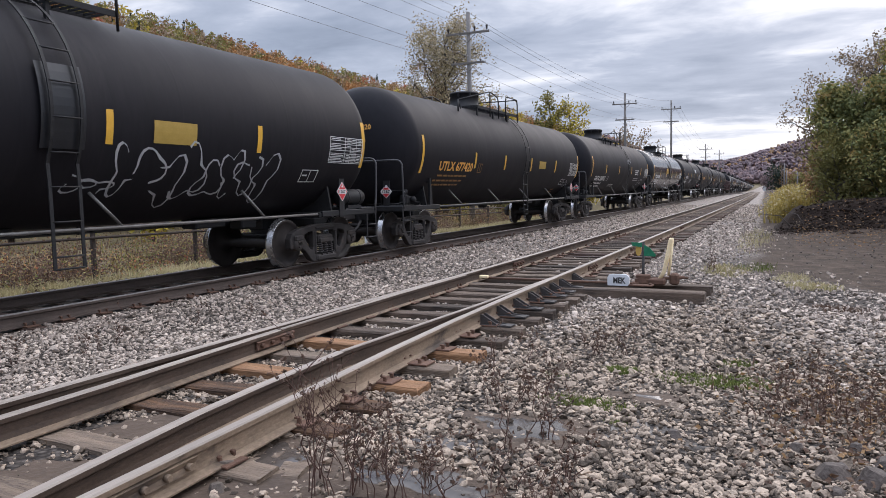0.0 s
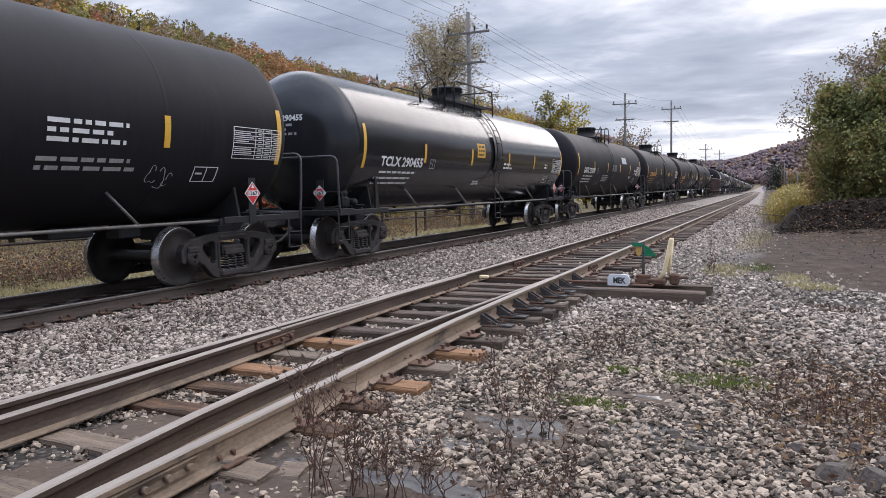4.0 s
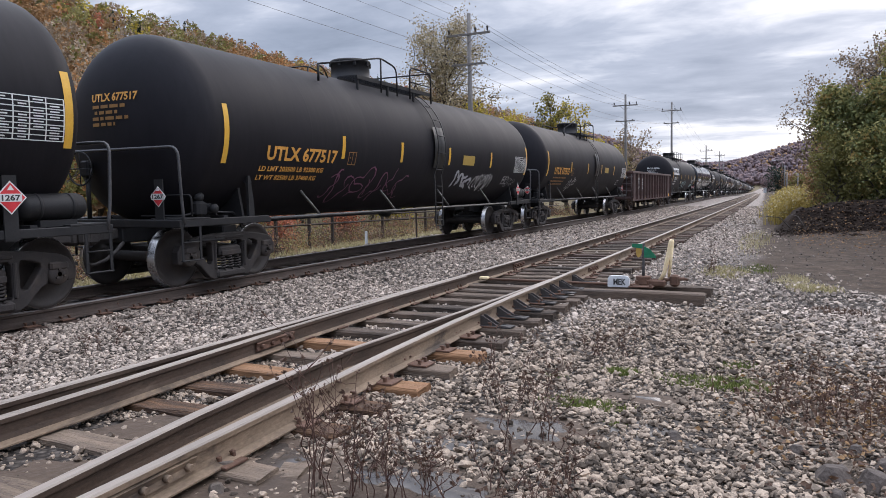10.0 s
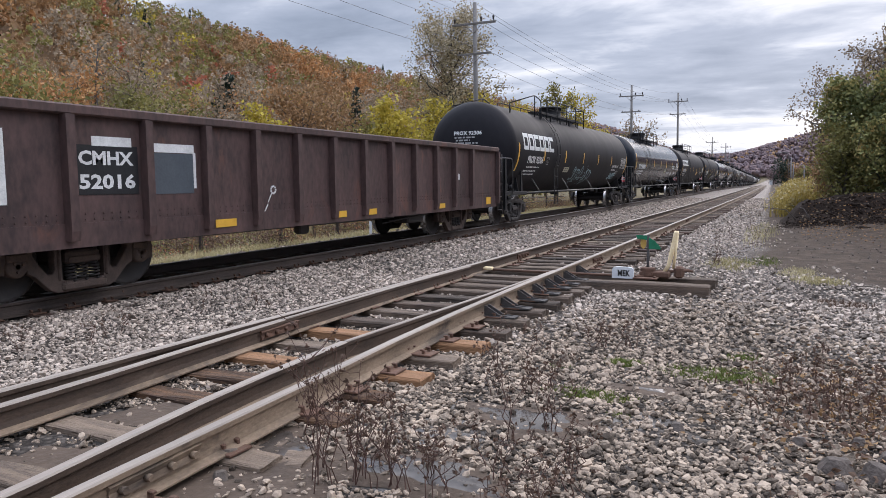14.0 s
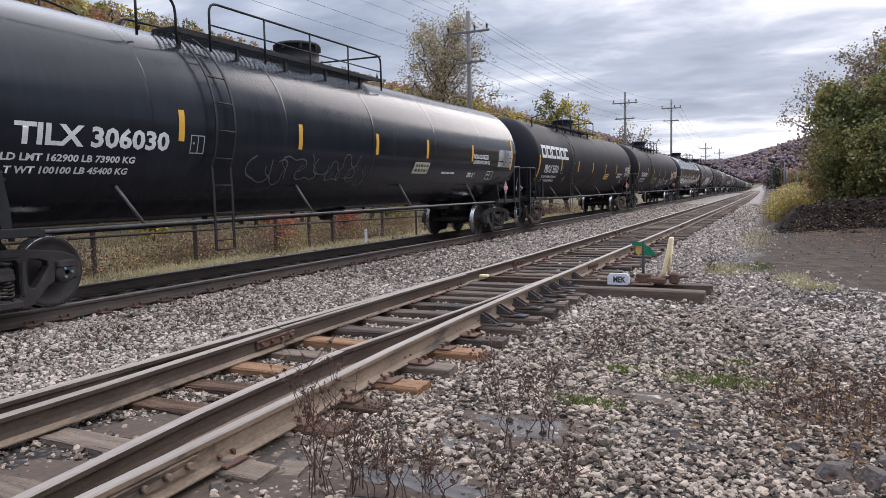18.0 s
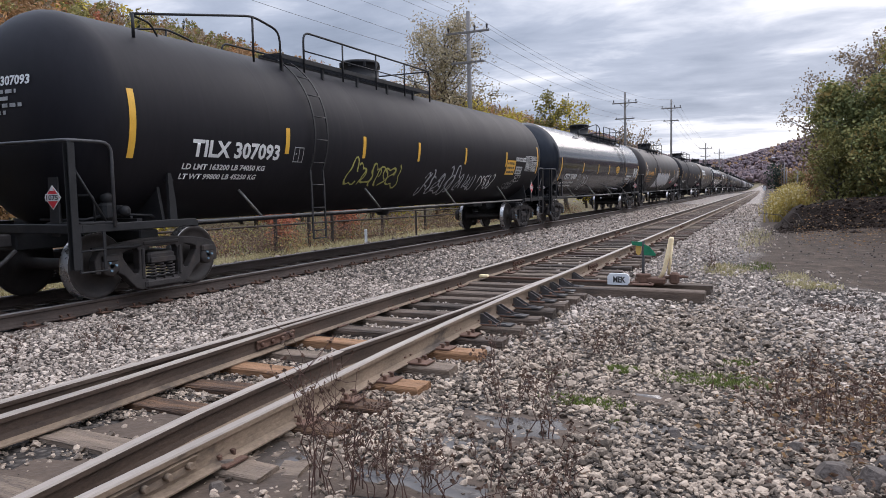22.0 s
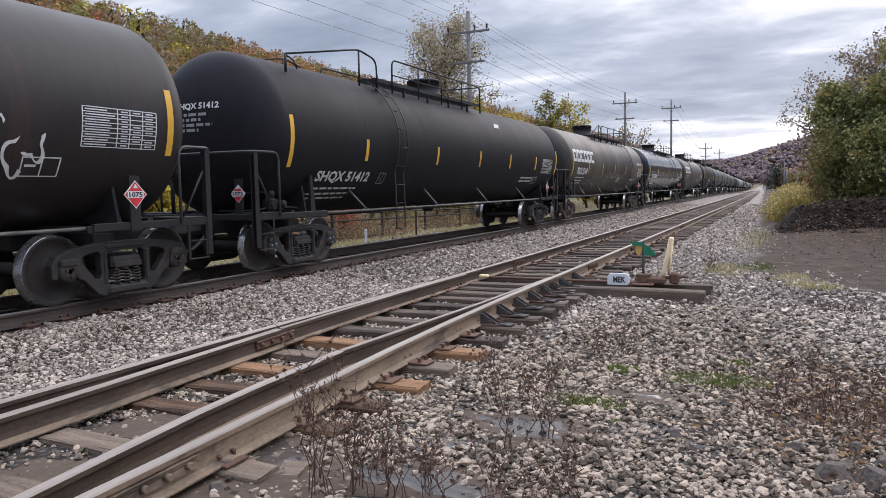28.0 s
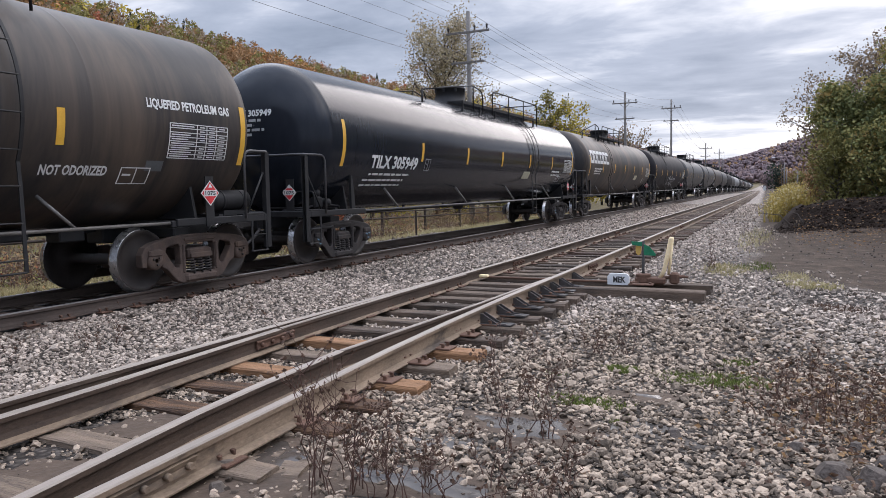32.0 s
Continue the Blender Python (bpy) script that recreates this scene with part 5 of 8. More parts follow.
def head_print(car, lead, rows, mat, rng):
    g = Geo()
    for x0, x1, z in rows:
        x = x0
        while x < x1:
            w = min(rng.uniform(0.06, 0.2), x1 - x)
            k = len(g.v)
            g.v += [on_head(lead, x, z), on_head(lead, x + w, z), on_head(lead, x + w, z + 0.05), on_head(lead, x, z + 0.05)]
            g.face((k, k + 1, k + 2, k + 3))
            x += w + 0.04
    return tagged(part("small_print", g, mat, car), kind="stuff")


# ---- gondola ----
GON = stuff("brown_rusted_gondola_steel", (0.022, 0.0125, 0.012), (0.12, 0.066, 0.058), 0.7, 0.0, 1.6, 14, 0.3, 10, stain=(0.17, 0.07, 0.045), stain_at=(0.58, 0.74), stain_scale=1.5, stretch=(1, 1, 0.45), dist=0.02)
PATCH_BLUE = stuff("blue_grey_patch", (0.05, 0.06, 0.072), (0.085, 0.1, 0.115), 0.6, 0, 3, 30, 0.05)
GON_WHITE = stuff("worn_white_stencil", (0.5, 0.49, 0.48), (0.8, 0.79, 0.77), 0.7, 0, 12, 60, 0)


def gondola(y0, length):
    car = thing("gondola_car", "brown rusted steel gondola car with ribbed sides and yellow reflectors", "gondola", "cars of the train")
    car["lead"], car["length"] = y0, length
    h = length / 2
    b0, b1, z0, z1, w = -h + 0.52, h - 0.42, 0.72, 2.36, 1.44
    for s in (-1, 1):
        g = Geo()
        g.box((w * s, (b0 + b1) / 2, (z0 + z1) / 2), (0.03, b1 - b0, z1 - z0))
        part("side_wall", g, GON, car)
        g = Geo()
        g.box((w * s + 0.035 * s, (b0 + b1) / 2, z1 - 0.04), (0.15, b1 - b0, 0.13), bevel=0.02)
        part("top_chord", g, GON, car)
        g = Geo()
        g.box((w * s + 0.012 * s, (b0 + b1) / 2, z0 + 0.08), (0.04, b1 - b0 - 0.02, 0.3))
        part("side_sill", g, GON, car)
        ribs = [2.03, 3.2, 4.3, 5.39] + [6.0 + 0.49 + 1.1 * k for k in range(8)]
        for y in ribs + [0.58, h * 2 - 0.5]:
            def rib_mesh():
                g = Geo()
                g.prism([(0, 0), (0.11, 0), (0.13, 0.12), (0.13, 1.52), (0, 1.52)], 0.12, (0, 0, 0), plane="xz")
                return g.mesh("rib", GON)
            ob = part("rib", once("rib", rib_mesh), None, car, at=(w * s + 0.015 * s, y - h, z0 + 0.02))
            if s < 0:
                ob.rotation_euler = (0, 0, math.pi)
    for y in (b0, b1):
        s = -1 if y < 0 else 1
        g = Geo()
        n = 4
        for k in range(n):
            za = z0 + (z1 - z0 - 0.1) * k / n
            zb = z0 + (z1 - z0 - 0.1) * (k + 1) / n
            q = [(y, za), (y + 0.1 * s, za + 0.06), (y + 0.1 * s, (za + zb) / 2 - 0.04), (y, (za + zb) / 2), (y, zb), (y - 0.05 * s, zb), (y - 0.05 * s, za)]
            g.prism(q if s < 0 else q[::-1], 2 * w, (0, 0, 0))
        g.box((0, y + 0.03 * s, z1 - 0.04), (2 * w + 0.1, 0.16, 0.12), bevel=0.02)
        part("end_wall", g, GON, car)
    g = Geo()
    g.box((0, 0, 0.84), (2 * w, b1 - b0, 0.1))
    part("floor_plate", g, GON, car)
    g = Geo()
    g.box((0, 0, 0.78), (0.34, length - 1.2, 0.24), bevel=0.02)
    for y in (-4.4, -2.0, 0.6, 2.8, 4.6):
        g.box((0, y, 0.72), (2.5, 0.12, 0.16))
    g.tube([(0.8, -5, 0.6), (0.8, 5, 0.56)], 0.022, 6)
    g.tube([(1.2, 1.6, 0.5), (1.2, 3.8, 0.62)], 0.02, 6)
    g.box((1.0, 3.2, 0.56), (0.4, 0.8, 0.26), bevel=0.03)
    g.box((1.1, -1.2, 0.58), (0.16, 0.3, 0.24), bevel=0.03)
    part("centre_sill", g, DARK_IRON, car)
    for s in (-1, 1):
        ob = part("coupler", once("coupler", coupler_mesh), None, car, at=(0, h * s, 0))
        ob.rotation_euler = (0, 0, 0 if s < 0 else math.pi)
        add_truck(car, (h - 2.5) * s, True, CAST_RUSTY)
        g = Geo()
        for k in range(5):
            g.tube([(1.52, (h - 0.55) * s - 0.02, 0.55 + 0.38 * k), (1.52, (h - 0.05 - 0.1) * s, 0.55 + 0.38 * k)], 0.012, 6)
        for d in (0.15, 0.55):
            g.tube([(1.52, (h - d) * s, 0.5), (1.52, (h - d) * s, 2.2)], 0.014, 6)
        part("corner_ladder", g, DARK_IRON, car)
    x = w + 0.045

    def plate(name, a, b, c, d, mat, out=0.0):
        g = Geo()
        g.box((x + out, (a + b) / 2 - h, (c + d) / 2), (0.008, b - a, d - c))
        return part(name, g, mat, car)
    for a, b, c, d in ((0.66, 1.13, 0.74, 0.96), (4.47, 4.92, 0.75, 0.87), (7.6, 8.05, 0.74, 0.86), (8.75, 9.2, 0.74, 0.86), (12.1, 12.55, 0.74, 0.86), (15.3, 15.62, 0.74, 0.94)):
        plate("reflector", a, b, c, d, YELLOW)
    flat = w + 0.022
    for text, a, b, c, d in (("CMHX", 2.2, 3.02, 1.66, 1.84), ("52016", 2.2, 3.04, 1.36, 1.55)):
        lettering(car, text, 0, 0, 0, 0, GON_WHITE, place=lambda u, v: Vector((flat, a + (b - a) * u - h, c + (d - c) * v)))
    g = Geo()
    g.box((flat - 0.003, 3.71 - h, 1.56), (0.006, 0.74, 0.56))
    part("paint_patch", g, PATCH_BLUE, car)
    g = Geo()
    g.box((flat - 0.003, 2.62 - h, 1.6), (0.005, 0.95, 0.62))
    part("paint_patch", g, FRAME_BLACK, car)
    for a, b, c, d in ((3.34, 4.1, 1.85, 1.97), (4.08, 4.13, 1.35, 1.86), (2.4, 3.0, 1.9, 2.02), (1.1, 1.28, 1.2, 2.05), (13.15, 13.5, 1.45, 1.6), (1.3, 1.85, 0.8, 0.86)):
        g = Geo()
        g.box((flat - 0.002, (a + b) / 2 - h, (c + d) / 2), (0.006, b - a, d - c))
        part("white_smear", g, GON_WHITE, car)
    # a sprayed arrow with a ring, and rows of rivets
    g = Geo()
    for (ya, za), (yb, zb), wd in (((5.52, 0.78), (5.6, 0.92), 0.09), ((5.6, 0.9), (5.72, 1.06), 0.022), ((5.73, 1.1), (5.82, 1.24), 0.018)):
        m = Matrix.Rotation(-math.atan2(yb - ya, zb - za), 3, "X")
        g.box((flat, (ya + yb) / 2 - h, (za + zb) / 2), (0.006, wd, math.hypot(yb - ya, zb - za)), rot=m)
    for i in range(9):
        a = TAU * i / 9
        g.box((flat, 5.87 - h + 0.06 * math.cos(a), 1.3 + 0.06 * math.sin(a)), (0.006, 0.035, 0.03))
    tagged(part("spray_mark", g, GON_WHITE, car), kind="stuff")
    g = Geo()
    for z in (0.99, 1.06):
        y = 0.7
        while y < length - 0.6:
            g.box((flat + 0.002, y - h, z), (0.014, 0.022, 0.022), bevel=0.006)
            y += 0.13
    tagged(part("riveting", g, GON, car), kind="stuff")
    lettering(car, "CMHX 52016", 0, 0, 0, 0, GON_WHITE, place=lambda u, v: Vector((0.35 + 0.9 * u, b0 - 0.11, 1.98 + 0.12 * v)), name="end_lettering")
    return car

CARS = []
GOLD = stuff("gold_notice", (0.34, 0.22, 0.04), (0.45, 0.3, 0.07), 0.55, 0, 6, 60, 0)
CREAM = stuff("cream_notice", (0.4, 0.38, 0.27), (0.55, 0.53, 0.4), 0.6, 0, 6, 60, 0)
GREY_PATCH = stuff("grey_patch", (0.07, 0.075, 0.08), (0.11, 0.115, 0.12), 0.6, 0, 3, 30, 0)
WHITE_PATCH = stuff("off_white_patch", (0.35, 0.36, 0.37), (0.5, 0.51, 0.52), 0.6, 0, 3, 30, 0)
DARK_PATCH = stuff("matt_black_patch", (0.006, 0.006, 0.006), (0.01, 0.01, 0.01), 0.7, 0, 3, 30, 0)


def make_train():
    utlx = dict(bands=(1.5, 4.8, 7.2, 9.78, 12.71, 15.93), dome=9.4, walk_span=(8.0, 10.4), ladder=9.1, tail=2.7, gap=0.65)
    fore = {**utlx, "dome": 7.45, "walk_span": (7.9, 9.7), "tail": 3.2}
    lpg = dict(stripes=5, dome=9.6, walk_span=(5.25, 11.35), ladder=5.6, tail=3.3, gap=0.7, lpg=True)
    back = dict(stripes=5, dome=10.0, walk_span=(10.2, 15.5), ladder=13.7, tail=4.1, gap=0.8, lpg=True)
    add = CARS.append
    add(tank_car(-3.2, 17.19, "black", "dusty black tank car with white spray paint and gold notice", seed=0, cap=CAST, extras=(
        ("sheet", 10.5, 11.3, -19, -7, GOLD, 0, 0), ("spray", 9.9, 13.2, -54, -22, SILVER_SPRAY, 8, 0.04), ("spray", 9.3, 9.9, -50, -36, SILVER_SPRAY, 2, 0.03)), **utlx))
    add(tank_car(13.99, 17.16, "black", "dusty black tank car with orange lettering and gold notice", "UTLX 677420", ORANGE, seed=1, extras=(
        ("sheet", 10.67, 11.44, -17, -7, GOLD, 0, 0), ("spray", 14.5, 15.2, -46, -33, SILVER_SPRAY, 5, 0.018), ("print", 13.5, 14.0, -58, -48, DIM_ORANGE)), **fore))
    add(tank_car(31.15, 17.61, "black", "black tank car with white lettering and visible weld rings", "GATX 228912", WHITE, (2.34, 4.54, -35.6, -26.3), seed=2, bands=(1.5, 4.35, 7.47, 10.88, 13.83, 16.3), dome=7.75, walk_span=(9.15, 10.2), ladder=9.55, tail=3.4, gap=0.62, extras=(
        ("spray", 9.75, 10.6, 1, 12, SILVER_SPRAY, 6, 0.035), ("print", 12.0, 13.2, -22, -9, WHITE), ("print", 11.9, 13.4, -36, -27, DIM_WHITE), ("spray", 13.6, 14.1, -45, -32, SILVER_SPRAY, 3, 0.015), ("print", 6.0, 7.6, -50, -42, DIM_WHITE))))
    add(tank_car(48.76, 17.36, "satin", "grey-black satin tank car with white lettering and yellow notice", "TCLX 290455", WHITE, (2.2, 4.2, -26, -17), seed=3, bands=(1.5, 4.3, 7.2, 10.18, 12.73, 16.06), dome=8.8, walk_span=(6.5, 10.0), ladder=9.1, tail=1.5, extras=(
        ("print", 9.75, 10.55, -24, -15, WHITE), ("sheet", 7.55, 8.14, -12, 3, YELLOW, 3, 0), ("print", 7.7, 8.3, -44, -38, WHITE), ("print", 13.95, 14.3, -20, -13, WHITE), ("print", 15.0, 15.7, -43, -30, DIM_WHITE))))
    add(tank_car(66.12, 17.45, "black", "black tank car with white lettering and grey patches", "GATX 221819", WHITE, (2.43, 4.47, -25, -15), seed=4, extras=(
        ("sheet", 10.65, 11.8, -2, 11, WHITE_PATCH, 0, 0), ("sheet", 8.02, 9.21, -19, -6, GREY_PATCH, 0, 0), ("spray", 5.2, 5.9, -46, -30, DIM_WHITE, 3, 0.018), ("print", 6.2, 7.6, -40, -26, DIM_WHITE),
        ("text", "FRA AP", 12.75, 13.2, -32, -28, WHITE), ("text", "SR 13449", 14.1, 14.76, -17, -12, WHITE), ("text", "SR 13450", 14.1, 14.76, -23, -18, WHITE)), **{**utlx, "dome": 8.7, "ladder": 7.85, "walk_span": (7.9, 9.4), "tail": 1.2, "bands": (1.5, 4.3, 7.11, 10.11, 12.83, 15.92)}))
    add(tank_car(83.57, 17.15, "black", "dusty black tank car with orange lettering and gold notice", "UTLX 677500", ORANGE, (2.47, 4.75, -26, -15), seed=5, extras=(
        ("sheet", 10.64, 11.45, -23, -13, GOLD, 0, 0), ("spray", 6.5, 7.4, -48, -37, DIM_WHITE, 4, 0.022), ("print", 7.9, 8.4, -40, -30, DIM_ORANGE)), **utlx))
    add(tank_car(100.72, 17.25, "black", "dusty black tank car with orange lettering and mauve spray paint", "UTLX 677517", ORANGE, (2.5, 4.6, -25, -15), seed=6, extras=(
        ("sheet", 10.66, 11.45, -20, -10, GOLD, 0, 0), ("spray", 4.4, 7.8, -60, -30, PINK_SPRAY, 8, 0.04), ("spray", 10.4, 11.5, -48, -30, SILVER_SPRAY, 4, 0.1), ("spray", 11.75, 13.1, -50, -30, WHITE, 7, 0.035), ("spray", 14.4, 15.2, -44, -31, DIM_WHITE, 5, 0.018)), **fore))
    add(tank_car(117.75, 17.3, "black", "dusty black tank car with orange lettering and white spray-paint loops", "UTLX 677515", ORANGE, (2.36, 4.45, -25, -14), seed=7, extras=(
        ("sheet", 10.83, 11.6, -18, -8, GOLD, 0, 0), ("spray", 4.85, 5.95, -50, -28, WHITE, 7, 0.022)), **{**utlx, "dome": 9.4, "bands": (1.47, 4.69, 7.5, 10.1, 12.88, 16.0)}))
    add(gondola(134.97, 16.61))
    add(tank_car(151.58, 19.79, "black", "dusty black pressure tank car with white lettering and cyan spray paint", "PROX 92306", WHITE, (2.45, 4.1, -25, -15), seed=9, low=-8, extras=(
        ("logo", 1.9, 5.3, -8, 13), ("spray", 8.5, 11.5, -57, -25, CYAN_SPRAY, 8, 0.05), ("text", "LIQUEFIED PETROLEUM GAS", 15.2, 16.6, -25, -20, WHITE), ("text", "NOT-ODORIZED", 15.2, 16.1, -31, -27, WHITE),
        ("text", "SASSY!", 15.35, 16.55, -49, -35, CYAN_SPRAY), ("sheet", 7.0, 7.7, -36, -28, CREAM, 2, 0)), **{**lpg, "bands": (1.5, 4.2, 6.9, 9.6, 12.2, 14.88, 18.38)}))
    add(tank_car(171.37, 20.31, "gloss", "glossy blue-black pressure tank car with white lettering", "TILX 306030", WHITE, (2.28, 4.55, -27, -16.5), seed=10, cap=CAP_BLUE, extras=(
        ("sheet", 12.1, 12.9, -36, -25, CREAM, 2, 0.05), ("text", "NON-ODORIZED", 15.6, 16.7, -18, -13, WHITE), ("text", "LIQUEFIED PETROLEUM GAS", 15.6, 16.85, -24, -19.5, WHITE),
        ("spray", 6.4, 9.9, -46, -22, GREY_PATCH, 8, 0.03), ("print", 13.7, 14.7, -37, -32, WHITE), ("print", 15.4, 16.0, -39, -33, WHITE)), **{**lpg, "ladder": 5.57, "bands": (1.5, 4.77, 7.59, 10.29, 12.7, 15.5, 18.7)}))
    add(tank_car(191.68, 19.56, "black", "dusty black pressure tank car with white lettering and rusty trucks", "PROX 33561", WHITE, (2.05, 3.8, -25, -13), seed=11, low=-8, rusty=True, cap=RUST, extras=(
        ("logo", 1.6, 5.2, -4, 14), ("sheet", 12.0, 12.89, -33, -22, YELLOW, 2, 0.12), ("sheet", 7.3, 8.5, -50, -33, DARK_PATCH, 0, 0.3), ("sheet", 10.4, 11.2, -48, -33, DARK_PATCH, 0, 0.2),
        ("text", "LIQUEFIED PETROLEUM GAS", 14.9, 16.3, -24.5, -20, WHITE), ("text", "NON-ODORIZED", 14.9, 15.85, -29.5, -25.5, WHITE), ("spray", 4.7, 5.1, -40, -30, DIM_WHITE, 4, 0.015)), **{**lpg, "bands": (1.36, 4.2, 6.8, 9.4, 11.98, 14.53, 18.08)}))
    add(tank_car(211.24, 20.41, "black", "black pressure tank car with white lettering and spray paint", "TILX 307093", WHITE, (2.51, 4.54, -26, -15.5), seed=12, cap=CAP_BLUE, extras=(
        ("spray", 6.9, 9.0, -46, -22, LIME_SPRAY, 7, 0.05), ("spray", 10.3, 12.8, -57, -29, SILVER_SPRAY, 8, 0.055), ("spray", 13.0, 13.6, -52, -27, SILVER_SPRAY, 3, 0.05), ("spray", 13.9, 15.1, -52, -30, WHITE, 4, 0.05),
        ("sheet", 15.85, 16.65, -31, -13, YELLOW, 3, 0), ("sheet", 16.75, 17.35, -30, -20, WHITE_PATCH, 2, 0), ("text", "NON-ODORIZED", 16.65, 17.6, -14, -8.5, WHITE), ("spray", 16.3, 17.0, -52, -38, DIM_WHITE, 4, 0.025)), **{**lpg, "bands": (1.42, 4.73, 7.28, 9.76, 12.56, 15.75, 18.9)}))
    add(tank_car(231.65, 19.52, "gloss", "glossy black pressure tank car with white lettering", "CBTX 787480", WHITE, (2.43, 4.25, -33, -23), seed=13, low=-7, cap=CAP_BLUE, extras=(
        ("spray", 5.5, 6.3, -53, -26, WHITE, 3, 0.03), ("sheet", 11.9, 12.65, -17, -6, YELLOW, 3, 0), ("text", "LIQUEFIED PETROLEUM GAS", 14.9, 16.4, -26.5, -21.5, WHITE), ("text", "NON-ODORIZED", 14.95, 15.85, -32, -27.5, WHITE),
        ("spray", 16.0, 17.2, -40, -29, DIM_WHITE, 6, 0.02), ("print", 15.9, 16.3, -52, -40, DIM_ORANGE)), **{**back, "bands": (1.64, 5.08, 7.89, 10.22, 12.3, 14.6, 18.1)}))
    add(tank_car(251.17, 19.26, "rusty", "rust-topped black tank car with large silver spray-paint letters", "UTLX 957870", ORANGE, (2.47, 4.57, -24, -14), seed=14, extras=(
        ("spray", 1.7, 2.3, -20, 2, WHITE, 3, 0.05), ("spray", 4.5, 6.0, -58, -28, GREY_PATCH, 4, 0.06), ("fill", 6.3, 12.4, -60, -14, SILVER_SPRAY, 7, 0.05), ("spray", 14.9, 16.0, -40, -17, WHITE, 5, 0.05),
        ("sheet", 14.0, 14.7, -37, -29, WHITE_PATCH, 2, 0.05), ("sheet", 14.0, 14.7, -45, -37, RED, 1, 0.05)), **{**lpg, "bands": (1.68, 5.06, 7.3, 9.6, 12.25, 14.9, 17.9)}))
    add(tank_car(270.43, 18.84, "black", "matt black pressure tank car with white lettering", "SHQX 51412", WHITE, (2.38, 4.31, -40.5, -30), seed=15, cap=CAP_BLUE, extras=(
        ("print", 14.1, 15.6, -40, -30, WHITE), ("sheet", 11.9, 12.3, 28, 34, WHITE_PATCH, 0, 0.2)), **{**lpg, "ladder": 5.35, "bands": (1.43, 3.98, 7.38, 10.18, 12.7, 15.3, 17.75)}))
    add(tank_car(289.27, 18.91, "browned", "brown-dusted pressure tank car with white lettering and sprayed outlines", "PROX 33140", WHITE, (2.25, 3.95, -25, -13), seed=16, rusty=True, extras=(
        ("logo", 1.5, 5.1, -4, 16), ("spray", 5.5, 9.2, -52, -16, DIM_WHITE, 9, 0.035), ("spray", 4.1, 5.2, -45, -33, DIM_WHITE, 3, 0.03), ("sheet", 10.7, 11.5, -38, -28, CREAM, 2, 0.05), ("text", "NOT ODORIZED", 14.25, 15.2, -36, -30.5, WHITE),
        ("text", "LIQUEFIED PETROLEUM GAS", 15.75, 17.35, 0, 6, WHITE), ("sheet", 15.8, 16.1, -33, -27, GREY_PATCH, 0, 0), ("spray", 9.0, 12.4, -30, -22, DIM_WHITE, 8, 0.025), ("sheet", 2.6, 2.85, -57, -50, CREAM, 0, 0.05)), **{**back, "bands": (1.5, 4.2, 6.94, 9.74, 12.61, 14.45, 17.65), "walk_span": (8.6, 14.5), "dome": 8.7, "tail": 1.9, "gap": 0.03}))
    add(tank_car(308.18, 20.3, "gloss", "glossy black pressure tank car with white lettering on the shell", "TILX 305949", WHITE, (2.79, 4.92, -29, -17.5), seed=17, cap=CAP_BLUE, extras=(
        ("print", 16.0, 17.4, -32, -22, WHITE), ("sheet", 12.8, 13.5, -36, -26, CREAM, 0, 0.03)), **{**back, "bands": (1.69, 5.13, 7.88, 10.58, 13.28, 15.89, 18.71)}))
    add(tank_car(328.48, 19.0, "browned", "dusty dark tank car with white bars of lettering", seed=18, extras=(("print", 2.4, 4.0, -26, -13, WHITE), ("logo", 1.6, 5.4, -6, 17), ("sheet", 12.6, 13.4, -35, -24, CREAM, 0, 0.08)), **lpg))
    add(tank_car(347.48, 19.0, "black", "black tank car with grey spray paint", seed=19, extras=(("spray", 8.0, 12.0, -50, -20, SILVER_SPRAY, 6, 0.08),), **lpg))
    add(tank_car(366.48, 18.4, "grey", "grey dusted tank car with black trucks", seed=20, **lpg))
    add(tank_car(384.88, 18.4, "grey", "grey-brown dusted tank car with black trucks", seed=21, **lpg))
    y = 403.28
    tones = ["browned", "grey", "black", "grey", "pale", "pale", "black", "grey", "gloss", "black", "grey", "pale"]
    for k in range(26):
        p = tones[k % len(tones)]
        add(tank_car(y, 18.6, p, {"browned": "brown-dusted", "grey": "grey dusted", "black": "plain black", "pale": "pale grey weathered", "gloss": "glossy black"}[p] + " tank car far along the train", seed=30 + k, near=False, **lpg))
        y += 18.6


make_train()


# ---- the switch: head ties, stand, lever, sign, braces, joint bars ----
SIGN_WHITE = stuff("painted_sign_white", (0.55, 0.56, 0.57), (0.75, 0.76, 0.76), 0.6, 0, 8, 40, 0.1, stain=(0.4, 0.37, 0.33), stain_scale=6)
TARGET_GREEN = stuff("target_green", (0.005, 0.13, 0.06), (0.012, 0.22, 0.11), 0.5, 0, 8, 40, 0.05)
TARGET_YELLOW = stuff("target_yellow", (0.5, 0.3, 0.06), (0.66, 0.42, 0.12), 0.5, 0, 8, 40, 0.05)
LEVER_YELLOW = stuff("lever_yellow", (0.68, 0.5, 0.26), (0.85, 0.7, 0.45), 0.55, 0, 12, 40, 0.1, stain=(0.5, 0.26, 0.1), stain_scale=7)


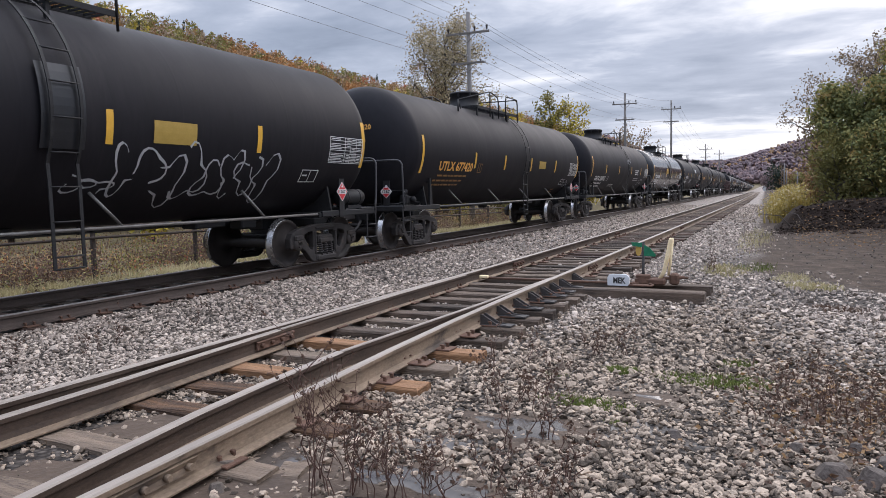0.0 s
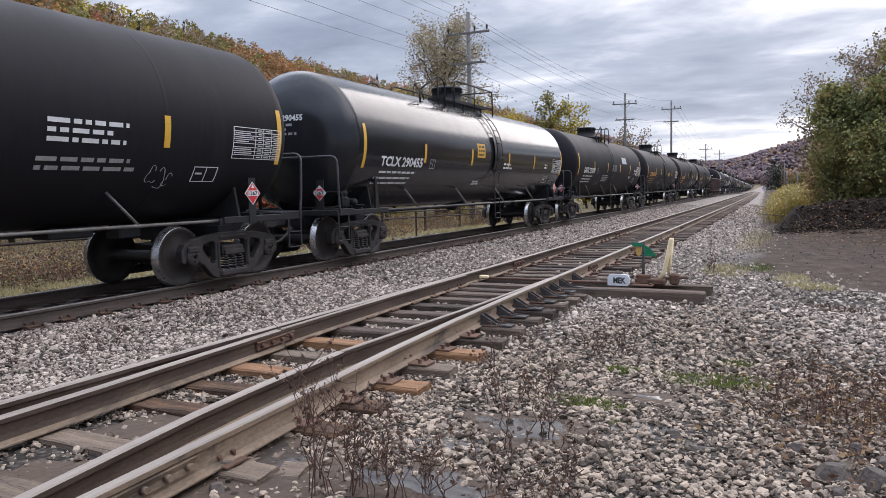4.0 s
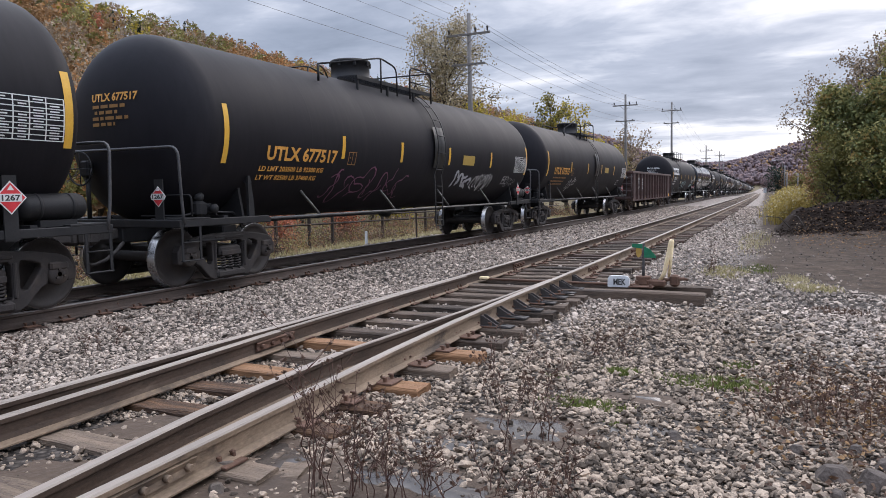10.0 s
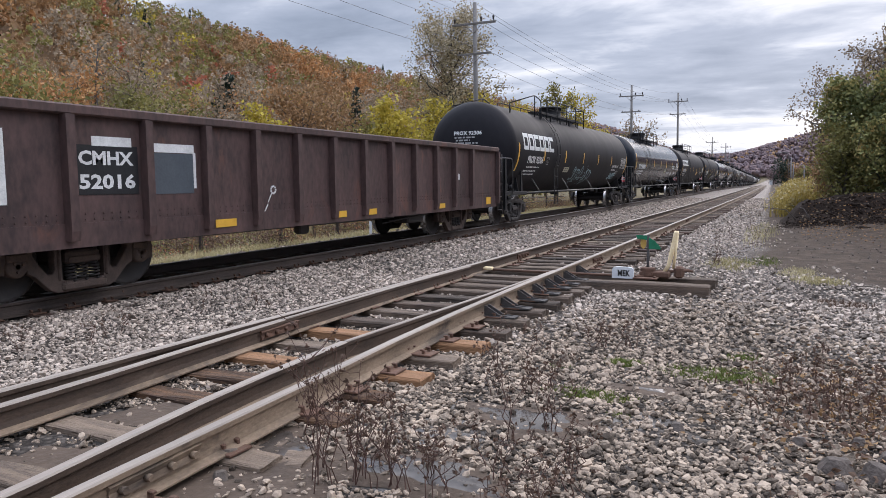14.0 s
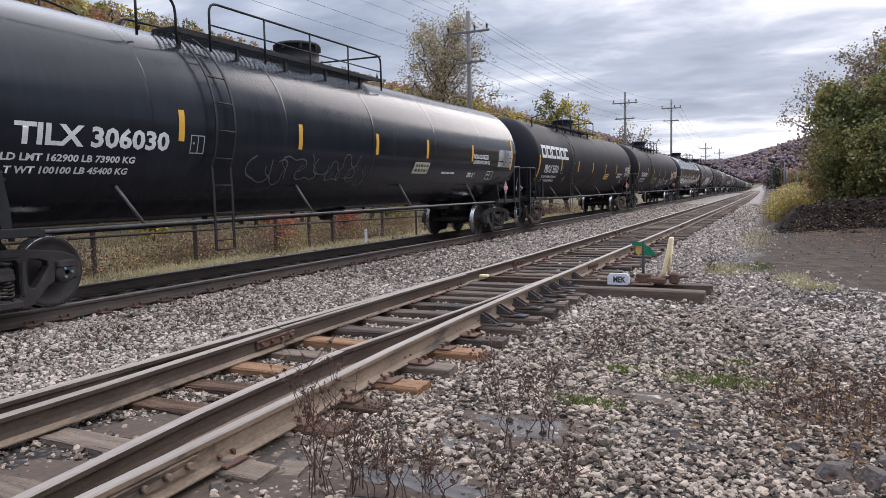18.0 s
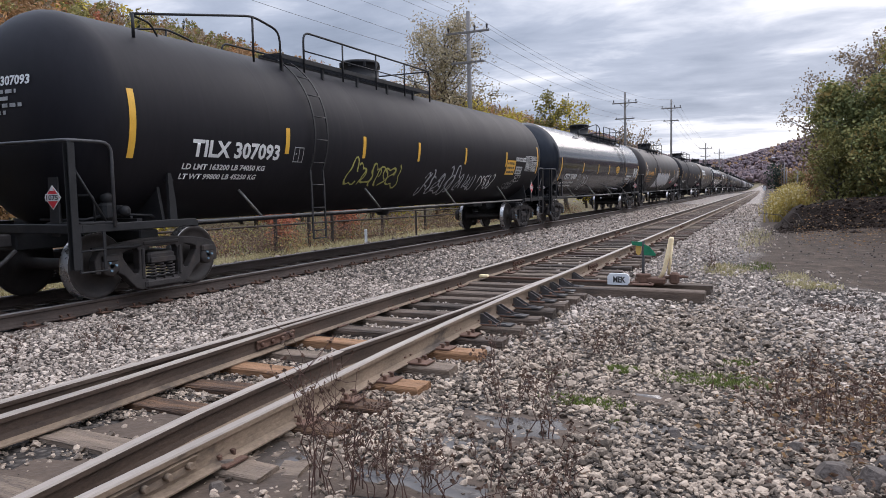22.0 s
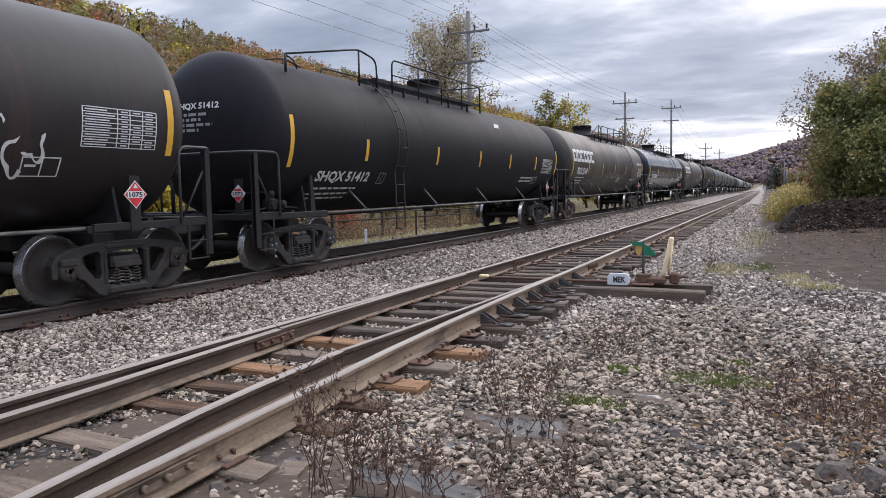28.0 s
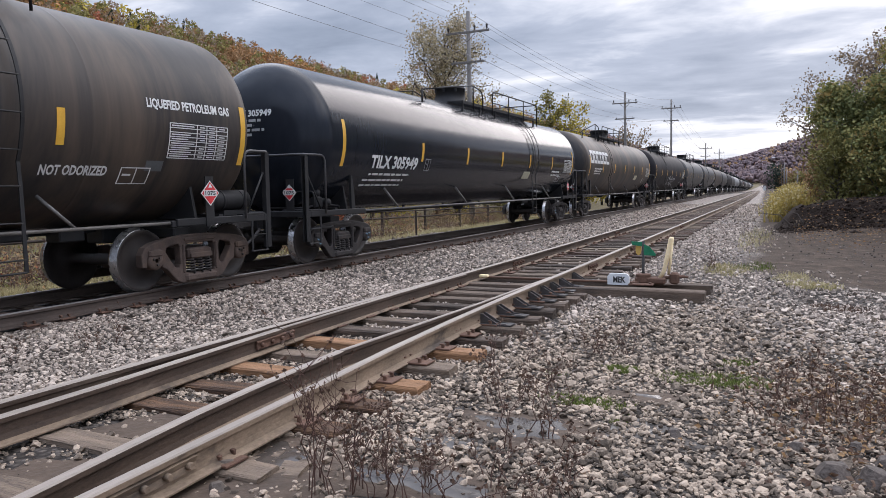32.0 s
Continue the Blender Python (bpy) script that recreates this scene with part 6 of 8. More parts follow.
def make_switch():
    rng = random.Random(8)
    for y, x1 in ((10.78, -0.96), (11.55, -0.93)):
        ob = thing("head_tie", "long creosoted timber head tie carrying the switch stand", "railway tie", "head ties", at=((x1 - 4.95) / 2, y, -0.16), data=tie_mesh("head_tie", x1 + 4.95, TIE_DARK, rng, 0.25, 0.2))
        ob.rotation_euler = (0, 0, 0.005)
    stand = thing("switch_stand", "rusty low switch stand with green and yellow targets", "switch stand", at=(-1.91, 11.3, -0.155))
    g = Geo()
    g.box((0, 0, 0.012), (0.36, 0.56, 0.024), bevel=0.006)
    g.lathe([(0.02, 0.13), (0.05, 0.125), (0.13, 0.115), (0.15, 0.12), (0.16, 0.07)], 16, "z")
    g.box((0, 0, 0.07), (0.23, 0.2, 0.1), bevel=0.03)
    for sx in (-0.14, 0.14):
        for sy in (-0.22, 0.22):
            g.lathe([(0.02, 0.022), (0.05, 0.022)], 6, "z", (sx, sy, 0))
    g.tube([(0.1, 0, 0.08), (0.28, 0.0, 0.07)], 0.03, 8)
    part("housing", g, RUST, stand)
    g = Geo()
    g.tube([(0, 0, 0.14), (0, 0, 0.2), (0, 0, 0.66)], [0.03, 0.022, 0.02], 8)
    part("mast", g, DARK_IRON, stand)
    g = Geo()
    g.prism([(0.012, 0.445), (0.185, 0.44), (0.19, 0.47), (0.1, 0.575), (0.012, 0.62)], 0.006, (0, -0.03, 0), plane="xz")
    g.prism([(-0.17, 0.6), (-0.015, 0.58), (-0.015, 0.65), (-0.18, 0.655)], 0.006, (0, -0.02, 0), plane="xz")
    part("green_target", g, TARGET_GREEN, stand, "green metal target vane")
    g = Geo()
    n = 16
    g.prism([(0.045 * math.cos(TAU * i / n) - 0.075, 0.535 + 0.095 * math.sin(TAU * i / n)) for i in range(n)], 0.006, (0, 0.01, 0), plane="xz")
    part("yellow_target", g, TARGET_YELLOW, stand, "faded yellow round target vane")
    lever = thing("switch_lever", "yellow painted throw lever leaning on the head ties", "lever", at=(-1.60, 11.3, -0.15))
    g = Geo()
    g.tube([(-0.08, 0, 0.06), (0.0, 0, 0.2), (0.1, 0.02, 0.68), (0.105, 0.02, 0.72)], [0.03, 0.03, 0.042, 0.03], 8)
    g.tube([(0.06, 0.05, 0.14), (0.085, 0.03, 0.3), (0.11, 0.02, 0.66)], [0.02, 0.02, 0.026], 8)
    part("handle", g, LEVER_YELLOW, lever)
    g = Geo()
    g.box((-0.1, 0, 0.05), (0.26, 0.2, 0.1), bevel=0.02)
    g.box((0.15, 0.05, 0.09), (0.14, 0.16, 0.18), bevel=0.03)
    g.tube([(-0.25, 0.0, 0.08), (0.3, 0.05, 0.12)], 0.025, 8)
    g.tube([(0.1, 0.1, 0.14), (0.34, 0.12, 0.1)], 0.02, 6)
    part("foot_latch", g, RUST, lever)
    sign = thing("switch_sign", "small white painted slab sign lettered MEK", "sign", at=(-2.25, 11.1, -0.16))
    g = Geo()
    q = [(-0.165, 0), (0.165, 0), (0.165, 0.13), (0.14, 0.165), (0.1, 0.175), (-0.1, 0.175), (-0.14, 0.165), (-0.165, 0.13)]
    g.prism(q, 0.05, (0, 0, 0), plane="xz")
    part("slab", g, SIGN_WHITE, sign)
    me = lettering(sign, "MEK", 0, 0, 0, 0, BLACK_INK, place=lambda u, w: Vector((-0.075 + 0.19 * u, -0.029, 0.035 + 0.095 * w)))
    # connecting rod between the points and the stand
    rod = thing("throw_rod", "rusty throw rod between the switch points and stand", "rod", at=(0, 11.16, -0.13))
    g = Geo()
    g.tube([(-4.55, 0, 0), (-1.95, 0, 0)], 0.02, 8)
    part("bar", g, RUST, rod)
    for x in (-4.5, -3.3):
        g = Geo()
        g.box((x, -0.02, 0.02), (0.16, 0.1, 0.05), bevel=0.012)
        part("clip", g, LEVER_YELLOW if x < -4 else RUST, rod)
    # rail braces outside the near stock rail
    g = Geo()
    g.prism([(0.03, 0.0), (0.34, 0.0), (0.34, 0.02), (0.22, 0.03), (0.06, 0.125), (0.03, 0.125)], 0.014, (0, -0.05, 0), plane="xz")
    g.prism([(0.03, 0.0), (0.34, 0.0), (0.34, 0.02), (0.22, 0.03), (0.06, 0.125), (0.03, 0.125)], 0.014, (0, 0.05, 0), plane="xz")
    g.box((0.2, 0, 0.008), (0.4, 0.16, 0.016))
    brace = g.mesh("rail_brace", DARK_IRON)
    for y in (7.5, 8.1, 8.7, 9.3, 9.85, 10.3, 10.8, 11.55):
        x = -3.09 if y < 8 else SIDE_R
        part("rail_brace", brace, None, SIDING, at=(x, y, -0.178))
    # joint bars with their bolts
    def joint(x, y, side, lean=0.0):
        g = Geo()
        g.prism([(0.012, -0.14), (0.035, -0.13), (0.026, -0.095), (0.04, -0.06), (0.016, -0.048)], 0.62, (0, 0, 0), plane="xz")
        for k in range(4):
            g.lathe([(0.03, 0.022), (0.065, 0.02)], 6, "x", (0, -0.24 + 0.16 * k, -0.095))
        ob = part("joint_bar", g, RAIL_DUST if y < 4 else RUST, SIDING, at=(x, y, 0))
        ob.rotation_euler = (0, 0, lean if side > 0 else math.pi + lean)
    joint(-2.875, 2.55, 1, 0.055)
    joint(-4.52, 5.62, 1, 0.05)
    joint(SIDE_L, 13.2, 1)
    joint(SIDE_L, 22.5, 1)
    joint(SIDE_R, 13.0, 1)
    joint(SIDE_R, 17.0, 1)
    joint(SIDE_R, 26.0, 1)


make_switch()


# ---- loose things by the track ----
def boulder(name, label, x, y, sx, sy, sz, seed, mat=ROCK, category="rock", tilt=0.0):
    rng = random.Random(seed)
    bm = bmesh.new()
    bmesh.ops.create_icosphere(bm, subdivisions=3, radius=1)
    off = Vector((seed * 3.1, seed * 1.7, 0))
    for v in bm.verts:
        d = 1 + 0.35 * noise.noise(v.co * 1.3 + off) + 0.12 * noise.noise(v.co * 3.5 + off)
        # broken, flat faces
        q = v.co * d
        for n in ((0.25, 0.1, 1), (0.9, -0.4, 0.2), (-0.7, -0.6, 0.3), (0.1, -1, 0.45), (-0.8, 0.5, 0.4), (0.4, 0.9, 0.3)):
            n = Vector(n).normalized()
            h = q.dot(n)
            if h > 0.6:
                q = q - n * (h - 0.6) * 0.97
        v.co = Vector((q.x * sx, q.y * sy, q.z * sz))
    me = bpy.data.meshes.new(name)
    bm.to_mesh(me)
    bm.free()
    me.materials.append(mat)
    ob = thing(name, label, category, "rocks by the track", at=(x, y, float(ground_z(x, y)) + sz * 0.4), data=me)
    ob.rotation_euler = (tilt, 0, rng.uniform(0, 6))
    return ob


def make_rocks():
    for x, y, sx, sy, sz, sd in ((0.30, 4.5, 0.15, 0.1, 0.07, 1), (0.5, 4.42, 0.12, 0.1, 0.09, 2), (0.12, 4.85, 0.07, 0.06, 0.05, 3), (0.45, 4.95, 0.08, 0.06, 0.05, 4), (0.62, 4.75, 0.16, 0.09, 0.06, 5), (0.3, 4.2, 0.06, 0.05, 0.045, 6),
                                 (0.75, 4.55, 0.1, 0.07, 0.05, 11)):
        boulder("rock", "dark broken rock lying on the gravel", x, y, sx, sy, sz, sd)
    boulder("flat_stone", "flat dark stone lying on the gravel", -0.61, 4.83, 0.09, 0.06, 0.045, 7)
    boulder("mud_clod", "grey lump of dried mud beside the rail", -2.86, 3.08, 0.1, 0.09, 0.075, 8, GROUND_CLOD, "clod")
    boulder("mud_clod", "grey lump of dried mud beside the rail", -2.72, 2.86, 0.07, 0.06, 0.05, 9, GROUND_CLOD, "clod")
    for x, y, l, w, turn, sd in ((-2.64, 3.23, 0.42, 0.24, 0.12, 1), (-2.82, 3.36, 0.22, 0.12, 0.3, 2)):
        rng = random.Random(sd)
        ob = thing("broken_board", "grey broken end of an old tie in the mud", "board", at=(x, y, -0.22), data=tie_mesh("broken_board", l, TIE_OLD, rng, w, 0.06))
        ob.rotation_euler = (0.05, -0.04, turn)


GROUND_CLOD = stuff("dried_mud", (0.07, 0.055, 0.044), (0.16, 0.128, 0.105), 0.9, 0, 8, 50, 0.6, 30, dist=0.02)
make_rocks()
WET = stuff("wet_silt", (0.05, 0.041, 0.035), (0.085, 0.071, 0.062), 0.14, 0, 3, 20, 0.02, 8, rough_var=0.06)
SILT = stuff("grey_silt", (0.058, 0.041, 0.03), (0.125, 0.09, 0.067), 0.85, 0, 3, 25, 0.8, 16, dist=0.02, stain=(0.07, 0.052, 0.041), stain_scale=2.5, spec=0.25)


def make_mud():
    def patch(name, label, cx, cy, rx, ry, lift, mat):
        n = 48
        v, f = [(cx, cy, float(ground_z(cx, cy)) + lift)], []
        for ring in (0.5, 1.0):
            for i in range(n):
                a = TAU * i / n
                e = 1 + 0.22 * math.sin(3 * a + cx * 9) + 0.15 * math.sin(7 * a + cy * 7)
                x, y = cx + rx * e * ring * math.cos(a), cy + ry * e * ring * math.sin(a)
                v.append((x, y, float(ground_z(x, y)) + (lift if ring < 1 else lift - 0.008)))
        for i in range(n):
            j = (i + 1) % n
            f.append((0, 1 + i, 1 + j))
            f.append((1 + i, 1 + n + i, 1 + n + j, 1 + j))
        me = bpy.data.meshes.new(name)
        me.from_pydata(v, [], f)
        me.materials.append(mat)
        for q in me.polygons:
            q.use_smooth = True
        tagged(new(name, me), label, "mud", kind="structure")
    for cx, cy, rx, ry in MUD_SPOTS:
        patch("mud_patch", "smooth grey silt washed over the gravel", cx, cy, rx * 1.1, ry * 1.1, 0.012, SILT)
    for cx, cy, rx, ry in PUDDLES:
        patch("puddle", "shallow shining wet puddle in the silt", cx, cy, rx, ry, 0.018, WET)


make_mud()


# ---- beyond the main track: fence, posts, poles, wires ----
FENCE = stuff("rusty_pipe_fence", (0.028, 0.02, 0.016), (0.06, 0.044, 0.036), 0.85, 0.1, 6, 40, 0.2)
POLE = stuff("weathered_pole", (0.12, 0.11, 0.105), (0.24, 0.225, 0.21), 0.9, 0, 4, 40, 0.4, 30, stretch=(4, 4, 0.3))
WIRE = stuff("dull_wire", (0.13, 0.13, 0.135), (0.2, 0.2, 0.205), 0.6, 0.3, 3, 10, 0)


def make_fence():
    fence = thing("pipe_fence", "dark rusty pipe fence with three rails in the weeds", "fence")
    x = -15.0
    for z in (0.64, 0.36):
        g = Geo()
        g.tube([(x, 2.0, z), (x + 0.02, 12, z - 0.01), (x - 0.03, 24, z - 0.16), (x, 40, z - 0.4), (x, 52, z - 0.5)], 0.035, 6)
        part("rail", g, FENCE, fence)
    k = 0
    for y in (4.8, 8.5, 12.05, 15.4, 19.0, 20.85, 22.3, 26.0, 30.0, 34.0, 38.0, 43.0, 48.0):
        for d in (0,):
            g = Geo()
            drop = 0.012 * max(0, y - 12)
            g.box((x - 0.05, y + d, -0.05 - drop), (0.1, 0.09, 1.5), bevel=0.01)
            part("post", g, FENCE, fence)
        k += 1
    m = thing("marker_post", "thin white marker post in the dry grass", "post", at=(-12.2, 20.0, -0.75))
    g = Geo()
    g.box((0, 0, 0.42), (0.09, 0.05, 0.84), bevel=0.01)
    part("stake", g, SIGN_WHITE, m)
    m = thing("steel_stake", "thin dark steel stake in the dry grass", "post", at=(-12.84, 24.8, -0.75))
    g = Geo()
    g.box((0, 0, 0.65), (0.06, 0.05, 1.3), bevel=0.008)
    part("stake", g, FENCE, m)


make_fence()
POLES = [(-16.6, -6.0, 11.6), (-16.51, 38.9, 11.5), (-15.73, 80.8, 11.57), (-13.95, 104.0, 13.05), (-15.37, 170.0, 10.44), (-15.86, 215.0, 11.1), (-19.0, 275.0, 9.5)]


def arm_ends(i):
    """Where the wires meet a pole: upper arm, lower arm, tip."""
    x, y, top = POLES[i]
    return [Vector((x + d, y, top - 1.05)) for d in (-1.2, 0.45, 1.2)] + [Vector((x + d, y, top - 2.75)) for d in (-0.9, 0.8)] + [Vector((x, y, top))]


def make_poles():
    for x, y, top in POLES:
        base = float(ground_z(x, y)) - 0.1
        pole = thing("utility_pole", "weathered wooden utility pole with two crossarms", "utility pole", "utility poles", at=(x, y, 0))
        g = Geo()
        g.tube([(0.1, 0, base), (0.05, 0, top * 0.5), (0, 0, top)], [0.17, 0.14, 0.11], 10)
        part("pole", g, POLE, pole)
        for z, w in ((top - 1.2, 1.35), (top - 2.9, 1.05)):
            g = Geo()
            g.box((0, -0.13, z), (2 * w, 0.1, 0.12), bevel=0.01)
            part("crossarm", g, POLE, pole)
            g = Geo()
            for s in (-1, 1):
                g.tube([(0.6 * s, -0.18, z), (0, -0.16, z - 0.55)], 0.02, 5)
            part("brace", g, POLE, pole)
        for d in (-1.2, 0.45, 1.2):
            g = Geo()
            g.lathe([(0, 0.02), (0.06, 0.02), (0.08, 0.055), (0.2, 0.055), (0.24, 0.075), (0.3, 0.05), (0.32, 0.02)], 8, "z", (d, -0.13, top - 1.15))
            part("insulator", g, DARK_IRON, pole)
        for d in (-0.9, 0.8):
            g = Geo()
            g.lathe([(0, 0.02), (0.1, 0.05), (0.14, 0.02)], 8, "z", (d, -0.13, top - 2.85))
            part("insulator", g, DARK_IRON, pole)
    for i in range(len(POLES) - 1):
        for a, b in zip(arm_ends(i), arm_ends(i + 1)):
            g = Geo()
            n = 14
            sag = 0.012 * (b - a).length
            g.tube([a.lerp(b, k / n) - Vector((0, 0, sag * 4 * (k / n) * (1 - k / n))) for k in range(n + 1)], 0.0085 if i < 1 else 0.011, 4)
            ob = new("power_line", g.mesh("power_line", WIRE))
            tagged(ob, "thin sagging wire strung between the utility poles", "power line", "power lines")
    # things at the far end of the line, right of the tracks
    for x, y, h, kind in ((0.6, 205, 7.6, "pole"), (1.2, 212, 6.0, "pole"), (3.4, 190, 5.2, "pole"), (-1.6, 200, 8.4, "lamp")):
        z = float(ground_z(x, y))
        if kind == "pole":
            ob = thing("wooden_post", "bare wooden pole beside the far tracks", "pole", at=(x, y, z))
            g = Geo()
            g.tube([(0, 0, -0.1), (0, 0, h)], [0.2, 0.14], 8)
            part("pole", g, POLE, ob)
        else:
            ob = thing("street_lamp", "grey street lamp on a curved arm", "street lamp", at=(x, y, z))
            g = Geo()
            g.tube(bow([(1.6, 0, -0.1), (1.6, 0, h), (0, 0, h + 0.25)], 0.6), 0.07, 6)
            part("pole", g, POLE, ob)
            g = Geo()
            g.box((-0.3, 0, h + 0.24), (0.8, 0.35, 0.16), bevel=0.05)
            part("lamp_head", g, SIGN_WHITE, ob)
    hut = thing("relay_cabinet", "small white relay cabinet by the far track", "cabinet", at=(-6.3, 330, float(ground_z(-6.3, 330))))
    g = Geo()
    g.box((0, 0, 1.0), (1.2, 1.0, 2.0), bevel=0.04)
    part("case", g, SIGN_WHITE, hut)


make_poles()


# ---- trees, bushes, weeds and grass ----
BARK = stuff("grey_brown_bark", (0.045, 0.036, 0.03), (0.11, 0.092, 0.08), 0.95, 0, 6, 40, 0.6, 20, stretch=(4, 4, 0.7), dist=0.03)
LEAF = {
    "green": leafy("dark_green_leaves", [(0.25, (0.1, 0.12, 0.05)), (0.45, (0.22, 0.235, 0.09)), (0.6, (0.4, 0.34, 0.125)), (0.75, (0.5, 0.28, 0.11))]),
    "olive": leafy("olive_leaves", [(0.25, (0.12, 0.115, 0.04)), (0.6, (0.25, 0.225, 0.075)), (0.8, (0.36, 0.28, 0.09))]),
    "yellow": leafy("yellow_autumn_leaves", [(0.25, (0.24, 0.2, 0.03)), (0.5, (0.46, 0.37, 0.055)), (0.8, (0.6, 0.46, 0.1))]),
    "orange": leafy("orange_autumn_leaves", [(0.3, (0.3, 0.14, 0.055)), (0.55, (0.46, 0.235, 0.095)), (0.75, (0.56, 0.33, 0.15))]),
    "brown": leafy("brown_autumn_leaves", [(0.3, (0.19, 0.11, 0.055)), (0.55, (0.32, 0.19, 0.09)), (0.75, (0.42, 0.26, 0.135))]),
    "tan": leafy("tan_thin_leaves", [(0.25, (0.16, 0.115, 0.075)), (0.55, (0.34, 0.265, 0.185)), (0.8, (0.44, 0.35, 0.25))]),
    "silver": leafy("silvery_poplar_leaves", [(0.25, (0.2, 0.16, 0.085)), (0.45, (0.34, 0.28, 0.16)), (0.65, (0.46, 0.39, 0.26)), (0.8, (0.54, 0.48, 0.38))]),
    "conifer": leafy("conifer_needles", [(0.25, (0.016, 0.028, 0.02)), (0.6, (0.04, 0.058, 0.04)), (0.8, (0.06, 0.08, 0.055))]),
    "red": leafy("red_autumn_leaves", [(0.25, (0.3, 0.1, 0.06)), (0.6, (0.46, 0.16, 0.09)), (0.8, (0.5, 0.25, 0.14))]),
    # mauve of leafless trees, greyed further: distance haze is in this colour
    "mauve": leafy("haze_mauve_twigs", [(0.3, (0.15, 0.115, 0.13)), (0.55, (0.2, 0.143, 0.15)), (0.75, (0.27, 0.175, 0.155))]),
    "goldenrod": leafy("goldenrod_weeds", [(0.25, (0.22, 0.165, 0.06)), (0.5, (0.46, 0.35, 0.09)), (0.8, (0.56, 0.44, 0.2))]),
    "straw": leafy("straw_grass", [(0.2, (0.2, 0.175, 0.07)), (0.5, (0.46, 0.39, 0.21)), (0.8, (0.62, 0.54, 0.35))]),
    "lawn": leafy("low_green_weeds", [(0.25, (0.075, 0.1, 0.022)), (0.55, (0.15, 0.18, 0.045)), (0.8, (0.24, 0.23, 0.09))]),
    "dead": leafy("dead_brown_weeds", [(0.25, (0.06, 0.037, 0.028)), (0.55, (0.14, 0.085, 0.06)), (0.8, (0.22, 0.145, 0.1))]),
}


def leaf_mesh(name, c, size, mat, rng, flat=0.0):
    """Kite-shaped leaves at the places c, each turned its own way."""
    n = len(c)
    d = rng.normal(size=(n, 3))
    d[:, 2] = d[:, 2] * (1 - flat) - 0.2
    d /= np.linalg.norm(d, axis=1, keepdims=True)
    e = rng.normal(size=(n, 3))
    e -= d * np.sum(d * e, 1, keepdims=True)
    e /= np.linalg.norm(e, axis=1, keepdims=True)
    f = np.cross(d, e)
    s = size[:, None]
    v = np.stack([c - d * s, c + e * s * 0.62 + d * s * 0.1 + f * s * 0.12, c + d * s, c - e * s * 0.62 + d * s * 0.1 + f * s * 0.12], 1)
    return fast_mesh(name, v.reshape(-1, 3), np.arange(4 * n).reshape(-1, 4), mat)


def tree(label, x, y, h, r, mat, n, leaf, seed, bare=0.25, lean=0.0, z=None, name="tree", conical=False, spread=0.16, category="tree", group="trees by the line", limbs=16):
    rng = np.random.default_rng(seed)
    z = float(ground_z(x, y)) - 0.05 if z is None else z
    ob = thing(name, label, category, group, at=(x, y, z))
    g = Geo()
    trunk = [Vector((lean * h * (k / 6) ** 2 + rng.normal() * 0.012 * h * (k > 0), rng.normal() * 0.012 * h * (k > 0), h * 0.94 * k / 6)) for k in range(7)]
    r0 = 0.02 * h + 0.03
    g.tube(trunk, [r0 * (1 - 0.88 * k / 6) for k in range(7)], 7)
    tips = []
    for i in range(limbs):
        f = bare + (0.97 - bare) * (i + rng.uniform(0, 0.8)) / limbs
        a = i * 2.4 + rng.uniform(-0.4, 0.4)
        k = min(int(f * 6), 5)
        b = trunk[k].lerp(trunk[k + 1], f * 6 - k)
        prof = (1 - f) ** 0.8 * 1.15 + 0.05 if conical else math.sqrt(max(0.05, 1 - ((f - (bare + 1) / 2) / (0.62 * (1 - bare) + 0.05)) ** 2))
        ln = r * prof * rng.uniform(0.72, 1.12)
        rise = rng.uniform(-0.25, 0.1) if conical else rng.uniform(0.35, 0.95)
        d = Vector((math.cos(a), math.sin(a), rise)).normalized()
        pts = [b]
        for q in range(1, 5):
            d = (d + Vector((rng.normal() * 0.16, rng.normal() * 0.16, 0.1 + rng.normal() * 0.1))).normalized()
            pts.append(pts[-1] + d * ln / 4)
        rr = r0 * (1 - 0.85 * f) * 0.5 + 0.008
        g.tube(pts, [rr * (1 - 0.2 * q) for q in range(5)], 5, caps=False)
        for q in range(1, 5):
            tips += [pts[q]] * (1 + q)
            for _ in range(2):
                e = Vector((rng.normal(), rng.normal(), rng.normal() * 0.6 + 0.25)).normalized() * ln * rng.uniform(0.2, 0.42)
                t = pts[q] + e
                g.tube([pts[q], pts[q] + e * 0.5 + Vector((0, 0, 0.02 * ln)), t], [rr * 0.4, rr * 0.28, rr * 0.12], 4, caps=False)
                tips += [t, t, pts[q].lerp(t, 0.6)]
    part("trunk", g, BARK, ob)
    t = np.array([tuple(q) for q in tips])
    c = t[rng.integers(0, len(t), n)] + rng.normal(0, spread * r, (n, 3)) * np.array([1, 1, 0.8])
    c = c[c[:, 2] > 0.05 * h]
    part("crown", leaf_mesh("crown", c, leaf * rng.uniform(0.6, 1.3, len(c)), LEAF[mat], rng), None, ob)
    return ob


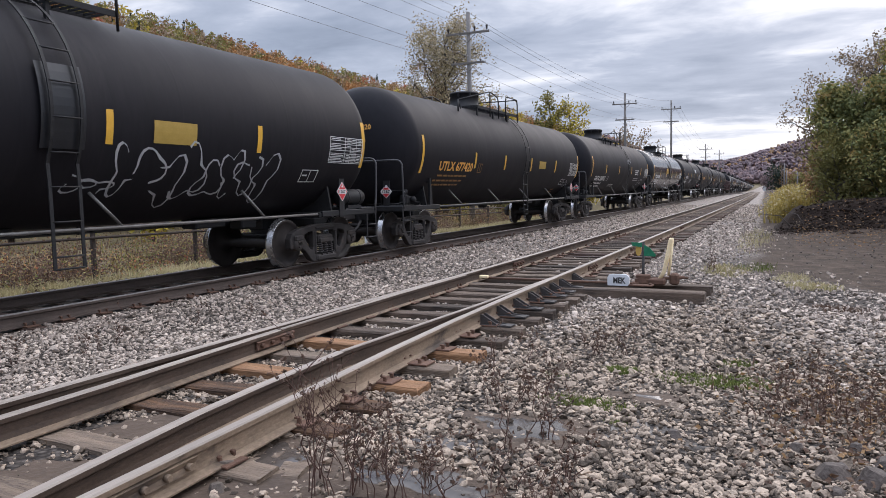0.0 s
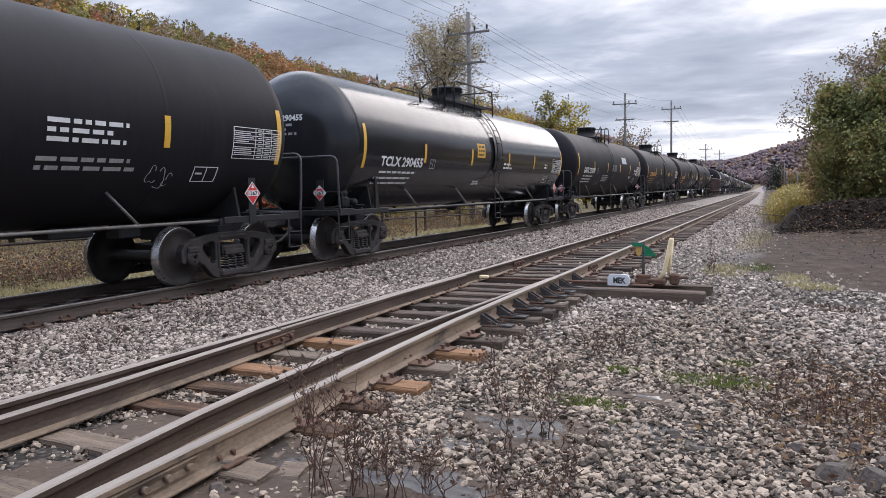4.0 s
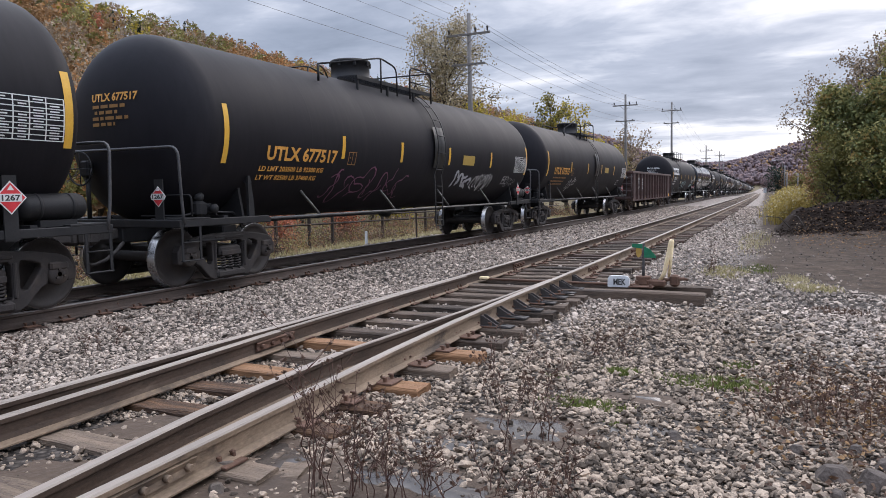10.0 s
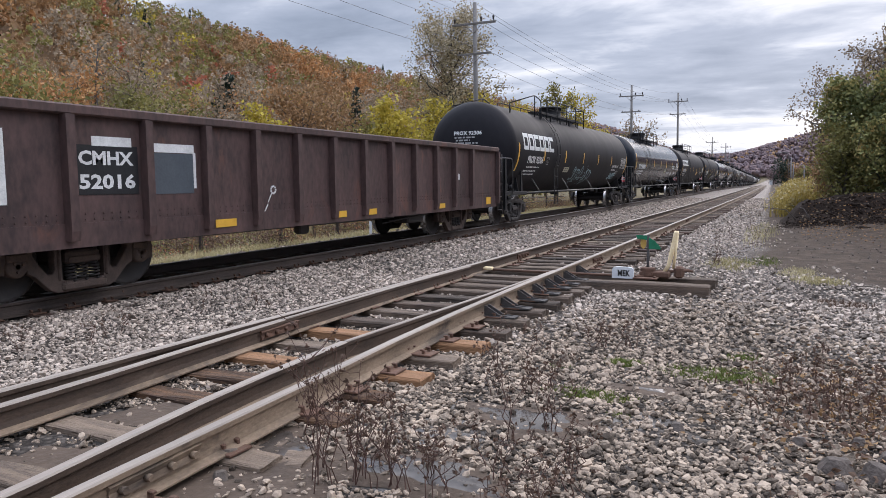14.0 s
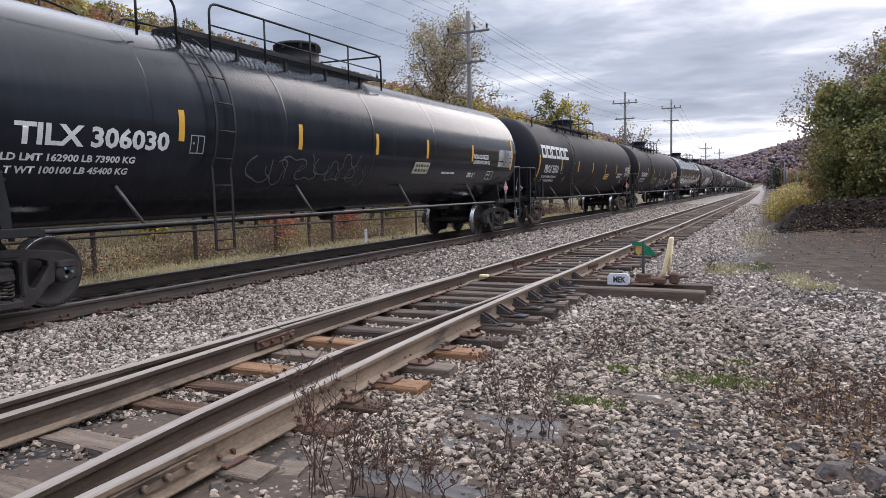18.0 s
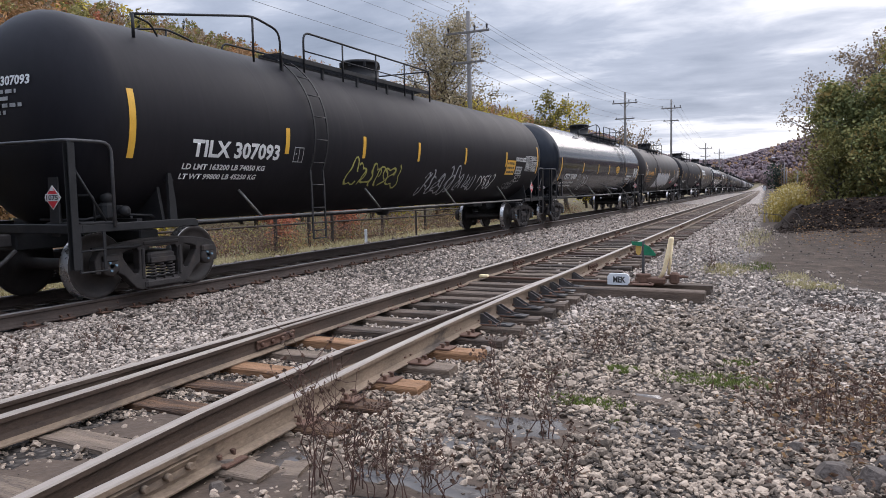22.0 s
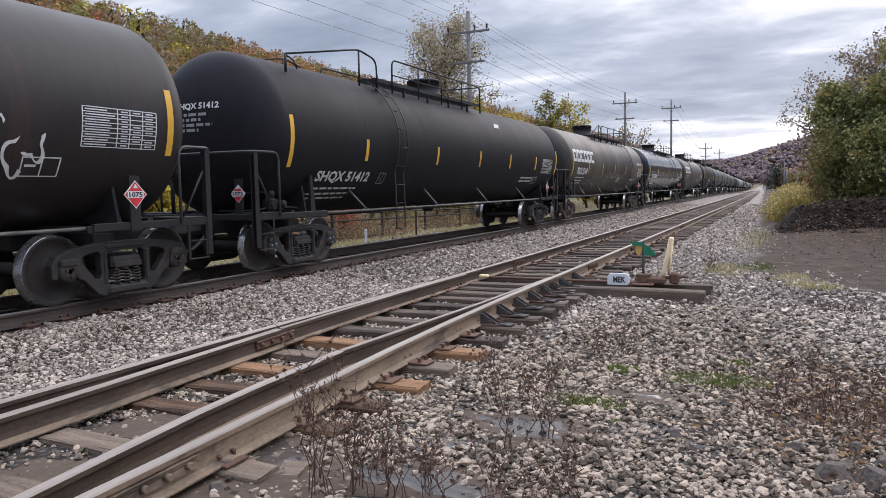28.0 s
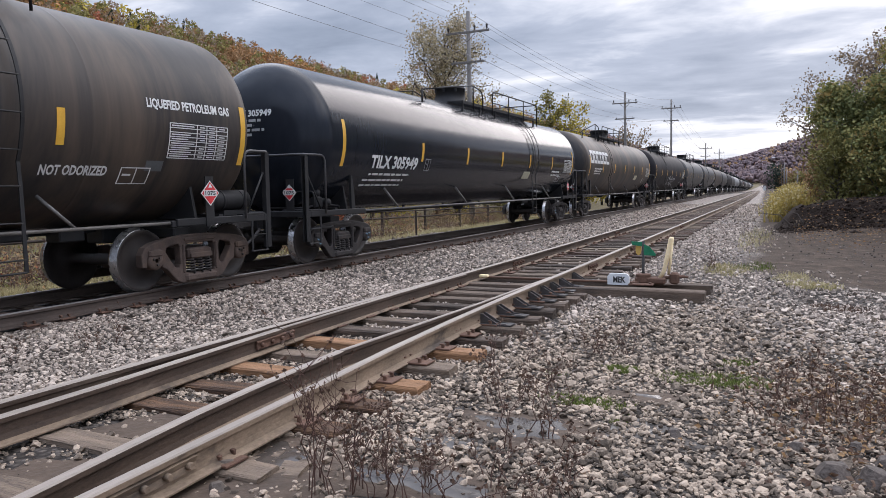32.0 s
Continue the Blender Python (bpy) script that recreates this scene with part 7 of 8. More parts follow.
def make_trees():
    # the tall thin poplar and its neighbours behind the train
    tree("tall thinning poplar with silvery leaves and sky showing through", -28.0, 60.0, 17.2, 4.3, "silver", 22000, 0.1, 11, 0.16, spread=0.1, limbs=46)
    tree("tall thinning poplar with brown leaves behind the line", -29.6, 62.0, 15.2, 3.0, "brown", 2200, 0.12, 12, 0.3, spread=0.1, limbs=20)
    tree("young poplar with green and yellow leaves", -18.6, 62.0, 10.2, 1.9, "olive", 3000, 0.12, 13, 0.3, spread=0.11)
    tree("young poplar with pale thin leaves", -17.0, 62.0, 9.4, 2.0, "yellow", 2600, 0.11, 14, 0.3, spread=0.11)
    tree("small bare tree with tan twigs", -17.3, 92.0, 8.6, 3.0, "tan", 1300, 0.17, 15, 0.3)
    tree("thin bare tree standing above the hedge", -38.0, 31.0, 11.4, 1.3, "tan", 300, 0.09, 16, 0.4, limbs=9)
    row = [(-38.5, 28, 11.2, 4.6, "orange"), (-36, 33, 10.2, 4.6, "olive"), (-41, 36, 12.8, 5.0, "tan"), (-33, 38, 9.5, 4.2, "tan"), (-27.5, 33, 6.0, 2.7, "yellow"), (-31, 42, 10.0, 4.2, "brown"), (-27.5, 46, 8.6, 3.3, "olive"), (-22, 38.5, 6.6, 2.7, "yellow"),
           (-36.5, 52, 12.0, 4.4, "brown"), (-40, 47, 12.6, 4.6, "orange"), (-33, 58, 11.5, 4.0, "tan"), (-25.5, 53, 8.2, 3.0, "yellow"), (-24.0, 60, 9.2, 3.2, "yellow"), (-30.5, 70, 11.2, 4.2, "olive"), (-27.5, 78, 10.8, 3.8, "yellow"), (-24, 72, 8.2, 3.0, "olive"),
           (-29, 92, 12.0, 4.6, "olive"), (-22, 88, 8.8, 3.2, "yellow"), (-33, 22, 9.0, 4.4, "olive"), (-42, 20, 11.8, 5.2, "brown"), (-46, 28, 13.2, 5.2, "orange"), (-38, 66, 13.2, 5.0, "tan"), (-44, 58, 14.0, 5.2, "orange"), (-48, 42, 14.0, 5.4, "brown"),
           (-20.5, 46, 5.2, 2.4, "yellow"), (-19.5, 52, 5.0, 2.4, "olive"), (-30, 28, 5.4, 2.8, "olive"), (-24, 30, 4.0, 2.2, "red"), (-31, 15, 6.5, 3.6, "olive"), (-36, 10, 9.5, 4.6, "tan"), (-29, 18, 4.6, 3.0, "brown"), (-22, 105, 8.0, 3.4, "olive"),
           (-17.8, 72, 5.6, 2.3, "yellow"), (-18.5, 82, 6.2, 2.6, "yellow"), (-26, 24, 3.6, 2.2, "yellow")]
    tones = {"orange": "orange autumn", "olive": "olive green", "tan": "thin tan", "yellow": "bright yellow", "brown": "brown autumn", "red": "red autumn"}
    for i, (x, y, h, r, m) in enumerate(row):
        n = 2700 if m != "tan" else 1900
        tree(tones[m] + " broadleaf tree at the foot of the hillside", x, y, h * (0.95 if m == "yellow" else 0.8 if m in ("tan", "brown") and h > 8 else 0.68 if h > 8 else 0.9), r * 0.85, m, int(n * (2.4 if m == "tan" else 1.6)), 0.13, 100 + i, 0.1, spread=0.13)
    for i, (x, y, h) in enumerate(((-44, 49, 12.5), (-46, 51, 11), (-42.5, 52, 9.5), (-58, 92, 17.5), (-64, 34, 16), (-70, 38, 17))):
        tree("dark conifer among the autumn trees", x, y, h, 2.4, "conifer", 5200, 0.15, 200 + i, 0.06, name="conifer", conical=True, spread=0.07, limbs=46)
    # the green trees on the right
    bank = dict(group="trees on the bank")
    tree("leafy green tree with a few orange leaves", 2.5, 31.2, 4.3, 1.75, "green", 17000, 0.075, 301, 0.06, spread=0.085, limbs=34, **bank)
    tree("leafy green tree with yellowing tips", 4.3, 30.8, 6.4, 1.9, "green", 18000, 0.075, 311, 0.06, spread=0.085, limbs=34, **bank)
    tree("tall leafy green tree on the dirt bank", 5.6, 32.6, 12.6, 2.5, "green", 24000, 0.08, 302, 0.08, spread=0.075, limbs=40, **bank)
    tree("tall orange-leaved tree among the green trees", 5.0, 34.5, 9.4, 1.7, "orange", 5000, 0.075, 312, 0.3, spread=0.09, limbs=30, **bank)
    tree("broad leafy green tree on the dirt bank", 9.4, 30.5, 13.0, 3.4, "green", 26000, 0.095, 303, 0.08, spread=0.085, limbs=36, **bank)
    tree("low leafy green shrub on the dirt bank", 1.9, 30.3, 2.7, 1.25, "olive", 5000, 0.06, 304, 0.04, spread=0.12, limbs=22, category="shrub", **bank)
    tree("low leafy green shrub on the dirt bank", 3.4, 29.6, 2.9, 1.4, "green", 9000, 0.065, 305, 0.04, spread=0.12, limbs=24, category="shrub", **bank)
    tree("low leafy green shrub on the dirt bank", 5.2, 29.2, 3.1, 1.6, "green", 9000, 0.065, 306, 0.04, spread=0.12, limbs=24, category="shrub", **bank)
    tree("low leafy green shrub on the dirt bank", 7.2, 29.0, 3.2, 1.7, "green", 9000, 0.065, 310, 0.04, spread=0.12, limbs=24, category="shrub", **bank)
    tree("half-bare tree with pale tan leaves behind the bank", 2.0, 37.0, 5.6, 2.1, "tan", 5200, 0.06, 307, 0.25, spread=0.08, limbs=30, **bank)
    tree("half-bare tree with pale leaves behind the bank", 3.7, 37.5, 7.2, 2.2, "tan", 5200, 0.065, 308, 0.3, spread=0.08, limbs=30, **bank)
    tree("olive shrub with thinning leaves beside the weeds", 1.7, 34.0, 2.4, 1.1, "brown", 2600, 0.06, 309, 0.04, spread=0.15, category="shrub", **bank)
    tree("low red sumac shrub beyond the fence", -18.2, 28.0, 1.5, 0.9, "red", 2600, 0.05, 340, 0.05, spread=0.25, category="shrub", group="shrubs beyond the fence")
    tree("low red sumac shrub beyond the fence", -17.6, 22.5, 1.1, 0.6, "red", 1200, 0.05, 341, 0.05, spread=0.25, category="shrub", group="shrubs beyond the fence")
    for i, (x, y, h, r, m) in enumerate(((-1.6, 230, 7.0, 3.2, "conifer"), (1.8, 230, 4.6, 3.0, "brown"), (4.8, 220, 4.2, 3.0, "olive"), (8.5, 210, 4.5, 3.4, "brown"), (-5.5, 330, 5.5, 3.4, "mauve"), (0.5, 300, 5, 4, "brown"))):
        tree("small tree beside the far end of the siding", x, y, h, r, m, 1000, 0.28, 320 + i, 0.06, spread=0.2)


make_trees()


def make_woods():
    """The wooded hillsides, a tone at a time."""
    rng = np.random.default_rng(21)
    n = 5200
    x = -62 - 330 * rng.random(n) ** 0.85
    y = np.where(rng.random(n) < 0.85, rng.uniform(-60, 1050, n), rng.uniform(1000, 1700, n))
    # the near slope is thickly grown
    x = np.concatenate([x, -58 - 210 * rng.random(1900)])
    y = np.concatenate([y, rng.uniform(-20, 330, 1900)])
    az = np.degrees(np.arctan2(x, y))
    keep = (az > -66) & (az < -7)
    x, y = x[keep], y[keep]
    tone = noise_pick(x * 0.02, y * 0.02, rng)
    kinds = [("orange", 0.0, 0.32), ("brown", 0.32, 0.58), ("olive", 0.58, 0.68), ("tan", 0.68, 0.82), ("yellow", 0.82, 0.86), ("red", 0.86, 0.92), ("conifer", 0.92, 1.01)]
    for k, a, b in kinds:
        s = (tone >= a) & (tone < b)
        close = s & (np.hypot(x, y) < 170)
        crowns("wooded_hillside", k, x[close], y[close], rng, 6.5, 11.5, 420, 0.22)
        crowns("wooded_hillside", k, x[s & ~close], y[s & ~close], rng, 7.0, 13.0, 80, 0.58)
    n = 4200
    x = rng.uniform(-330, 420, n)
    y = rng.uniform(640, 1350, n)
    keep = (np.degrees(np.arctan2(x, y)) > -14) & (np.degrees(np.arctan2(x, y)) < 17) & ((np.abs(x + 10) > 30) | (y > 720))
    x, y = x[keep], y[keep]
    pick = rng.random(len(x))
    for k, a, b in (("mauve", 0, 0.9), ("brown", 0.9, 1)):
        s = (pick >= a) & (pick < b)
        m = int(s.sum())
        fx, fy = np.repeat(x[s], 6) + rng.normal(0, 3.4, 6 * m), np.repeat(y[s], 6) + rng.normal(0, 3.4, 6 * m)
        size = rng.uniform(1.3, 2.5, 6 * m)
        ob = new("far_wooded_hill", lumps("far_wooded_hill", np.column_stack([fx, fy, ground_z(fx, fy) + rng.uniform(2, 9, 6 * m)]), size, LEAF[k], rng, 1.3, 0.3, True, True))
        tagged(ob, {"mauve": "haze-greyed mauve leafless", "brown": "rust-brown"}[k] + " trees covering the far hill", "woods", kind="stuff")
    # thicket between the field and the hillside
    n = 420
    x, y = rng.uniform(-62, -34, n), rng.uniform(0, 240, n)
    pick = rng.random(n)
    for k, a, b in (("tan", 0, 0.3), ("brown", 0.3, 0.55), ("olive", 0.55, 0.8), ("yellow", 0.8, 0.9), ("orange", 0.9, 1)):
        s = (pick >= a) & (pick < b)
        crowns("thicket", k, x[s], y[s], rng, 3.5, 6.5, 240, 0.24)


def noise_pick(u, v, rng):
    f = np.array([noise.noise(Vector((a, b, 3.3))) for a, b in zip(u, v)])
    f = (f - f.min()) / (f.max() - f.min())
    return np.clip(0.62 * f + 0.38 * rng.random(len(f)) + rng.normal(0, 0.08, len(f)), 0, 1)


def crowns(name, k, x, y, rng, h0, h1, per, leaf):
    """Crowns of far trees, each of many clumps, as one mass."""
    m = len(x)
    if not m:
        return
    h = rng.uniform(h0, h1, m)
    z = ground_z(x, y)
    slim = 0.2 if k == "conifer" else 0.36
    sc = np.stack([h * slim, h * slim, h * 0.5], 1)[:, None]
    # boughs first, then the leaves on the skin of each bough
    boughs = 16 if per > 80 else 7
    b = rng.normal(size=(m, boughs, 3))
    b /= np.linalg.norm(b, axis=2, keepdims=True)
    b *= rng.uniform(0.45, 0.78, (m, boughs, 1))
    pick = rng.integers(0, boughs, (m, per))
    d = rng.normal(size=(m, per, 3))
    d /= np.linalg.norm(d, axis=2, keepdims=True)
    d[..., 2] = np.abs(d[..., 2]) * 1.1 - 0.25
    c = (np.take_along_axis(b, np.repeat(pick[..., None], 3, 2), 1) + d * rng.uniform(0.24, 0.38, (m, per, 1))) * sc
    if k == "conifer":
        c[..., :2] *= np.clip(0.75 - c[..., 2:] / (h[:, None, None] * 1.1), 0.08, 1.6)
        c *= np.array([1, 1, 1.3])
    c = c + np.stack([x, y, z + h * 0.52], 1)[:, None]
    c = c.reshape(-1, 3)
    ob = new(name, leaf_mesh(name, c, leaf * rng.uniform(0.6, 1.3, len(c)), LEAF[k], rng))
    word = {"orange": "orange", "brown": "brown", "olive": "olive green", "tan": "bare tan", "yellow": "yellow", "red": "red", "conifer": "dark evergreen", "mauve": "haze-greyed mauve leafless"}[k]
    tagged(ob, word + " trees covering the hillside", "woods", kind="stuff")


make_woods()


def blades(name, label, x, y, h, mat, rng, width=0.006, lean=0.35, z=None):
    """Grass or weeds: bent blades, as one mass."""
    n = len(x)
    z = ground_z(x, y) - 0.01 if z is None else z
    a, t = rng.uniform(0, TAU, n), rng.uniform(0, TAU, n)
    ln = np.abs(rng.normal(0, lean, n)) * h
    w = width * rng.uniform(0.6, 1.5, n)
    base = np.stack([x, y, z], 1)
    side = np.stack([np.cos(a), np.sin(a), np.zeros(n)], 1) * w[:, None]
    out = np.stack([np.cos(t), np.sin(t), np.zeros(n)], 1)
    mid = base + out * (ln * 0.35)[:, None] + np.array([0, 0, 1]) * (h * 0.6)[:, None]
    tip = base + out * ln[:, None] + np.array([0, 0, 1]) * h[:, None]
    v = np.stack([base - side, base + side, mid + side * 0.8, mid - side * 0.8, tip], 1).reshape(-1, 3)
    k = 5 * np.arange(n)[:, None]
    f = np.concatenate([k + np.array([[0, 1, 2]]), k + np.array([[0, 2, 3]]), k + np.array([[3, 2, 4]])], 1).reshape(-1, 3)
    ob = new(name, fast_mesh(name, v, f, mat))
    tagged(ob, label, "grass", kind="stuff")


def make_grass():
    rng = np.random.default_rng(31)
    # dry grass beyond the main track, thickest near its edge
    n = 60000
    y = 3 + 46 * rng.random(n) ** 1.3
    x = -13.15 - np.abs(rng.normal(0, 0.62, n)) - 0.25 * np.sin(y * 0.9)
    clump = np.array([noise.noise(Vector((a * 1.3, b * 1.3, 0))) for a, b in zip(x, y)])
    s = clump > -0.15
    x, y = x[s], y[s]
    blades("dry_grass", "pale dry grass along the edge of the ballast", x, y, rng.uniform(0.14, 0.42, len(x)), LEAF["straw"], rng, 0.0115, 0.55)
    n = 900
    y, x = rng.uniform(4, 60, n), rng.uniform(-26, -14.8, n)
    blades("tall_weeds", "tall olive and brown weeds beyond the fence", x, y, rng.uniform(0.15, 0.5, n), LEAF["olive"], rng, 0.013)
    n = 2200
    y, x = rng.uniform(4, 60, n), rng.uniform(-26, -14.6, n)
    blades("tall_weeds", "tall dead brown weeds beyond the fence", x, y, rng.uniform(0.25, 0.8, n), LEAF["dead"], rng, 0.011)
    for hue, m in (("brown", 14000), ("olive", 10000), ("green", 8000), ("orange", 900), ("red", 1500), ("dead", 60000)):
        cx, cy = -14.3 - 7.5 * rng.random(90) ** 1.5, 4 + 52 * rng.random(90) ** 1.2
        q = rng.integers(0, 90, m)
        c = np.column_stack([cx[q] + rng.normal(0, 0.4, m), cy[q] + rng.normal(0, 0.5, m), np.zeros(m)])
        c[:, 2] = ground_z(c[:, 0], c[:, 1]) + np.abs(rng.normal(0, 0.42, m))
        ob = new("undergrowth", leaf_mesh("undergrowth", c, rng.uniform(0.018, 0.045, m), LEAF[hue], rng))
        tagged(ob, "low tangled autumn undergrowth beyond the fence", "undergrowth", kind="stuff")
    # goldenrod at the edge of the far siding
    n = 5200
    y = 33 + 30 * rng.random(n)
    x = 0.4 + rng.normal(0, 0.5, n)
    s = (x > -0.7 - 0.3 * np.sin(y)) & (np.array([noise.noise(Vector((a * 0.9, b * 0.9, 5))) for a, b in zip(x, y)]) > -0.12)
    x, y = x[s], y[s]
    h = rng.uniform(0.5, 1.45, len(x)) * np.clip(1.15 - 0.35 * np.abs(x - 0.7), 0.3, 1)
    blades("goldenrod", "yellow goldenrod weeds beside the siding", x, y, h, LEAF["goldenrod"], rng, 0.016, 0.25)
    for k, hue in ((0, "goldenrod"), (1, "straw"), (2, "goldenrod")):
        q = rng.integers(0, len(x), 4200)
        c = np.column_stack([x[q] + rng.normal(0, 0.14, 4200), y[q] + rng.normal(0, 0.14, 4200), ground_z(x[q], y[q]) + h[q] * rng.uniform(0.4, 1.1, 4200)])
        ob = new("goldenrod_leaves", leaf_mesh("goldenrod_leaves", c, rng.uniform(0.04, 0.085, len(c)), LEAF[hue], rng))
        tagged(ob, "yellow and olive leaves of the goldenrod weeds", "weeds", kind="stuff")
    # straw and green edging of the dirt lot
    for cx, cy, rx, ry, k, m, h0, h1 in ((-0.95, 14.9, 0.4, 0.9, "straw", 900, 0.03, 0.1), (-0.4, 15.6, 0.35, 0.8, "lawn", 500, 0.03, 0.08), (0.2, 13.7, 0.3, 0.6, "straw", 700, 0.03, 0.09), (0.5, 12.6, 0.35, 0.4, "straw", 700, 0.04, 0.1), (-0.7, 23, 0.4, 4.0, "straw", 420, 0.05, 0.2),
                                         (0.7, 10.5, 0.3, 0.3, "dead", 500, 0.03, 0.09), (-1.27, 6.4, 0.14, 0.12, "lawn", 900, 0.025, 0.06), (-0.45, 6.35, 0.42, 0.26, "lawn", 2600, 0.02, 0.06), (-0.35, 7.1, 0.16, 0.16, "lawn", 500, 0.02, 0.05),
                                         (-1.3, 5.25, 0.3, 0.14, "lawn", 1100, 0.02, 0.05), (-1.75, 6.0, 0.1, 0.1, "lawn", 160, 0.015, 0.04), (-1.0, 4.9, 0.08, 0.08, "lawn", 120, 0.015, 0.04), (0.1, 6.3, 0.6, 0.9, "dead", 260, 0.02, 0.1), (0.35, 5.6, 0.5, 0.5, "dead", 220, 0.02, 0.1)):
        a, q = rng.uniform(0, TAU, m), np.sqrt(rng.random(m)) * (1 + 0.25 * rng.normal(size=m))
        x, y = cx + rx * q * np.cos(a), cy + ry * q * np.sin(a)
        name, label = {"straw": ("dry_grass", "patch of pale dry grass on the gravel"), "lawn": ("green_weeds", "low patch of green weeds in the gravel"), "goldenrod": ("goldenrod", "yellow goldenrod weeds beside the siding"), "dead": ("dead_weeds", "short dead brown weeds in the gravel")}[k]
        blades(name, label, x, y, rng.uniform(h0, h1, m), LEAF[k], rng, 0.004 if h1 < 0.1 else 0.006, 0.5)


make_grass()
STALK = stuff("dead_stalk", (0.05, 0.024, 0.018), (0.13, 0.068, 0.05), 0.9, 0, 12, 60, 0.2)


def dead_weed(x, y, h, stems, seed, spread=0.1, heads=True):
    """A dead weed: thin forking stalks with dry seed heads."""
    rng = random.Random(seed)
    ob = thing("dead_weed", "dead brown weed with forking stalks and seed heads", "weed", "dead weeds", at=(x, y, float(ground_z(x, y)) - 0.01))
    hd = []
    g = Geo()
    for s in range(stems):
        b = Vector((rng.gauss(0, spread * 0.5), rng.gauss(0, spread * 0.5), 0))
        d = Vector((rng.gauss(0, 0.15), rng.gauss(0, 0.15), 1)).normalized()
        ln = h * rng.uniform(0.6, 1.05)
        pts = [b + d * ln * k / 5 + Vector((rng.gauss(0, 0.012), rng.gauss(0, 0.012), 0)) * k for k in range(6)]
        g.tube(pts, [0.0042 * (1 - 0.13 * k) for k in range(6)], 4, caps=False)
        hd.append(pts[-1])
        for k in range(2, 6):
            for _ in range(rng.choice((0, 1, 1, 2))):
                e = Vector((rng.gauss(0, 1), rng.gauss(0, 1), rng.uniform(0.5, 1.6))).normalized() * ln * rng.uniform(0.1, 0.26)
                q = pts[k - 1].lerp(pts[k], rng.random())
                g.tube([q, q + e * 0.6, q + e + Vector((0, 0, 0.02))], [0.0024, 0.002, 0.0014], 3, caps=False)
                hd.append(q + e + Vector((0, 0, 0.02)))
    tagged(part("stalk_tangle", g, STALK, ob), kind="stuff")
    if heads:
        c = np.array([tuple(q) for q in hd for _ in range(5)])
        r = np.random.default_rng(seed)
        c = c + r.normal(0, 0.007, c.shape)
        tagged(part("seed_tuft", leaf_mesh("seed_tuft", c, r.uniform(0.006, 0.016, len(c)), LEAF["dead"], r), None, ob), kind="stuff")


def make_weeds():
    k = 0
    for x, y, h, s, sp in ((-2.2, 3.04, 0.86, 4, 0.1), (-2.12, 3.1, 0.7, 4, 0.12), (-2.02, 3.05, 0.66, 4, 0.12), (-1.9, 3.12, 0.55, 4, 0.12), (-2.28, 3.2, 0.6, 4, 0.1), (-2.0, 3.3, 0.52, 5, 0.12), (-1.78, 3.2, 0.5, 6, 0.14), (-2.21, 5.61, 0.5, 3, 0.08), (-2.13, 6.28, 0.4, 3, 0.08), (-1.49, 4.04, 0.45, 4, 0.1), (-1.32, 4.33, 0.42, 5, 0.1), (-1.55, 3.15, 0.36, 5, 0.12), (-1.75, 3.4, 0.3, 4, 0.12), (-1.22, 2.95, 0.34, 4, 0.1), (-1.0, 3.1, 0.3, 5, 0.12),
                          (-1.9, 4.9, 0.42, 3, 0.06), (-1.75, 5.05, 0.3, 4, 0.08), (-1.62, 5.3, 0.34, 4, 0.1), (-1.3, 3.55, 0.3, 5, 0.14), (-1.12, 3.75, 0.34, 4, 0.1), (-0.98, 3.5, 0.22, 5, 0.14), (-1.58, 6.9, 0.3, 7, 0.14), (-1.4, 7.2, 0.36, 5, 0.12), (-1.75, 7.3, 0.28, 4, 0.1),
                          (0.05, 5.9, 0.24, 4, 0.2), (0.25, 5.6, 0.28, 4, 0.2), (0.45, 6.0, 0.26, 4, 0.22), (0.12, 6.5, 0.22, 4, 0.2), (0.6, 5.5, 0.28, 4, 0.2), (0.3, 6.9, 0.2, 4, 0.2), (0.75, 6.3, 0.22, 4, 0.2), (-0.1, 5.4, 0.2, 3, 0.15),
                          (-6.49, 6.55, 0.34, 2, 0.03), (-6.62, 5.5, 0.4, 3, 0.06), (-6.55, 5.25, 0.3, 2, 0.05), (-6.75, 4.4, 0.32, 3, 0.06), (-6.35, 7.5, 0.26, 2, 0.04), (-6.9, 3.9, 0.24, 2, 0.05), (-6.4, 4.95, 0.24, 2, 0.04),
                          (-1.45, 17.6, 0.55, 3, 0.06), (-1.2, 14.6, 0.34, 6, 0.08), (-1.3, 20.5, 0.6, 3, 0.1), (-0.9, 24.0, 0.8, 4, 0.2), (-0.6, 19.0, 0.4, 4, 0.2), (-2.35, 4.1, 0.28, 2, 0.06), (-3.55, 4.6, 0.3, 2, 0.05)):
        k += 1
        dead_weed(x, y, h, s, 400 + k, sp)


make_weeds()


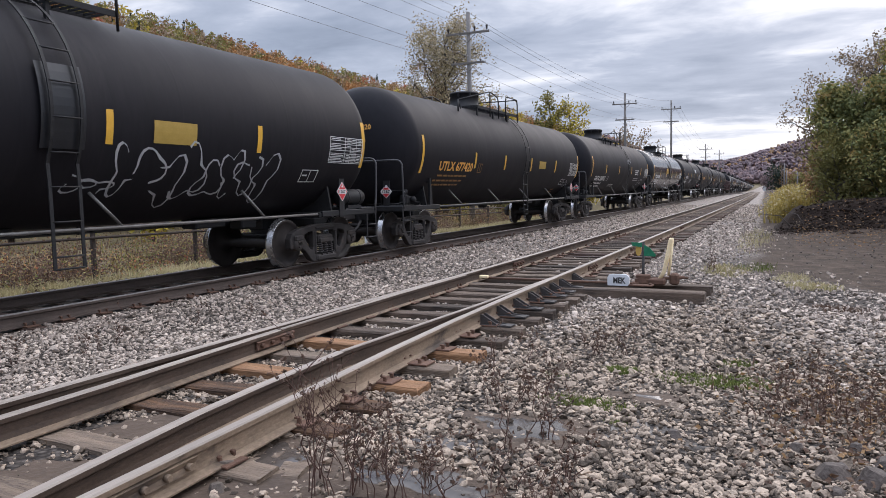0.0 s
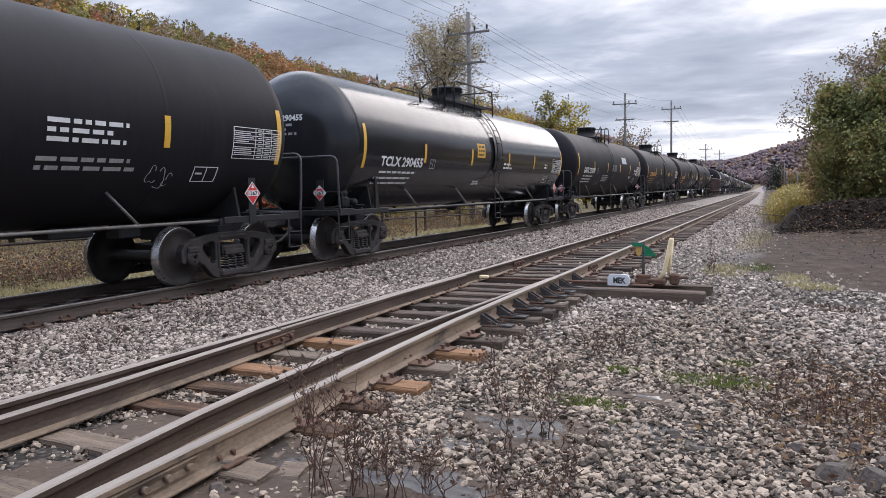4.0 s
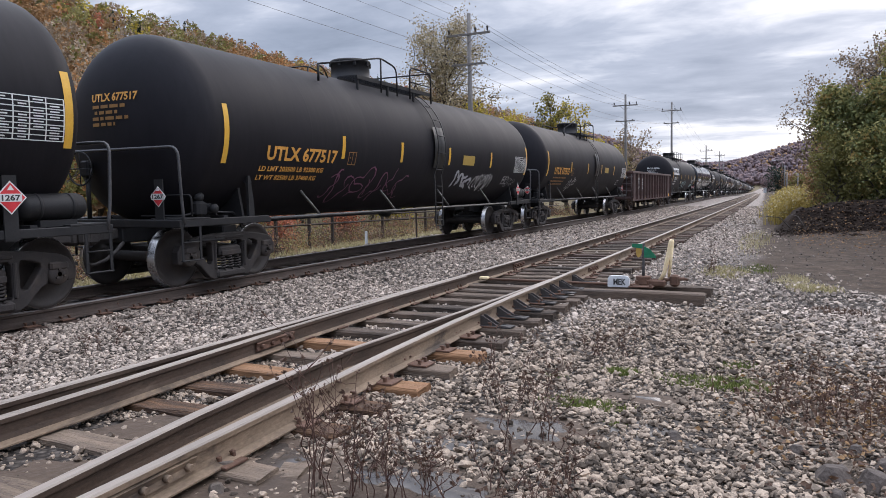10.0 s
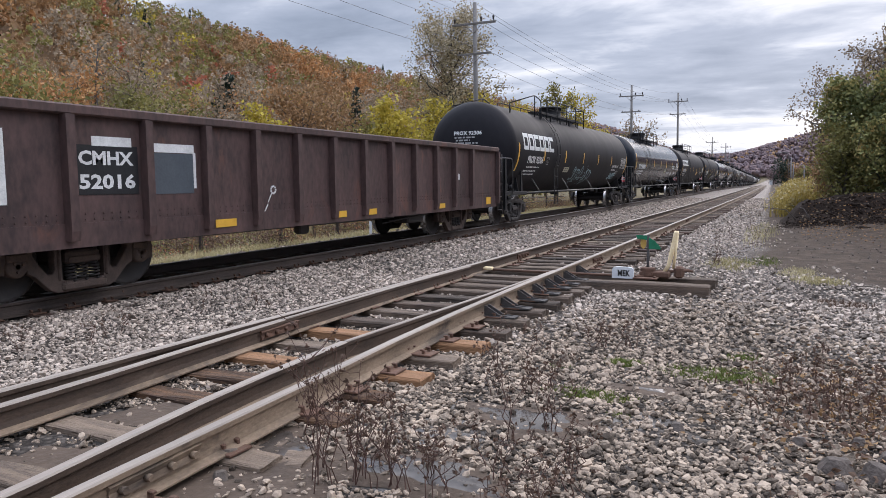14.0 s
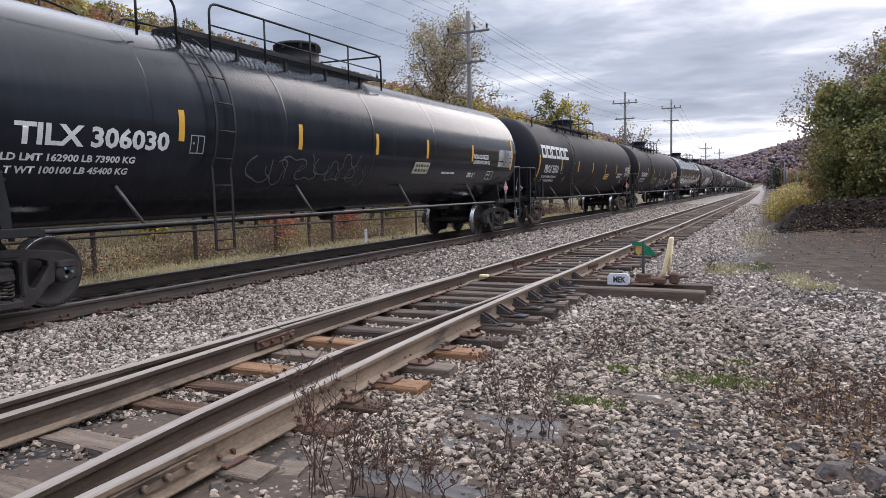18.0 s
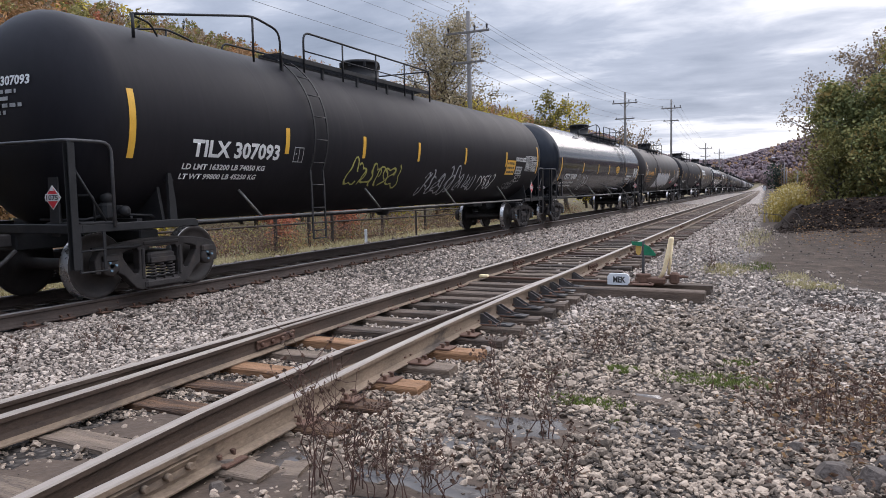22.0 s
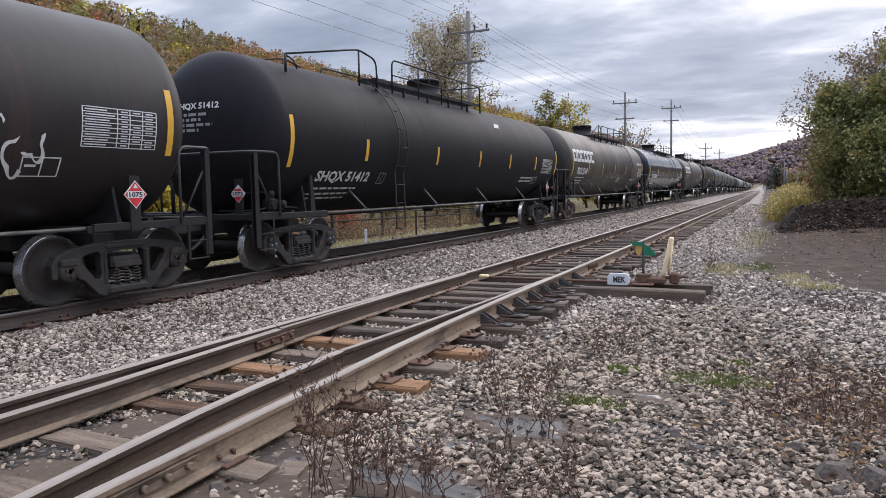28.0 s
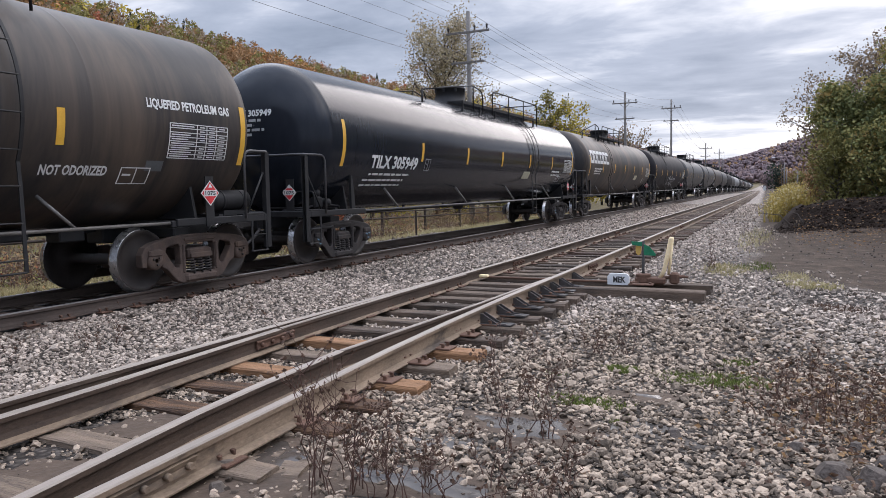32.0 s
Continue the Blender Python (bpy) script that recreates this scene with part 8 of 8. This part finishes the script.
def make_bank():
    """The dark dug-out edge of the dirt bank with roots and brush."""
    rng = np.random.default_rng(41)
    gx, gy = np.meshgrid(np.arange(-0.6, 14, 0.09), np.concatenate([np.arange(25.4, 28.4, 0.07), np.arange(28.4, 33, 0.3)]))

    def heap(x, y):
        edge = 26.7 + 0.35 * np.sin(x * 1.3 + 0.5) + 0.2 * np.sin(x * 3.1) + 1.5 * np.exp(-((x + 0.3) / 0.5) ** 2)
        rough = np.array([noise.noise(Vector((a * 1.1, b * 1.1, 2.0))) + 0.6 * noise.noise(Vector((a * 3.7, b * 3.7, 7.0))) + 0.3 * noise.noise(Vector((a * 9, b * 9, 4.0))) for a, b in zip(x.ravel(), y.ravel())]).reshape(x.shape)
        tall = (0.62 + 0.12 * np.sin(x * 0.9)) * smooth(-0.35, 0.5, x)
        rise = 0.45 * smooth(-0.9, 0.3, y - edge) + 0.55 * smooth(0.2, 0.75, y - edge)
        return tall * rise * (1 - 0.75 * smooth(29.5, 32.5, y)) + rough * 0.13 * smooth(-0.9, 0.2, y - edge) * smooth(-0.5, 0.3, x) - 0.03
    z = ground_z(gx.ravel(), gy.ravel()) + heap(gx, gy).ravel()
    ny, nx = gx.shape
    i = (np.arange(ny - 1)[:, None] * nx + np.arange(nx - 1)[None]).ravel()
    ob = new("earth_bank", fast_mesh("earth_bank", np.stack([gx.ravel(), gy.ravel(), z], 1), np.stack([i, i + 1, i + nx + 1, i + nx], 1), BANK, True))
    tagged(ob, "dark dug earth bank with a crumbling face under the trees", "earth bank", kind="structure")
    n = 5200
    x = rng.uniform(-0.3, 9.5, n)
    y = 26.6 + rng.normal(0, 0.7, n)
    z = ground_z(x, y) + heap(x, y) + 0.01
    ob = new("dirt_clods", lumps("dirt_clods", np.column_stack([x, y, z]), rng.lognormal(math.log(0.024), 0.55, n), BANK, rng, 0.8, 0.35))
    tagged(ob, "dark crumbled clods and roots on the earth bank", "clods", kind="stuff")
    n = 500
    x, y = rng.uniform(0.2, 6, n), rng.uniform(16, 28, n)
    z = ground_z(x, y)
    ob = new("dirt_crumbs", lumps("dirt_crumbs", np.column_stack([x, y, z + 0.01]), rng.uniform(0.008, 0.028, n), BANK_PALE, rng, 0.7, 0.4))
    tagged(ob, "scattered crumbs of dirt and stone on the lot", "dirt", kind="stuff")
    n = 2600
    x = 0.4 + 8 * rng.random(n)
    y = 27.6 - np.abs(rng.normal(0, 2.8, n)) + rng.normal(0, 0.5, n)
    c = np.column_stack([x, y, ground_z(x, y) + heap(x, y) + 0.03])
    for hue, a, b in (("brown", 0, 1500), ("tan", 1500, 2100), ("orange", 2100, 2600)):
        ob = new("leaf_litter", leaf_mesh("leaf_litter", c[a:b], rng.uniform(0.02, 0.045, b - a), LEAF[hue], rng, 0.9))
        tagged(ob, "fallen brown leaves scattered over the dirt bank", "leaves", kind="stuff")
    n = 1500
    x, y = 0.55 + rng.normal(0, 0.42, n), 5.6 + rng.normal(0, 0.95, n)
    c = np.column_stack([x, y, ground_z(x, y) + 0.022 + 0.02 * rng.random(n)])
    for hue, a, b in (("dead", 0, 1000), ("brown", 1000, 1500)):
        ob = new("leaf_litter", leaf_mesh("leaf_litter", c[a:b], rng.uniform(0.012, 0.032, b - a), LEAF[hue], rng, 0.85))
        tagged(ob, "dead brown leaves and twigs lying in the gravel", "leaves", kind="stuff")
    for k, (x, y, ln, a) in enumerate(((0.3, 26.9, 1.15, 2.9), (0.7, 26.8, 0.8, 2.5), (1.9, 27.0, 1.3, 0.3), (2.9, 27.0, 1.0, 0.2))):
        ob = thing("fallen_branch", "dark fallen branch on the dirt bank", "branch", "fallen branches", at=(x, y, float(ground_z(x, y)) + 0.5))
        g = Geo()
        g.tube([(0, 0, -0.3), (0.3 * ln * math.cos(a), 0.3 * ln * math.sin(a), 0.05), (ln * math.cos(a), ln * math.sin(a), 0.12 + 0.05 * k)], [0.022, 0.017, 0.006], 6)
        part("limb", g, BARK, ob)


BANK = stuff("dark_earth", (0.009, 0.006, 0.0045), (0.04, 0.026, 0.019), 0.95, 0, 5, 30, 0.9, 14, spec=0.15, dist=0.04)
BANK_PALE = stuff("grey_earth", (0.05, 0.04, 0.034), (0.2, 0.17, 0.15), 0.95, 0, 5, 30, 0.5, 20, by_island=0.6)
make_bank()


# ---- what moves: the train rolls by, and its wheels turn ----
def car_pose(car, t):
    """The middle of the car on the main track, turned along the chord between its trucks."""
    y = car["lead"] + car["length"] / 2 - gone(t)
    a, b = drift(y - 6), drift(y + 6)
    c = drift(y)
    return pose(MAIN_X + c[0], y, MAIN_Z + c[1], math.degrees(math.atan2(b[1] - a[1], 12)), 0, -math.degrees(math.atan2(b[0] - a[0], 12)))


def motions():
    for car in CARS:
        walk(car, [(t, car_pose(car, t)) for t in range(33)])
    for ws in WHEELSETS:
        x, y, z = ws.location
        rows = []
        for k in range(0, 960, 2):
            t = k / 30
            rows.append((t, Matrix.Translation((x, y, z)) @ Matrix.Rotation(gone(t) / WHEEL_R, 4, "X")))
        rows.append((32.0, Matrix.Translation((x, y, z)) @ Matrix.Rotation(gone(32) / WHEEL_R, 4, "X")))
        walk(ws, rows)


motions()
